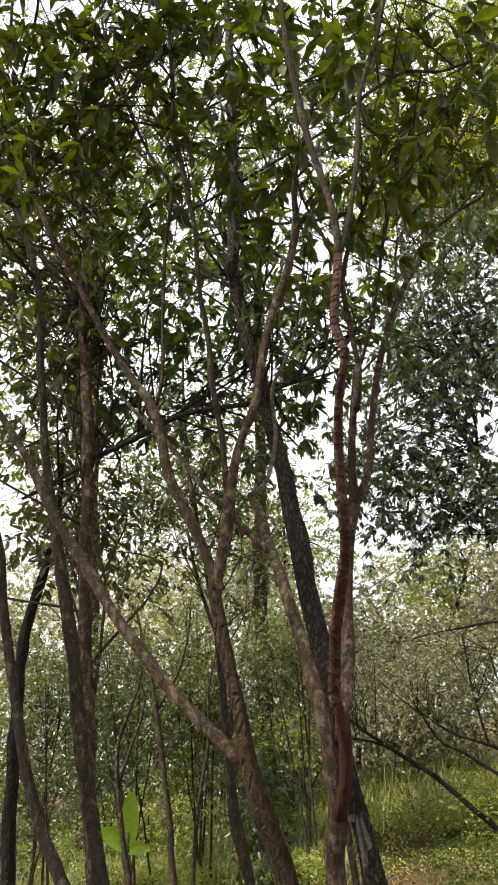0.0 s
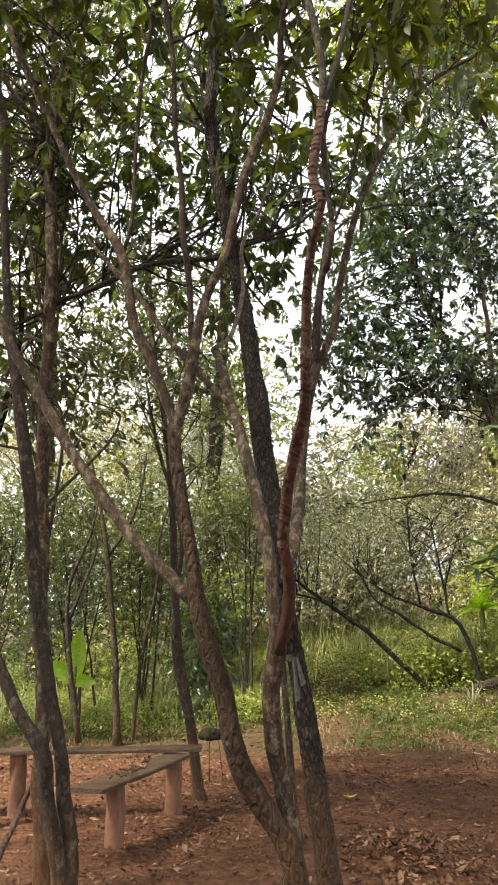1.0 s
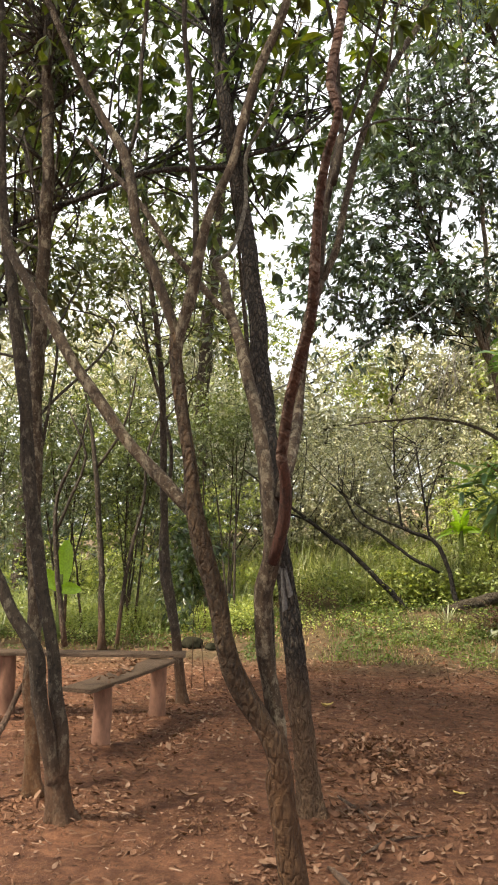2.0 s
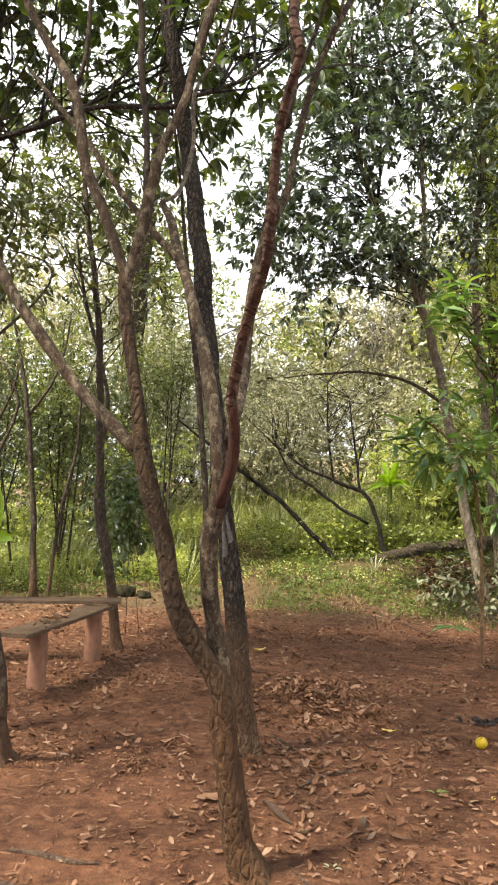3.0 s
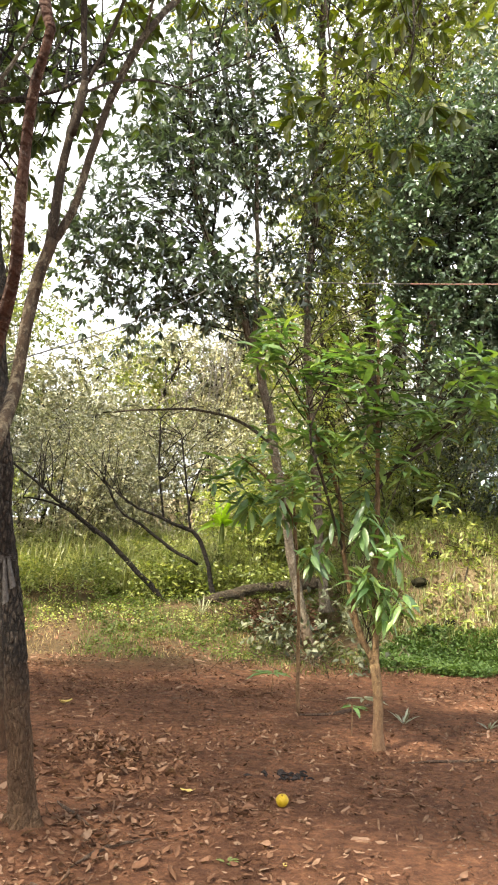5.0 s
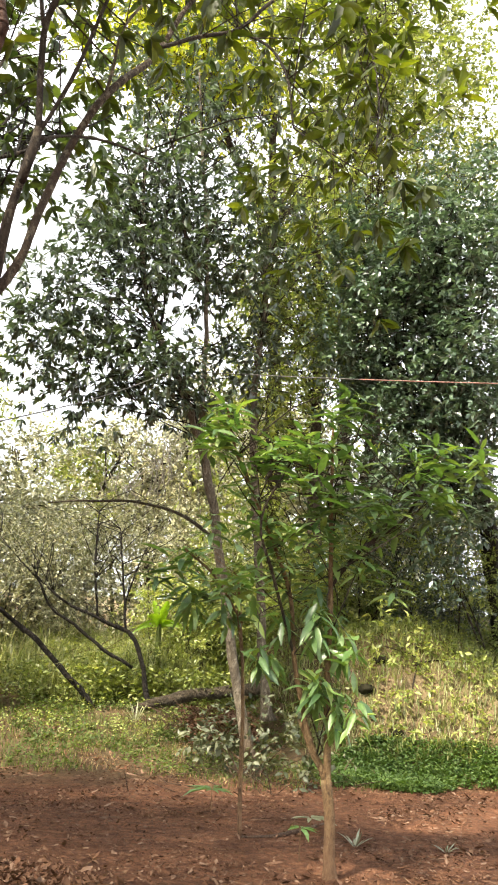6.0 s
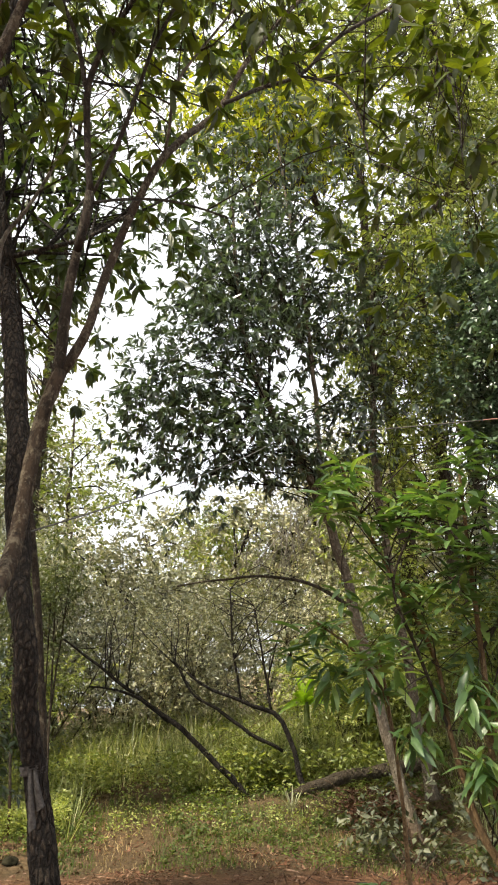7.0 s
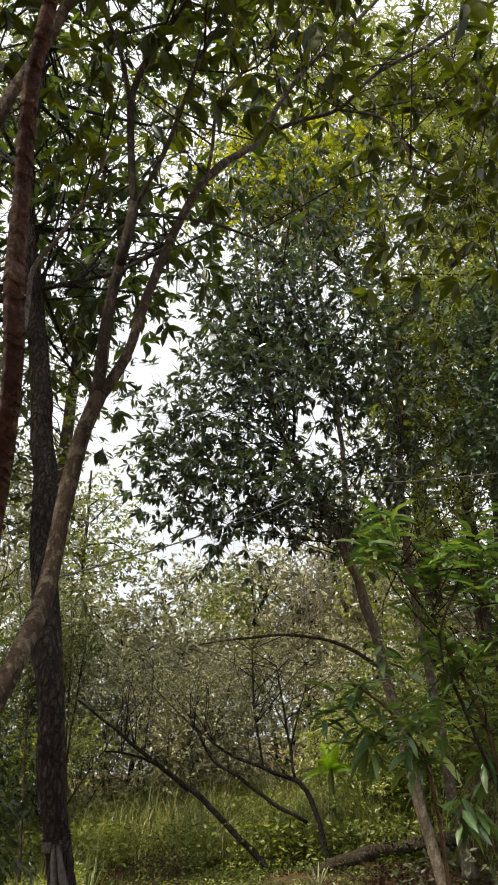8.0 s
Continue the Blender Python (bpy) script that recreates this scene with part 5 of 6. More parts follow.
# far trees: haze and brightness are put into their pale and grey leaf colours
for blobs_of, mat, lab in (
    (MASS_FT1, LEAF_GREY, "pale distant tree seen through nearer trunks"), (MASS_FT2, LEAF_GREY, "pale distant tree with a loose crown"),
    (MASS_FT3, LEAF_LIME, "sunlit distant tree draped with vines"), (MASS_FT4, LEAF_PALE, "dry haze-paled distant tree draped with vines"),
    (MASS_FT5, LEAF_GREY, "dry distant tree with tangled vines"), (MASS_FT6, LEAF_PALE, "green tree behind the mango, lightened in its leaf colour"),
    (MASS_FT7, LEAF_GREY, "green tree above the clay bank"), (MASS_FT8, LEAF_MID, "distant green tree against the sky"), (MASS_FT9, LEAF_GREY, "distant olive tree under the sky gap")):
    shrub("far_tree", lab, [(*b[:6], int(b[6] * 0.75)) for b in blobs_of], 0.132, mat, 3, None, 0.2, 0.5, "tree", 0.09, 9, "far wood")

tree("backing_tree", "leafy green tree standing behind the mango", (5.0, 12.6, gz(5.0, 12.6)), [
    ("trunk", [(5.0, 12.8, gz(5.0, 12.8) - 0.1, 0.14), (5.0, 12.7, 3.5, 0.11), (4.9, 12.6, 6.0, 0.07), (4.8, 12.5, 8.0, 0.03)], BARK_GREY, "")],
    MASS_BACK1, 0.105, LEAF_MID, BARK_GREY, droop=0.3, slim=0.48, clump=8, reach=2.2, step=0.3)
tree("backing_tree", "tall green tree crowning over the bank", (6.6, 14.0, gz(6.6, 14.0)), [
    ("trunk", [(6.6, 14.0, gz(6.6, 14.0) - 0.1, 0.18), (6.4, 13.8, 5.0, 0.14), (6.2, 13.5, 9.0, 0.06)], BARK_GREY, ""),
    ("limb", [(6.4, 13.8, 5.5, 0.09), (5.4, 13.6, 7.4, 0.06), (4.8, 13.4, 8.8, 0.03)], BARK_GREY, "")],
    MASS_BACK2, 0.11, LEAF_MID, BARK_GREY, droop=0.3, slim=0.48, clump=8, reach=2.4, step=0.3)


for blobs_of, mat, lab, x, y in ((MASS_TL1, LEAF_MID, "tall tree with a light green crown, behind the thicket", -4.0, 12.5), (MASS_TL2, LEAF_DEEP, "tall dark-leaved tree deep in the wood", -1.6, 14.2),
                                 (MASS_TR1, LEAF_MID, "tall green tree towering over the thicket", 6.2, 14.6)):
    mx, mz = np.mean([q[0] for q in blobs_of]), np.mean([q[2] for q in blobs_of])
    tree("tall_tree", lab, (x, y, gz(x, y)), [
        ("trunk", [(x, y, gz(x, y) - 0.1, 0.15), (x * 0.8 + mx * 0.2, y, mz * 0.4, 0.12), (x * 0.4 + mx * 0.6, y - 0.2, mz * 0.8, 0.08), (mx, y - 0.4, mz * 1.15, 0.03)], BARK_GREY, "")],
        blobs_of, 0.12, mat, BARK_GREY, droop=0.3, slim=0.46, clump=8, reach=2.6, step=0.4, group="tall trees")

# the hedge of undergrowth behind the clearing
# the last kind carries distance haze in its leaf colour
HEDGE = [(LEAF_DEEP, "dark green thicket shrub"), (LEAF_MID, "mid green thicket shrub"), (LEAF_GREY, "grey olive thicket shrub"), (LEAF_LIME, "sunlit yellow-green thicket shrub"), (LEAF_PALE, "dry haze-paled thicket shrub")]


def hedge_shrub(x, y, tall, kind, leaf):
    mat, lab = HEDGE[kind]
    g = gz(x, y)
    layers = [(x + rng.normal() * 0.25, y + rng.normal() * 0.2, g + tall * u, 0.85, 0.7, tall * 0.22, n) for u, n in ((0.14, 1800), (0.45, 2400), (0.8, 2000))]
    shrub("thicket_shrub", lab, layers, leaf, mat, 5, None, 0.25, 0.44, "shrub", 0.016, 8, "thicket")


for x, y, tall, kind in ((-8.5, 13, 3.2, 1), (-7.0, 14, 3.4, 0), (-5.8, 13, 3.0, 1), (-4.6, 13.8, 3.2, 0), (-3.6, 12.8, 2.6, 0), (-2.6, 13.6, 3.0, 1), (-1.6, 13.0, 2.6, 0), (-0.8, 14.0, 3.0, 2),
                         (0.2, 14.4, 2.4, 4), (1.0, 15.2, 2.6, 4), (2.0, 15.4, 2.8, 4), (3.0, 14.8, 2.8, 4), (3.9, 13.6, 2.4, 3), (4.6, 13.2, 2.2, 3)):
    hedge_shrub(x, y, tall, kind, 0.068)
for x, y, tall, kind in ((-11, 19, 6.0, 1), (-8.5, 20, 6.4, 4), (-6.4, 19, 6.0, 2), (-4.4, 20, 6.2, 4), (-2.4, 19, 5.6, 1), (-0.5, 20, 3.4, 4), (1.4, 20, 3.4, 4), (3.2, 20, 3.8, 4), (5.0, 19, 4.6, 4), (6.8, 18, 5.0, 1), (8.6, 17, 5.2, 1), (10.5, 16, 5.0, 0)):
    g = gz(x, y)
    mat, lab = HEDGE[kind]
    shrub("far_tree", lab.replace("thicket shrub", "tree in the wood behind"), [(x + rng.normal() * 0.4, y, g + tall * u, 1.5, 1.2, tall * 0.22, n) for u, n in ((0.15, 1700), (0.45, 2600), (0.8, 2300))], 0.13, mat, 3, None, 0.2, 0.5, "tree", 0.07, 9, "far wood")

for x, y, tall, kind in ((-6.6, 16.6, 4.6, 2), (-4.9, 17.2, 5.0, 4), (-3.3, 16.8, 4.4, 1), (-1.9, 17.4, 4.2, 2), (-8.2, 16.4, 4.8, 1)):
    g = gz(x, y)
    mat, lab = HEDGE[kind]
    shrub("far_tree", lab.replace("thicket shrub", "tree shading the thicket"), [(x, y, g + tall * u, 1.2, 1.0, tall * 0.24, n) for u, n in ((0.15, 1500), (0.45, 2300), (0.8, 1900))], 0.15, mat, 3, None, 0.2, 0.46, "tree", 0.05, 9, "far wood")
for x, y, tall, kind in ((3.5, 13.0, 1.7, 3), (4.3, 12.8, 1.9, 1), (5.3, 11.6, 2.1, 1), (6.2, 11.3, 2.4, 0), (6.9, 10.6, 2.2, 1), (4.9, 12.1, 0.9, 3), (5.8, 12.0, 0.9, 1), (6.8, 11.7, 0.9, 0)):
    hedge_shrub(x, y, tall, kind, 0.066)

# dry vines draped over the far trees
vines = thing("vine_tangle", (3.2, 18.0, gz(3.2, 18.0)), "pale dry vines draped over distant trees", "vines")
VINE = Vector((3.41, 16.40, 4.23))
for k in range(60):
    x, y = VINE.x + rng.normal() * 0.75, 16.4 + rng.normal() * 0.4
    top = VINE.z + 1.0 + 0.5 * (x - VINE.x) + rng.normal() * 0.3
    low = top - rng.uniform(0.7, 2.2)
    nodes = [(x + rng.normal() * 0.3, y + 0.3, top, 0.008)] + [(x + rng.normal() * 0.12, y + rng.normal() * 0.08, top + (low - top) * u, 0.01) for u in (0.3, 0.6)] + [(x + rng.normal() * 0.2, y, low, 0.006)]
    stem("strand", nodes, VINE_BARK, vines, "", 4, 0.3, 0.0, 1.0)

# leaning dead branches in the shrub
vshrub = thing("tangled_shrub", (1.9, 12.0, gz(1.9, 12.0)), "sprawling grey shrub with long leaning bare branches", "shrub")
V_STEMS = [LIMB_V_1, LIMB_V_1B, LIMB_V_2, LIMB_V_3, LIMB_V_4, LIMB_V_5]
for nodes in V_STEMS:
    stem("branch", nodes, BARK_DEAD, vshrub, "", 8, 0.12, 0.12, 1.2)
mids = crown("crown", MASS_VSHRUB, 0.04, LEAF_SPARSE, vshrub, False, 7, 8, 0.25, 0.45, "", BARK_DEAD)
branchlets(mids, V_STEMS, BARK_DEAD, vshrub, 0.006, 0.35, 4, 1.6)
for nodes in (LIMB_ARCH,):
    b = thing("fallen_branch", nodes[0][:3], "thin bare branch arching from the leaning tree", "branch", "fallen branches")
    stem("branch", nodes, BARK_LOG, b, "", 7, 0.12, 0.12, 1.2)

# fallen log
log = thing("fallen_log", (3.3, 12.0, 0.5), "fallen grey log lying across the undergrowth", "log")
stem("trunk", LIMB_LOG, BARK_LOG, log, "", 14, 0.1, 0.14, 0.6)


# ---- mango saplings ----
def long_leaf(bend, fold):
    """A narrow leaf one unit long with a folded midrib and a drawn-out tip."""
    verts, faces, n = [], [], 6
    for i in range(n + 1):
        u = i / n
        w = 0.5 * math.sin(math.pi * min(1.0, 0.03 + 0.97 * u)) ** 0.75 * (1.0 - 0.25 * u) if i < n else 0.01
        for v in (-1, 0, 1):
            verts.append((u, v * w, -bend * u * u + fold * abs(v) * w + 0.012 * math.sin(i * 2.1 + v)))
    for i in range(n):
        for k in range(2):
            faces.append((i * 3 + k, i * 3 + k + 1, i * 3 + k + 4, i * 3 + k + 3))
    return mesh_of("leaf", verts, faces, LEAF_MANGO_ONE, True)


LONG_LEAVES = [long_leaf(0.12, 0.05), long_leaf(0.28, 0.08), long_leaf(0.42, 0.06), long_leaf(0.2, 0.12)]


def whorl_leaves(centres, count, leaf, material, parent, slim=0.22, hang=0.65):
    """Whorls of long drooping leaves at the ends of shoots."""
    base, way = [], []
    for c in centres:
        turn = rng.uniform(0, 6.28)
        for k in range(count):
            a = turn + k * 2.4 + rng.normal() * 0.2
            d = np.array((math.cos(a), math.sin(a), rng.normal() * 0.3 + 0.35 - hang * rng.random() * (0.7 if c[2] > 1.75 else 2.2)))
            base.append(np.array(c) + (0, 0, -0.012 * k) + d * 0.015)
            way.append(d)
    base, way = np.array(base), np.array(way)
    n = len(base)
    length = leaf * rng.uniform(0.65, 1.15, n)
    up = rng.normal(size=(n, 3)) * 0.25 + (0, 0, 1)
    order = rng.permutation(n)
    single, rest = order[:280], order[280:]
    for i in single:
        d = Vector(way[i]).normalized()
        s = d.cross(Vector(up[i])).normalized()
        k = s.cross(d)
        l = float(length[i])
        ob = new("leaf", LONG_LEAVES[int(i) % 4])
        ob.parent = parent
        ob.matrix_parent_inverse = Matrix.Translation(-parent.location)
        ob.matrix_basis = Matrix(((d.x * l, s.x * l * slim, k.x * l, base[i][0]), (d.y * l, s.y * l * slim, k.y * l, base[i][1]), (d.z * l, s.z * l * slim, k.z * l, base[i][2]), (0, 0, 0, 1)))
        tagged(ob)
    if len(rest):
        vs, quads, tris = leaf_arrays(base[rest], way[rest], up[rest], length[rest], length[rest] * slim, True)
        tagged(part("crown", fast_mesh("crown", vs, quads, tris, material), parent), kind="stuff")


mango = thing("mango_tree", (2.67, 5.53, 0.0), "young mango tree with long drooping glossy leaves", "tree")
MANGO = [("trunk", LIMB_MANGO_TRUNK), ("limb", LIMB_MANGO_MAIN), ("limb", LIMB_MANGO_L), ("limb", LIMB_MANGO_B), ("limb", LIMB_MANGO_R), ("limb", LIMB_MANGO_C)]
for n, nodes in MANGO:
    stem(n, nodes, BARK_GREY if nodes in (LIMB_MANGO_R, LIMB_MANGO_C) else BARK_STEM, mango, "straw-brown forked trunk" if n == "trunk" else "", 10, 0.05, 0.08, 0.5)
WHORLS = [(1.90, 5.78, 2.94), (1.84, 5.75, 2.72), (2.18, 5.60, 2.68), (2.05, 5.70, 2.39), (2.31, 5.50, 2.55), (2.48, 5.60, 2.69), (2.63, 5.55, 2.93),
          (2.72, 5.50, 2.63), (2.87, 5.50, 2.38), (2.24, 5.65, 2.16), (2.40, 5.50, 2.11), (2.57, 5.55, 2.33), (2.14, 5.70, 1.82), (2.37, 5.65, 1.85)]
WHORLS += [(2.67, 5.50, 2.03), (2.81, 5.50, 1.93), (2.54, 5.55, 1.64), (2.69, 5.50, 1.47), (3.28, 5.40, 2.74), (3.14, 5.40, 2.53), (3.35, 5.35, 2.46), (2.52, 5.55, 1.18),
           (2.72, 5.55, 1.11), (2.33, 5.65, 1.59), (3.02, 5.45, 2.25)]
WHORLS += [tuple(np.array(w) + rng.normal(size=3) * (0.13, 0.13, 0.1)) for w in WHORLS for _ in range(2)]
whorl_leaves(WHORLS, 15, 0.175, LEAF_MANGO, mango, 0.27, 0.95)
branchlets(np.array(WHORLS), [n for _, n in MANGO], BARK_GREY, mango, 0.006, 1.0, 5, 1.0)
sapling = thing("mango_sapling", (2.39, 6.62, 0.0), "slim mango sapling with leaves only at the top", "tree")
SAP = [LIMB_SAP_TRUNK, LIMB_SAP_2]
stem("trunk", SAP[0], BARK_STEM, sapling, "", 8, 0.06, 0.08, 0.5)
stem("limb", SAP[1], BARK_STEM, sapling, "", 7, 0.06, 0.08, 0.5)
SW = [(1.81, 6.50, 2.00), (1.72, 6.45, 1.90), (2.04, 6.55, 1.82), (2.26, 6.60, 1.83), (2.20, 6.60, 1.60), (1.90, 6.50, 1.72)]
SW += [tuple(np.array(w) + rng.normal(size=3) * (0.1, 0.1, 0.08)) for w in SW]
whorl_leaves(SW, 14, 0.2, LEAF_MANGO, sapling, 0.27)
branchlets(np.array(SW), SAP, BARK_STEM, sapling, 0.005, 1.0, 5, 0.8)


# ---- bench ----
def plank(a, b, width, thick, seed):
    """A sawn board from a to b with a worn, uneven outline."""
    a, b = Vector(a), Vector(b)
    d = (b - a).normalized()
    s = d.cross(Vector((0, 0, 1))).normalized()
    n = 26
    verts, faces = [], []
    for i in range(n + 1):
        c = a + (b - a) * (i / n)
        wl, wr = (width / 2 * (1 + 0.07 * noise.noise(Vector((i * 0.5, seed, k)))) for k in (0, 9))
        sag = -0.006 * math.sin(math.pi * i / n)
        e = 0.006
        for off, h in ((-wl, -thick), (-wl, -e), (-wl + e, 0), (0, 0.003 * noise.noise(Vector((i, seed, 4)))), (wr - e, 0), (wr, -e), (wr, -thick)):
            p = c + s * off
            verts.append((p.x, p.y, p.z + h + sag))
    for i in range(n):
        for k in range(7):
            j = (k + 1) % 7
            faces.append((i * 7 + k, i * 7 + j, (i + 1) * 7 + j, (i + 1) * 7 + k))
    faces += [tuple(range(6, -1, -1)), tuple(n * 7 + k for k in range(7))]
    return verts, faces


def post(x, y, top, r):
    v, f = tube([(x, y, gz(x, y) - 0.06, r * 1.06), (x, y, 0.12, r), (x + 0.005, y, top * 0.6, r * 0.97), (x, y, top, r)], 18, 0.03, 0.05)
    return mesh_of("leg", v, f, POST, True)


bench = thing("bench", (-0.9, 5.9, 0.0), "rough corner bench of weathered planks on stump legs", "bench")
part("seat", mesh_of("seat", *plank((-0.97, 5.0, 0.44), (-0.66, 6.30, 0.44), 0.21, 0.025, 3.0), PLANK, False), bench, "weathered plank seat")
part("seat", mesh_of("seat", *plank((-2.6, 6.15, 0.478), (-0.5, 6.38, 0.478), 0.2, 0.025, 8.0), PLANK, False), bench, "weathered plank seat")
for x, y, top in ((-0.89, 5.36, 0.416), (-0.69, 6.27, 0.416), (-1.85, 6.22, 0.452), (-2.45, 6.16, 0.452)):
    part("leg", post(x, y, top, 0.062), bench)


# ---- grass, weeds and litter ----
def edge_of(x):
    """Where the grass begins behind the bare earth."""
    return 8.7 + 0.5 * math.sin(x * 0.9 + 1.0) + 0.5 * noise.noise(Vector((x * 0.8, 2.0, 0.0))) + (1.0 if x < -0.3 else 0.0)


def blades(name, label, spots, tall, wide, lean, material):
    """Bent grass blades, five corners each."""
    n = len(spots)
    base = np.array(spots)
    a = rng.uniform(0, 6.28, n)
    d = np.stack([np.cos(a), np.sin(a), np.zeros(n)], 1)
    side = np.stack([-np.sin(a), np.cos(a), np.zeros(n)], 1)
    h = (tall[:, None] if isinstance(tall, np.ndarray) else tall) * rng.uniform(0.5, 1.15, (n, 1))
    l = rng.uniform(0.1, 1.0, (n, 1)) * lean
    up = np.array((0, 0, 1.0))
    m = base + up * h * 0.6 + d * h * l * 0.4
    t = base + up * h * (1 - 0.35 * l) + d * h * l
    w = wide * rng.uniform(0.7, 1.3, (n, 1))
    vs = np.stack([base + side * w, base - side * w, m + side * w * 0.8, m - side * w * 0.8, t], 1).reshape(-1, 3)
    k = np.arange(n)[:, None] * 5
    return tagged(new(name, fast_mesh(name, vs, k + (0, 1, 3, 2), k + (2, 3, 4), material)), label, "grass", kind="stuff")


def scatter(n, x0, x1, y0, y1, keep):
    out = []
    while len(out) < n:
        x, y = rng.uniform(x0, x1), rng.uniform(y0, y1)
        if keep(x, y):
            out.append((x, y, gz(x, y) - 0.01))
    return out


def patchy(x, y, s, cut):
    return noise.noise(Vector((x * s, y * s, 5.0))) > cut


low = scatter(15000, -7, 4.6, 8.4, 12.0, lambda x, y: y > edge_of(x) + rng.exponential(0.5) and patchy(x, y, 1.4, -0.15) and not (x > 4.3 and y < 9.3))
blades("short_grass", "short olive grass along the clearing's edge", low, 0.1, 0.0032, 1.2, WEED)
dry = scatter(5000, -4, 4.6, 8.6, 12.2, lambda x, y: y > edge_of(x) + rng.exponential(0.4) and patchy(x + 3, y, 1.7, -0.1))
blades("dry_grass", "flattened dry straw at the clearing's edge", dry, 0.09, 0.003, 2.2, STRAW)
high = scatter(14000, -8, 4.5, 10.4, 16.0, lambda x, y: patchy(x, y, 1.1, -0.12) and y > edge_of(x) + 1.0 + rng.exponential(0.4) and (x < -0.2 or y > 12.4 + 0.3 * math.sin(x * 3)))
blades("tall_grass", "tall pale seeding grass in the undergrowth", high, np.array([0.35 + 0.4 * rng.random() + 0.25 * (y > 12.6) for _, y, _ in high]), 0.004, 1.4, GRASS)
reed = scatter(6500, -1.2, 3.8, 12.6, 16.5, lambda x, y: patchy(x, y + 4, 0.9, -0.2))
blades("reed_grass", "broad-bladed pale green cane grass", reed, np.array([0.5 + 0.6 * rng.random() for _ in reed]), 0.006, 1.7, GRASS)
bank_grass = scatter(9500, 4.0, 7.5, 8.9, 12.0, lambda x, y: patchy(x, y, 1.6, -0.45) and gz(x, y) > 0.12)
blades("bank_grass", "dry yellow grass on the clay bank", bank_grass, 0.22, 0.0045, 1.2, GRASS)


def weeds(name, label, spots, leaf, material, count=6, tall=0.12):
    """Low broad-leaved weeds: a few leaves on each short stalk."""
    s = np.repeat(np.array(spots), count, axis=0)
    n = len(s)
    a = rng.uniform(0, 6.28, n)
    way = np.stack([np.cos(a), np.sin(a), rng.uniform(-0.1, 0.9, n)], 1)
    s = s + np.stack([rng.normal(size=n) * 0.03, rng.normal(size=n) * 0.03, rng.uniform(0.1, 1.0, n) * tall], 1)
    length = leaf * rng.uniform(0.5, 1.2, n)
    vs, q, t = leaf_arrays(s, way, rng.normal(size=(n, 3)) * 0.4 + (0, 0, 1), length, length * 0.55, False)
    return tagged(new(name, fast_mesh(name, vs, q, t, material)), label, "weeds", kind="stuff")


weeds("low_weeds", "low dull green weeds in front of the thicket", scatter(3000, -6, 4.2, 8.8, 12.6, lambda x, y: y > edge_of(x) + rng.exponential(0.8) and patchy(x, y, 1.2, 0.0)), 0.05, WEED, 6, 0.09)
weeds("bright_weeds", "bright yellow-green weeds at the leaning branches' foot", scatter(350, 0.2, 3.6, 10.4, 12.0, lambda x, y: patchy(x, y, 1.6, -0.05) or rng.random() < 0.12), 0.045, LEAF_LIME, 6, 0.16)
weeds("ground_cover", "fresh green ground cover at the bank's foot", scatter(4200, 3.9, 9.0, 8.3, 9.6, lambda x, y: gz(x, y) < 0.35 and y > 8.4 + 0.2 * math.sin(x * 5) + 0.3 * rng.random()), 0.045, COVER_LEAF, 7, 0.1)
weeds("tall_weeds", "yellow-green leafy weeds among tall grass", scatter(3600, -7, 4.2, 12.1, 15.5, lambda x, y: patchy(x, y, 0.8, -0.05)), 0.075, LEAF_LIME, 9, 0.5)
weeds("tall_weeds", "bright leafy weeds behind the bench", scatter(1500, -7, -0.3, 10.6, 12.4, lambda x, y: patchy(x, y, 0.8, -0.1)), 0.045, LEAF_MID, 9, 0.35)
weeds("tall_weeds", "sunlit leafy weeds in the grass behind the bench", scatter(1500, -3.2, -0.3, 9.9, 11.6, lambda x, y: patchy(x + 2, y, 0.9, -0.1) and y > edge_of(x) + 0.4), 0.04, LEAF_LIME, 8, 0.3)
weeds("olive_weeds", "dull olive leafy weeds in the undergrowth", scatter(2600, -7, 4.6, 11.9, 15.0, lambda x, y: patchy(x + 9, y, 0.9, 0.0)), 0.06, LEAF_MID, 9, 0.45)
weeds("bank_weeds", "yellow-green weeds covering the clay bank", scatter(1100, 4.0, 7.5, 8.9, 12.4, lambda x, y: patchy(x, y, 2.0, -0.3) and gz(x, y) > 0.2), 0.06, LEAF_LIME, 8, 0.2)


def brush(name, label, n, x0, y0, sx, sy, tall, material):
    """A low tangle of thin dead twigs."""
    vs, fs = [], []
    for _ in range(n):
        x, y, a = x0 + rng.normal() * sx, y0 + rng.normal() * sy, rng.uniform(0, 6.28)
        l, rise, r = rng.uniform(0.15, 0.5), rng.uniform(-0.1, 0.7), rng.uniform(0.002, 0.006)
        z = gz(x, y) + tall * rng.random() ** 2
        c, d = math.cos(a) * l, math.sin(a) * l
        v, f = tube([(x, y, z, r), (x + c * 0.5, y + d * 0.5, z + rise * l * 0.6 + rng.normal() * 0.02, r * 0.8), (x + c, y + d, z + rise * l, r * 0.3)], 4, 0.12, 0.0)
        o = len(vs)
        vs += v
        fs += [tuple(k + o for k in q) for q in f]
    return tagged(new(name, mesh_of(name, vs, fs, material, True)), label, "brushwood", kind="stuff")


weeds("dry_brush", "dead brown leafy brush beside the fallen log", scatter(300, 2.75, 3.6, 10.2, 11.1, lambda x, y: patchy(x, y, 2.2, -0.2)), 0.06, LITTER, 9, 0.32)
brush("brushwood", "tangle of dry brown twigs before the fallen log", 90, 3.0, 11.2, 0.4, 0.25, 0.12, STICK)
brush("brushwood", "thin dry twigs strewn at the leaning tree's foot", 120, 3.1, 9.0, 0.5, 0.4, 0.05, STICK)
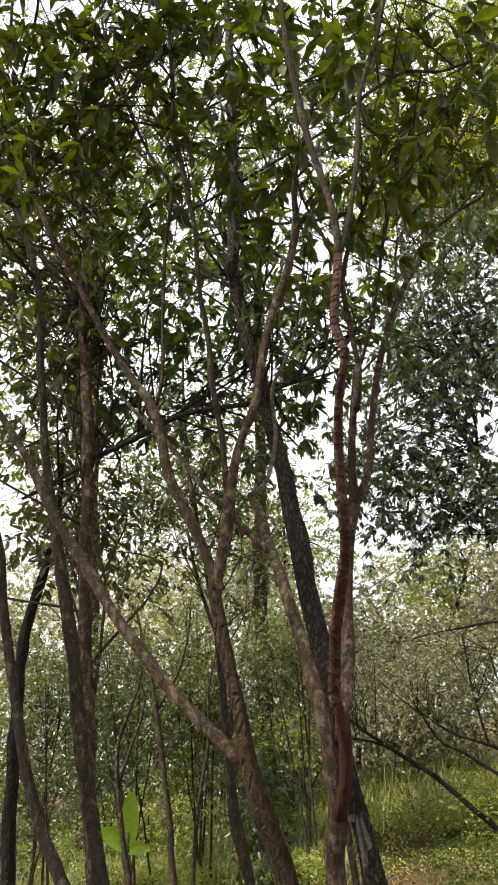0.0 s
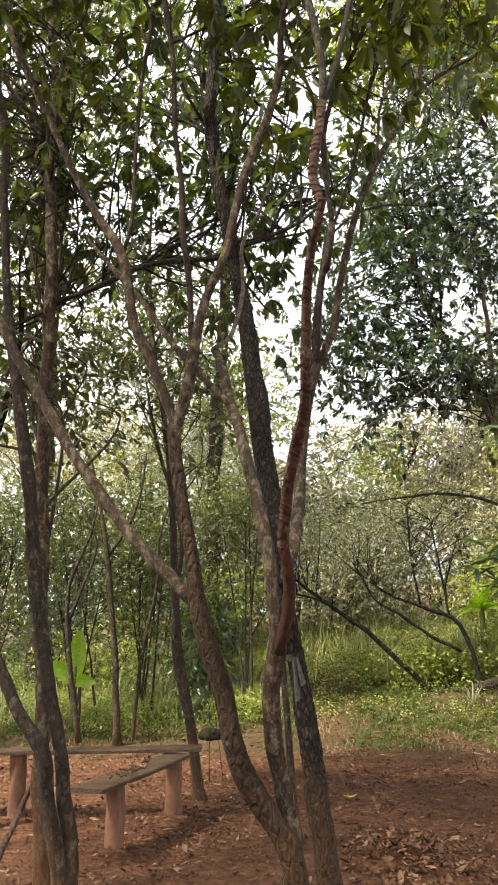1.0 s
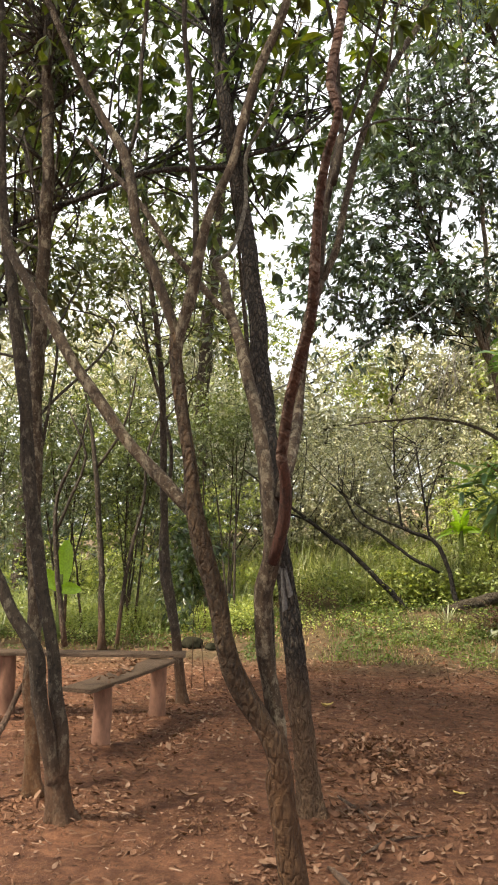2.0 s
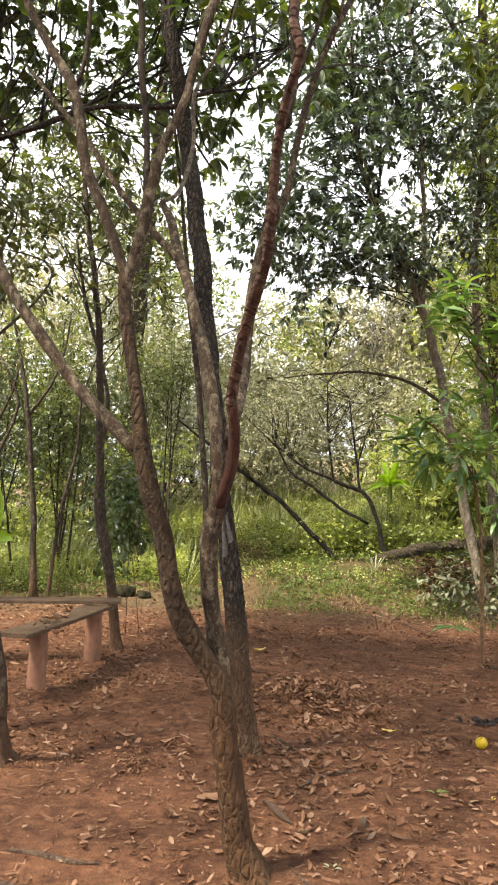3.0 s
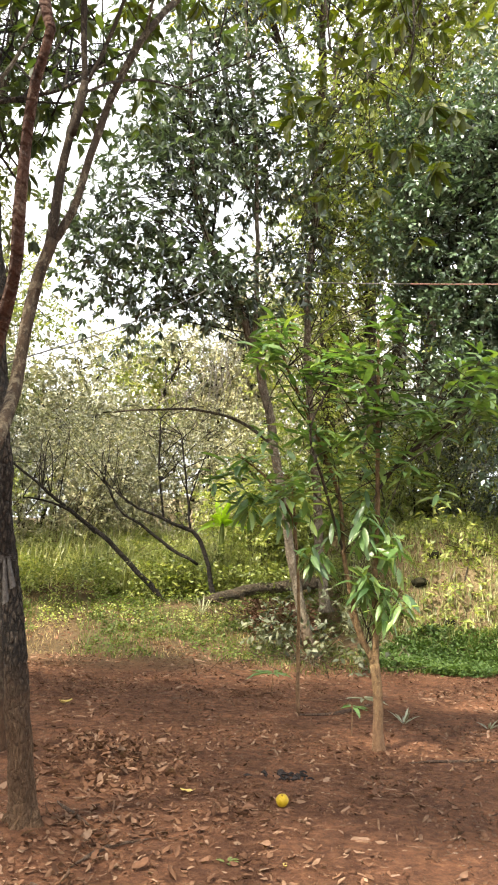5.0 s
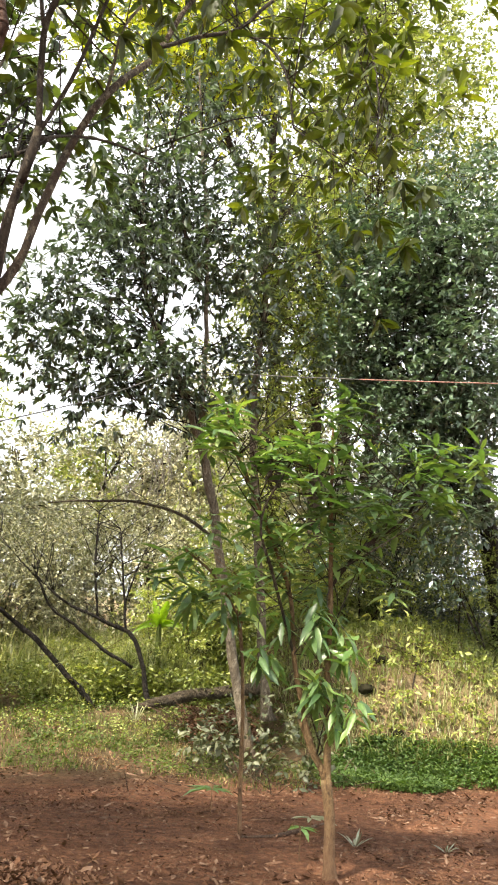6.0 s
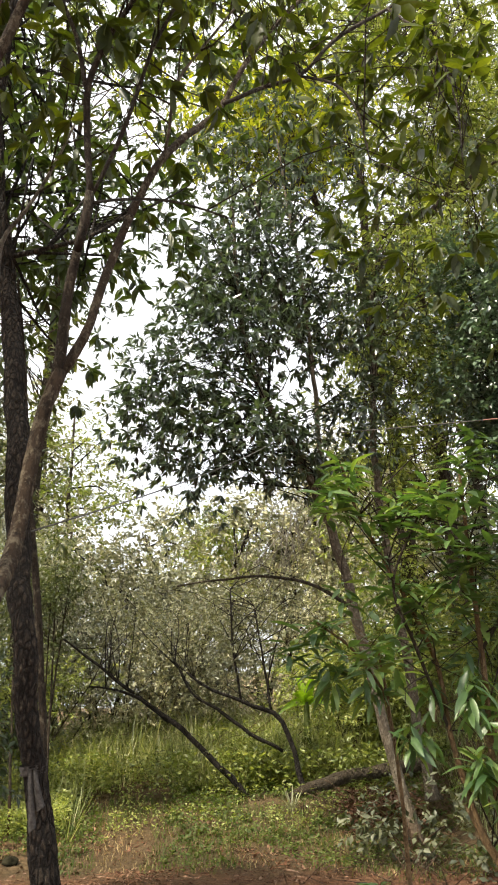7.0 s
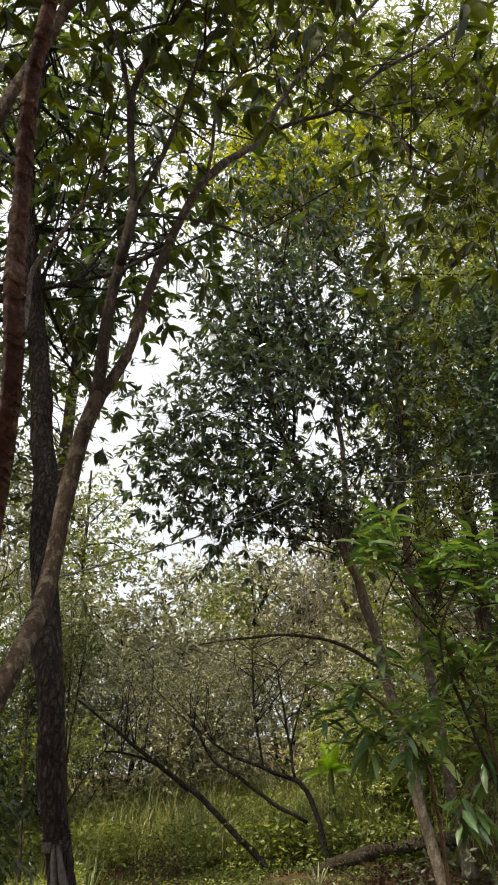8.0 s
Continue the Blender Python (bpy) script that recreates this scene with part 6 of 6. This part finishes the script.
brush("brushwood", "dead stalks standing among tall grass", 120, 1.4, 13.2, 0.9, 0.4, 0.6, STICK)


def litter_leaf(seed, n=5):
    """A curled dry leaf, 1 m long, lying on its rim."""
    r = np.random.default_rng(seed)
    verts, faces = [], []
    curl, cup = r.uniform(0.1, 0.9), r.uniform(0.1, 0.8)
    for i in range(n + 1):
        u = i / n
        w = 0.24 * math.sin(math.pi * min(1, u * 0.94 + 0.03)) ** 0.8
        z = curl * (u - 0.5) ** 2 * 1.2
        for v in (-1, 0, 1):
            verts.append((u - 0.5, v * w * (1 + 0.22 * r.normal()) + 0.03 * r.normal(), z + cup * w * (v * v) + 0.04 * r.normal()))
    for i in range(n):
        for k in range(2):
            faces.append((i * 3 + k, i * 3 + k + 1, i * 3 + k + 4, i * 3 + k + 3))
    return np.array(verts), np.array(faces)


LEAF_SHAPES = [litter_leaf(k) for k in range(8)]
FAR_SHAPES = [litter_leaf(k, 2) for k in range(8)]
MID_SHAPES = [litter_leaf(k, 3) for k in range(8)]


def litter_at(n):
    """Places of fallen leaves: thick under the bench and beside the dark tree, thin on the trodden middle."""
    out = []
    while len(out) < n:
        x, y = rng.uniform(-3.8, 5.6), 0.2 + 10.9 * rng.random()
        d = 0.16 + 0.75 * max(0.0, min(1.0, 0.45 + 1.5 * noise.noise(Vector((x * 1.1, y * 1.1, 8.0))) + 0.7 * noise.noise(Vector((x * 3.7, y * 3.7, 2.0)))))
        d += 0.6 * math.exp(-((x - 1.0) ** 2 + (y - 4.4) ** 2) / 0.5) + (0.25 if x < -0.3 and y > 4 else 0)
        if rng.random() < d:
            out.append((x, y))
    return out


def litter_stuff(n):
    vs, qs, o = [], [], 0
    for x, y in litter_at(n):
        v, f = (MID_SHAPES if y < 4.2 else FAR_SHAPES)[rng.integers(8)]
        m = Euler((rng.normal() * 0.4 + (math.pi if rng.random() < 0.4 else 0), rng.normal() * 0.35, rng.uniform(0, 6.28))).to_matrix()
        s = min(0.07, rng.lognormal(-3.75, 0.48))
        p = (v * (s, s * rng.uniform(0.7, 1.2), s)) @ np.array(m).T
        p += (x, y, gz(x, y) + 0.004 - p[:, 2].min() * 0.75)
        vs.append(p)
        qs.append(f + o)
        o += len(v)
    return tagged(new("leaf_litter", fast_mesh("leaf_litter", np.vstack(vs), np.vstack(qs), np.zeros((0, 3), int), LITTER)), "dry brown fallen leaves strewn over red earth", "leaves", kind="stuff")


LEAVES = litter_stuff(46000)


def crumbs(n):
    """Bark chips, clods and twig bits on the soil."""
    vs, fs = [], []
    for i in range(n):
        x, y = rng.uniform(-3.4, 5.2), 0.4 + 9.0 * rng.random() ** 1.1
        s = min(0.014, rng.lognormal(-5.55, 0.5))
        long = rng.uniform(2.0, 8.0) if rng.random() < 0.4 else rng.uniform(0.8, 1.6)
        a = rng.uniform(0, 6.28)
        c, d = math.cos(a), math.sin(a)
        z = gz(x, y)
        p = np.array([(-1, -0.4, 0), (1, -0.5, 0), (1.05, 0.5, 0), (-0.95, 0.4, 0), (-0.7, -0.2, 0.8), (0.7, -0.3, 0.9), (0.75, 0.3, 0.7), (-0.7, 0.3, 0.85)]) * (s * long, s, s) * rng.uniform(0.8, 1.2, (8, 3))
        q = np.stack([p[:, 0] * c - p[:, 1] * d + x, p[:, 0] * d + p[:, 1] * c + y, p[:, 2] + z - 0.002], 1)
        k = i * 8
        vs.append(q)
        fs += [(k, k + 1, k + 5, k + 4), (k + 1, k + 2, k + 6, k + 5), (k + 2, k + 3, k + 7, k + 6), (k + 3, k, k + 4, k + 7), (k + 4, k + 5, k + 6, k + 7)]
    return tagged(new("soil_crumbs", fast_mesh("soil_crumbs", np.vstack(vs), np.array(fs), np.zeros((0, 3), int), LITTER)), "twig bits and clods scattered on the soil", "debris", kind="stuff")


crumbs(32000)


def leaf_heap(n, x0, y0, sx, sy, tall, name, label):
    """Dry leaves raked loosely together."""
    vs, qs, o = [], [], 0
    for _ in range(n):
        x, y = x0 + rng.normal() * sx, y0 + rng.normal() * sy
        v, f = LEAF_SHAPES[rng.integers(8)]
        m = Euler((rng.normal() * 0.45, rng.normal() * 0.45, rng.uniform(0, 6.28))).to_matrix()
        p = (v * min(0.08, rng.lognormal(-3.25, 0.4))) @ np.array(m).T
        p += (x, y, gz(x, y) + 0.01 + tall * rng.random() * math.exp(-((x - x0) / sx) ** 2 / 2 - ((y - y0) / sy) ** 2 / 2) - p[:, 2].min() * 0.5)
        vs.append(p)
        qs.append(f + o)
        o += len(v)
    return tagged(new(name, fast_mesh(name, np.vstack(vs), np.vstack(qs), np.zeros((0, 3), int), LITTER)), label, "leaves", kind="stuff")


leaf_heap(620, 0.88, 5.35, 0.22, 0.32, 0.1, "leaf_heap", "heap of dry brown leaves beside the dark tree")
leaf_heap(120, 0.75, 3.95, 0.2, 0.22, 0.02, "leaf_heap", "loose dry leaves between the trunks")
leaf_heap(60, -0.83, 5.62, 0.04, 0.32, 0.0, "bench_leaves", "dry leaves lying on the bench plank").location.z = 0.43

# ---- things in the clearing ----
fruit = thing("citrus_fruit", (1.76, 4.46, gz(1.76, 4.46)), "ripe yellow citrus fruit lying on the earth", "fruit")
bm = bmesh.new()
bmesh.ops.create_icosphere(bm, subdivisions=4, radius=0.033)
for v in bm.verts:
    v.co *= 1 + 0.03 * noise.noise(v.co * 60) - 0.12 * max(0, v.co.normalized().z - 0.93)
    v.co += Vector((1.76, 4.46, gz(1.76, 4.46) + 0.031))
me = bpy.data.meshes.new("rind")
bm.to_mesh(me)
bm.free()
me.materials.append(FRUIT)
me.polygons.foreach_set("use_smooth", np.ones(len(me.polygons), bool))
rind = part("rind", me, fruit)
v, f = tube([(1.755, 4.445, gz(1.76, 4.46) + 0.058, 0.003), (1.752, 4.44, gz(1.76, 4.46) + 0.066, 0.002)], 6, 0.004, 0.0)
part("stalk", mesh_of("stalk", v, f, BARK_STEM, True), rind)


def lone_leaf(x, y, size, mat, label, shape=2, turn=0.0):
    vv, ff = LEAF_SHAPES[shape]
    p = vv * size @ np.array(Euler((0.1, 0.05, turn)).to_matrix()).T
    p += (x, y, gz(x, y) + 0.008 - p[:, 2].min())
    ob = new("fallen_leaf", mesh_of("fallen_leaf", p, [tuple(int(i) for i in q) for q in ff], mat, True))
    return tagged(ob, label, "leaf", "single fallen leaves")


lone_leaf(1.294, 4.69, 0.085, YELLOW, "yellow fallen leaf on red earth", 2, 2.7)
lone_leaf(0.60, 6.90, 0.11, YELLOW, "yellow-green fallen leaf near the grass", 4, 0.4)
lone_leaf(1.58, 3.65, 0.045, YELLOW, "small yellow fallen leaf", 1, 1.2)
lone_leaf(0.313, 3.603, 0.12, LITTER, "large pale dry leaf beside the trunk", 3, 0.3)
lone_leaf(-0.17, 4.413, 0.11, LITTER, "large pale dry leaf on trodden earth", 5, -0.2)
lone_leaf(1.55, 3.9, 0.09, LITTER, "pale curled dry leaf", 6, 1.0)


def stick(nodes, mat, label, name="stick"):
    ob = thing(name, nodes[0][:3], label, "stick", "sticks")
    stem("stick", nodes, mat, ob, "", 8, 0.02, 0.15, 1.0)
    return ob


def lay(points, r, lift=0.6):
    n = len(points) - 1
    return [(x, y, gz(x, y) + r * lift, r * s * (0.35 if k in (0, n) else 1.0)) for k, (x, y, s) in enumerate(points)]


stick(lay([(0.95, 3.33, 0.9), (0.955, 3.385, 1.0), (0.96, 3.43, 0.9)], 0.018), STICK, "short thick piece of wood on the earth")
stick(lay([(0.62, 2.95, 1.0), (0.68, 2.8, 0.9), (0.71, 2.66, 0.8), (0.77, 2.52, 0.7), (0.83, 2.42, 0.5)], 0.007), STICK, "pale root running out from the trunk", "root")
stick(lay([(2.39, 6.55, 0.8), (2.7, 6.62, 1.0), (3.0, 6.85, 1.0), (3.3, 7.1, 0.7)], 0.016), STICK, "long thin stick lying past the sapling")
stick(lay([(2.75, 5.2, 0.8), (3.1, 5.25, 1.0), (3.5, 5.22, 0.7)], 0.012), STICK, "dark stick on the earth")
stick(lay([(0.62, 4.55, 1.0), (0.7, 4.35, 1.0), (0.78, 4.2, 0.6)], 0.013), STICK, "broken pale stick by the dark tree")
stick(lay([(0.7, 3.75, 0.8), (0.85, 3.95, 1.0), (1.05, 4.05, 0.6)], 0.012), STICK, "broken pale stick in dry leaves")
stick(lay([(0.55, 3.6, 1.0), (0.62, 3.45, 1.2), (0.66, 3.35, 0.6)], 0.014), STICK, "stub of pale branch beside the trunk")
stick(lay([(-0.55, 2.6, 0.8), (-0.4, 2.75, 1.0), (-0.25, 2.72, 0.7)], 0.012), STICK, "dry stick on the earth")
stick([(-1.18, 4.1, gz(-1.18, 4.1), 0.022), (-1.22, 4.25, 0.2, 0.02), (-1.16, 4.4, 0.42, 0.017), (-1.1, 4.45, 0.56, 0.014)], STICK, "crooked pale branch propped by the bench")

stick(lay([(-0.42, 3.02, 0.7), (-0.3, 3.0, 1.0), (-0.17, 2.95, 1.0), (-0.06, 2.93, 0.6)], 0.014), STICK, "pale weathered stick lying in dry leaves")

# burnt patch
ash = thing("burnt_debris", (1.88, 4.95, gz(1.88, 4.95)), "dark burnt scraps on the earth", "debris")
for k in range(26):
    x, y, a, l = 1.9 + rng.normal() * 0.1, 4.97 + rng.normal() * 0.04, rng.uniform(0, 6.28), rng.uniform(0.012, 0.04)
    c, d = math.cos(a) * l, math.sin(a) * l
    v, f = tube([(x - c, y - d, gz(x, y) + 0.003, 0.004), (x, y, gz(x, y) + 0.012, rng.uniform(0.005, 0.013)), (x + c, y + d, gz(x, y) + 0.004, 0.004)], 6, 0.015, 0.5)
    part("scrap", mesh_of("scrap", v, f, ASH, False), ash)


def stone(x, y, r, label):
    bm = bmesh.new()
    bmesh.ops.create_icosphere(bm, subdivisions=3, radius=r)
    for v in bm.verts:
        v.co *= 1 + 0.3 * noise.noise(v.co / r * 1.1 + Vector((x, y, 0)))
        v.co.z *= 0.62
        v.co += Vector((x, y, gz(x, y) + r * 0.32))
    me = bpy.data.meshes.new("stone")
    bm.to_mesh(me)
    bm.free()
    me.materials.append(STONE)
    return tagged(new("stone", me), label, "stone", "stones")


stone(-0.95, 9.9, 0.13, "mossy boulder behind the bench")
stone(-0.7, 9.8, 0.08, "small mossy boulder behind the bench")
stone(4.75, 9.9, 0.1, "dark rock set in the clay bank")
stone(5.0, 10.05, 0.09, "dark rock in the upper bank")
stone(4.95, 9.45, 0.07, "dark stone low in the bank")

# rag tied round the dark tree
rag = thing("rag", (0.34, 4.13, 1.22), "grey rag knotted round the dark trunk", "rag")
v, f = [], []
for i in range(8):
    z = 1.215 + i * 0.005
    cx, cy = 0.325 - (z - 1.18) * 0.1, 4.125 - (z - 1.2) * 0.3
    for k in range(24):
        a = 2 * math.pi * k / 24
        r = 0.047 + 0.004 * noise.noise(Vector((a * 2, i * 0.7, 0))) + 0.003 * (i % 2)
        v.append((cx + r * math.cos(a), cy + r * math.sin(a), z + 0.006 * math.sin(a + 1)))
for i in range(7):
    for k in range(24):
        f.append((i * 24 + k, i * 24 + (k + 1) % 24, (i + 1) * 24 + (k + 1) % 24, (i + 1) * 24 + k))
part("band", mesh_of("band", v, f, CLOTH, True), rag)
for x0, x1, low in ((0.315, 0.335, 1.03), (0.33, 0.362, 1.1)):
    v, f = [], []
    for i in range(10):
        u = i / 9
        cx, cy, z = x0 + (x1 - x0) * u, 4.065 - 0.012 * math.sin(3 * u), 1.235 - (1.235 - low) * u
        w = 0.008 + 0.006 * u
        for dx, dy in ((-w, 0.003), (0, -0.006), (w, 0.002), (0, 0.004)):
            v.append((cx + dx, cy + dy, z + 0.01 * dx / w * u))
    for i in range(9):
        for k in range(4):
            f.append((i * 4 + k, i * 4 + (k + 1) % 4, (i + 1) * 4 + (k + 1) % 4, (i + 1) * 4 + k))
    f += [(0, 1, 2, 3), (39, 38, 37, 36)]
    part("tail", mesh_of("tail", v, f, CLOTH, True), rag)

# clothes line between the trees
line = thing("clothes_line", (2.2, 9.3, 4.1), "thin cord strung between the trees", "cord")
A, Bp, Cp = Vector((0.19, 4.15, 2.12)), Vector((2.05, 9.36, 4.27)), Vector((5.16, 6.83, 3.82))
stem("cord", [(*A.lerp(Bp, u).xy, A.lerp(Bp, u).z - 0.06 * math.sin(math.pi * u), 0.004) for u in np.linspace(0, 1, 9)], WIRE, line, "", 6, 0.3, 0.0)
stem("cord", [(*Bp.lerp(Cp, u).xy, Bp.lerp(Cp, u).z - 0.02 * math.sin(math.pi * u), 0.005) for u in np.linspace(0, 0.55, 5)], WIRE, line, "", 6, 0.3, 0.0)
stem("cord", [(*Bp.lerp(Cp, u).xy, Bp.lerp(Cp, u).z - 0.02 * math.sin(math.pi * u), 0.0055) for u in np.linspace(0.55, 1, 5)], WIRE_RED, line, "red stretch of cord", 6, 0.3, 0.0)


# ---- small plants ----
def rosette(name, label, x, y, count, leaf, slim, mat, rise, category="plant", lift=0.0):
    root = thing(name, (x, y, gz(x, y)), label, category, "small plants")
    a = np.arange(count) * 2.4
    way = np.stack([np.cos(a), np.sin(a), rise * rng.uniform(0.6, 1.4, count)], 1)
    base = np.tile((x, y, gz(x, y) + lift), (count, 1)) + way * 0.01
    length = leaf * rng.uniform(0.7, 1.15, count)
    for k in range(count):
        vs, q, t = leaf_arrays(base[k:k + 1], way[k:k + 1], np.array([(0, 0, 1.0)]), length[k:k + 1], length[k:k + 1] * slim, True)
        part("leaf", fast_mesh("leaf", vs, q, t, mat), root)
    if lift:
        stem("stalk", [(x, y, gz(x, y) - 0.02, 0.006), (x, y, gz(x, y) + lift, 0.004)], BARK_STEM, root, "", 6, 0.05, 0.1)
    return root


rosette("grass_tuft", "pale tuft of stiff grass below the leaning branches", 2.25, 11.2, 14, 0.26, 0.07, LEAF_PALE, 2.4, "grass")
rosette("spiky_plant", "small grey-green spiky rosette plant", 3.13, 6.25, 12, 0.13, 0.13, LEAF_GREY, 0.9)
rosette("spiky_plant", "small dull spiky rosette plant by the path", 3.75, 6.1, 9, 0.1, 0.13, LEAF_GREY, 0.8)
rosette("seedling", "young seedling with drooping leaves on a brown stalk", 2.34, 7.3, 11, 0.22, 0.22, LEAF_MANGO, 0.05, "plant", 0.2)
rosette("seedling", "small leafy mango seedling beneath its parent", 2.62, 5.95, 7, 0.12, 0.28, LEAF_MANGO, -0.1, "plant", 0.2)
rosette("seedling", "low seedling with dull leaves", 2.98, 6.75, 9, 0.18, 0.26, LEAF_GREY, 0.05, "plant", 0.1)
rosette("sprout", "tiny pale green sprout at the trunk's foot", 0.63, 2.74, 5, 0.026, 0.6, LEAF_PALE, 0.5)
rosette("sprout", "small green sprout on the earth", 0.78, 2.95, 6, 0.03, 0.4, LEAF_GREY, 0.4)
rosette("sprout", "small green sprout among dry leaves", 1.35, 3.75, 6, 0.045, 0.4, LEAF_MID, 0.3)


def broad_leaf(a, way, length, width, droop, mat, name, parent):
    """One big paddle leaf with a folded midrib."""
    a, d = np.array(a), unit(np.array(way, float))
    side = unit(np.cross(d, (0.2, -1.0, 0.3)))
    nrm = np.cross(side, d)
    verts, faces, n = [], [], 12
    for i in range(n + 1):
        u = i / n
        w = width * (math.sin(math.pi * (0.04 + 0.93 * u)) ** 0.6) / 2
        c = a + d * length * u - np.array((0, 0, 1.0)) * droop * u * u
        for k in (-1, -0.5, 0, 0.5, 1):
            verts.append(c + side * w * k + nrm * (abs(k) * w * 0.35 + 0.01 * noise.noise(Vector((i * 0.9, k * 3, length)))))
    for i in range(n):
        for k in range(4):
            faces.append((i * 5 + k, i * 5 + k + 1, i * 5 + k + 6, i * 5 + k + 5))
    return part(name, mesh_of(name, verts, faces, mat, True), parent)


def banana(at, leaves, label):
    root = thing("banana_plant", at, label, "plant", "banana plants")
    x, y, z = at
    stem("stalk", [(x, y, z - 0.05, 0.05), (x, y, z + 0.35, 0.04), (x, y, z + 0.7, 0.025)], WEED, root, "", 8, 0.1, 0.05)
    for dx, dy, dz, l, w, dr in leaves:
        broad_leaf((x, y, z + 0.5), (dx, dy, dz), l, w, dr, LEAF_BANANA, "leaf", root)
    return root


banana((-2.61, 10.0, gz(-2.61, 10.0) + 0.12), [(0.1, 0, 1, 0.62, 0.22, 0.0), (-0.6, -0.2, 0.8, 0.45, 0.2, 0.1), (0.7, -0.3, 0.3, 0.35, 0.16, 0.1)], "bright green young banana plant")
banana((2.75, 13.0, gz(2.75, 13.0) + 0.45), [(0.15, -0.3, 1, 0.5, 0.13, 0.1), (-0.5, -0.5, 0.9, 0.5, 0.13, 0.25), (0.9, -0.4, 0.6, 0.5, 0.12, 0.3), (-1.0, -0.2, 0.45, 0.45, 0.12, 0.3), (0.5, -0.6, 0.8, 0.45, 0.12, 0.3), (-0.2, 0.3, 1.0, 0.5, 0.12, 0.1)], "bright green banana plant in the thicket")
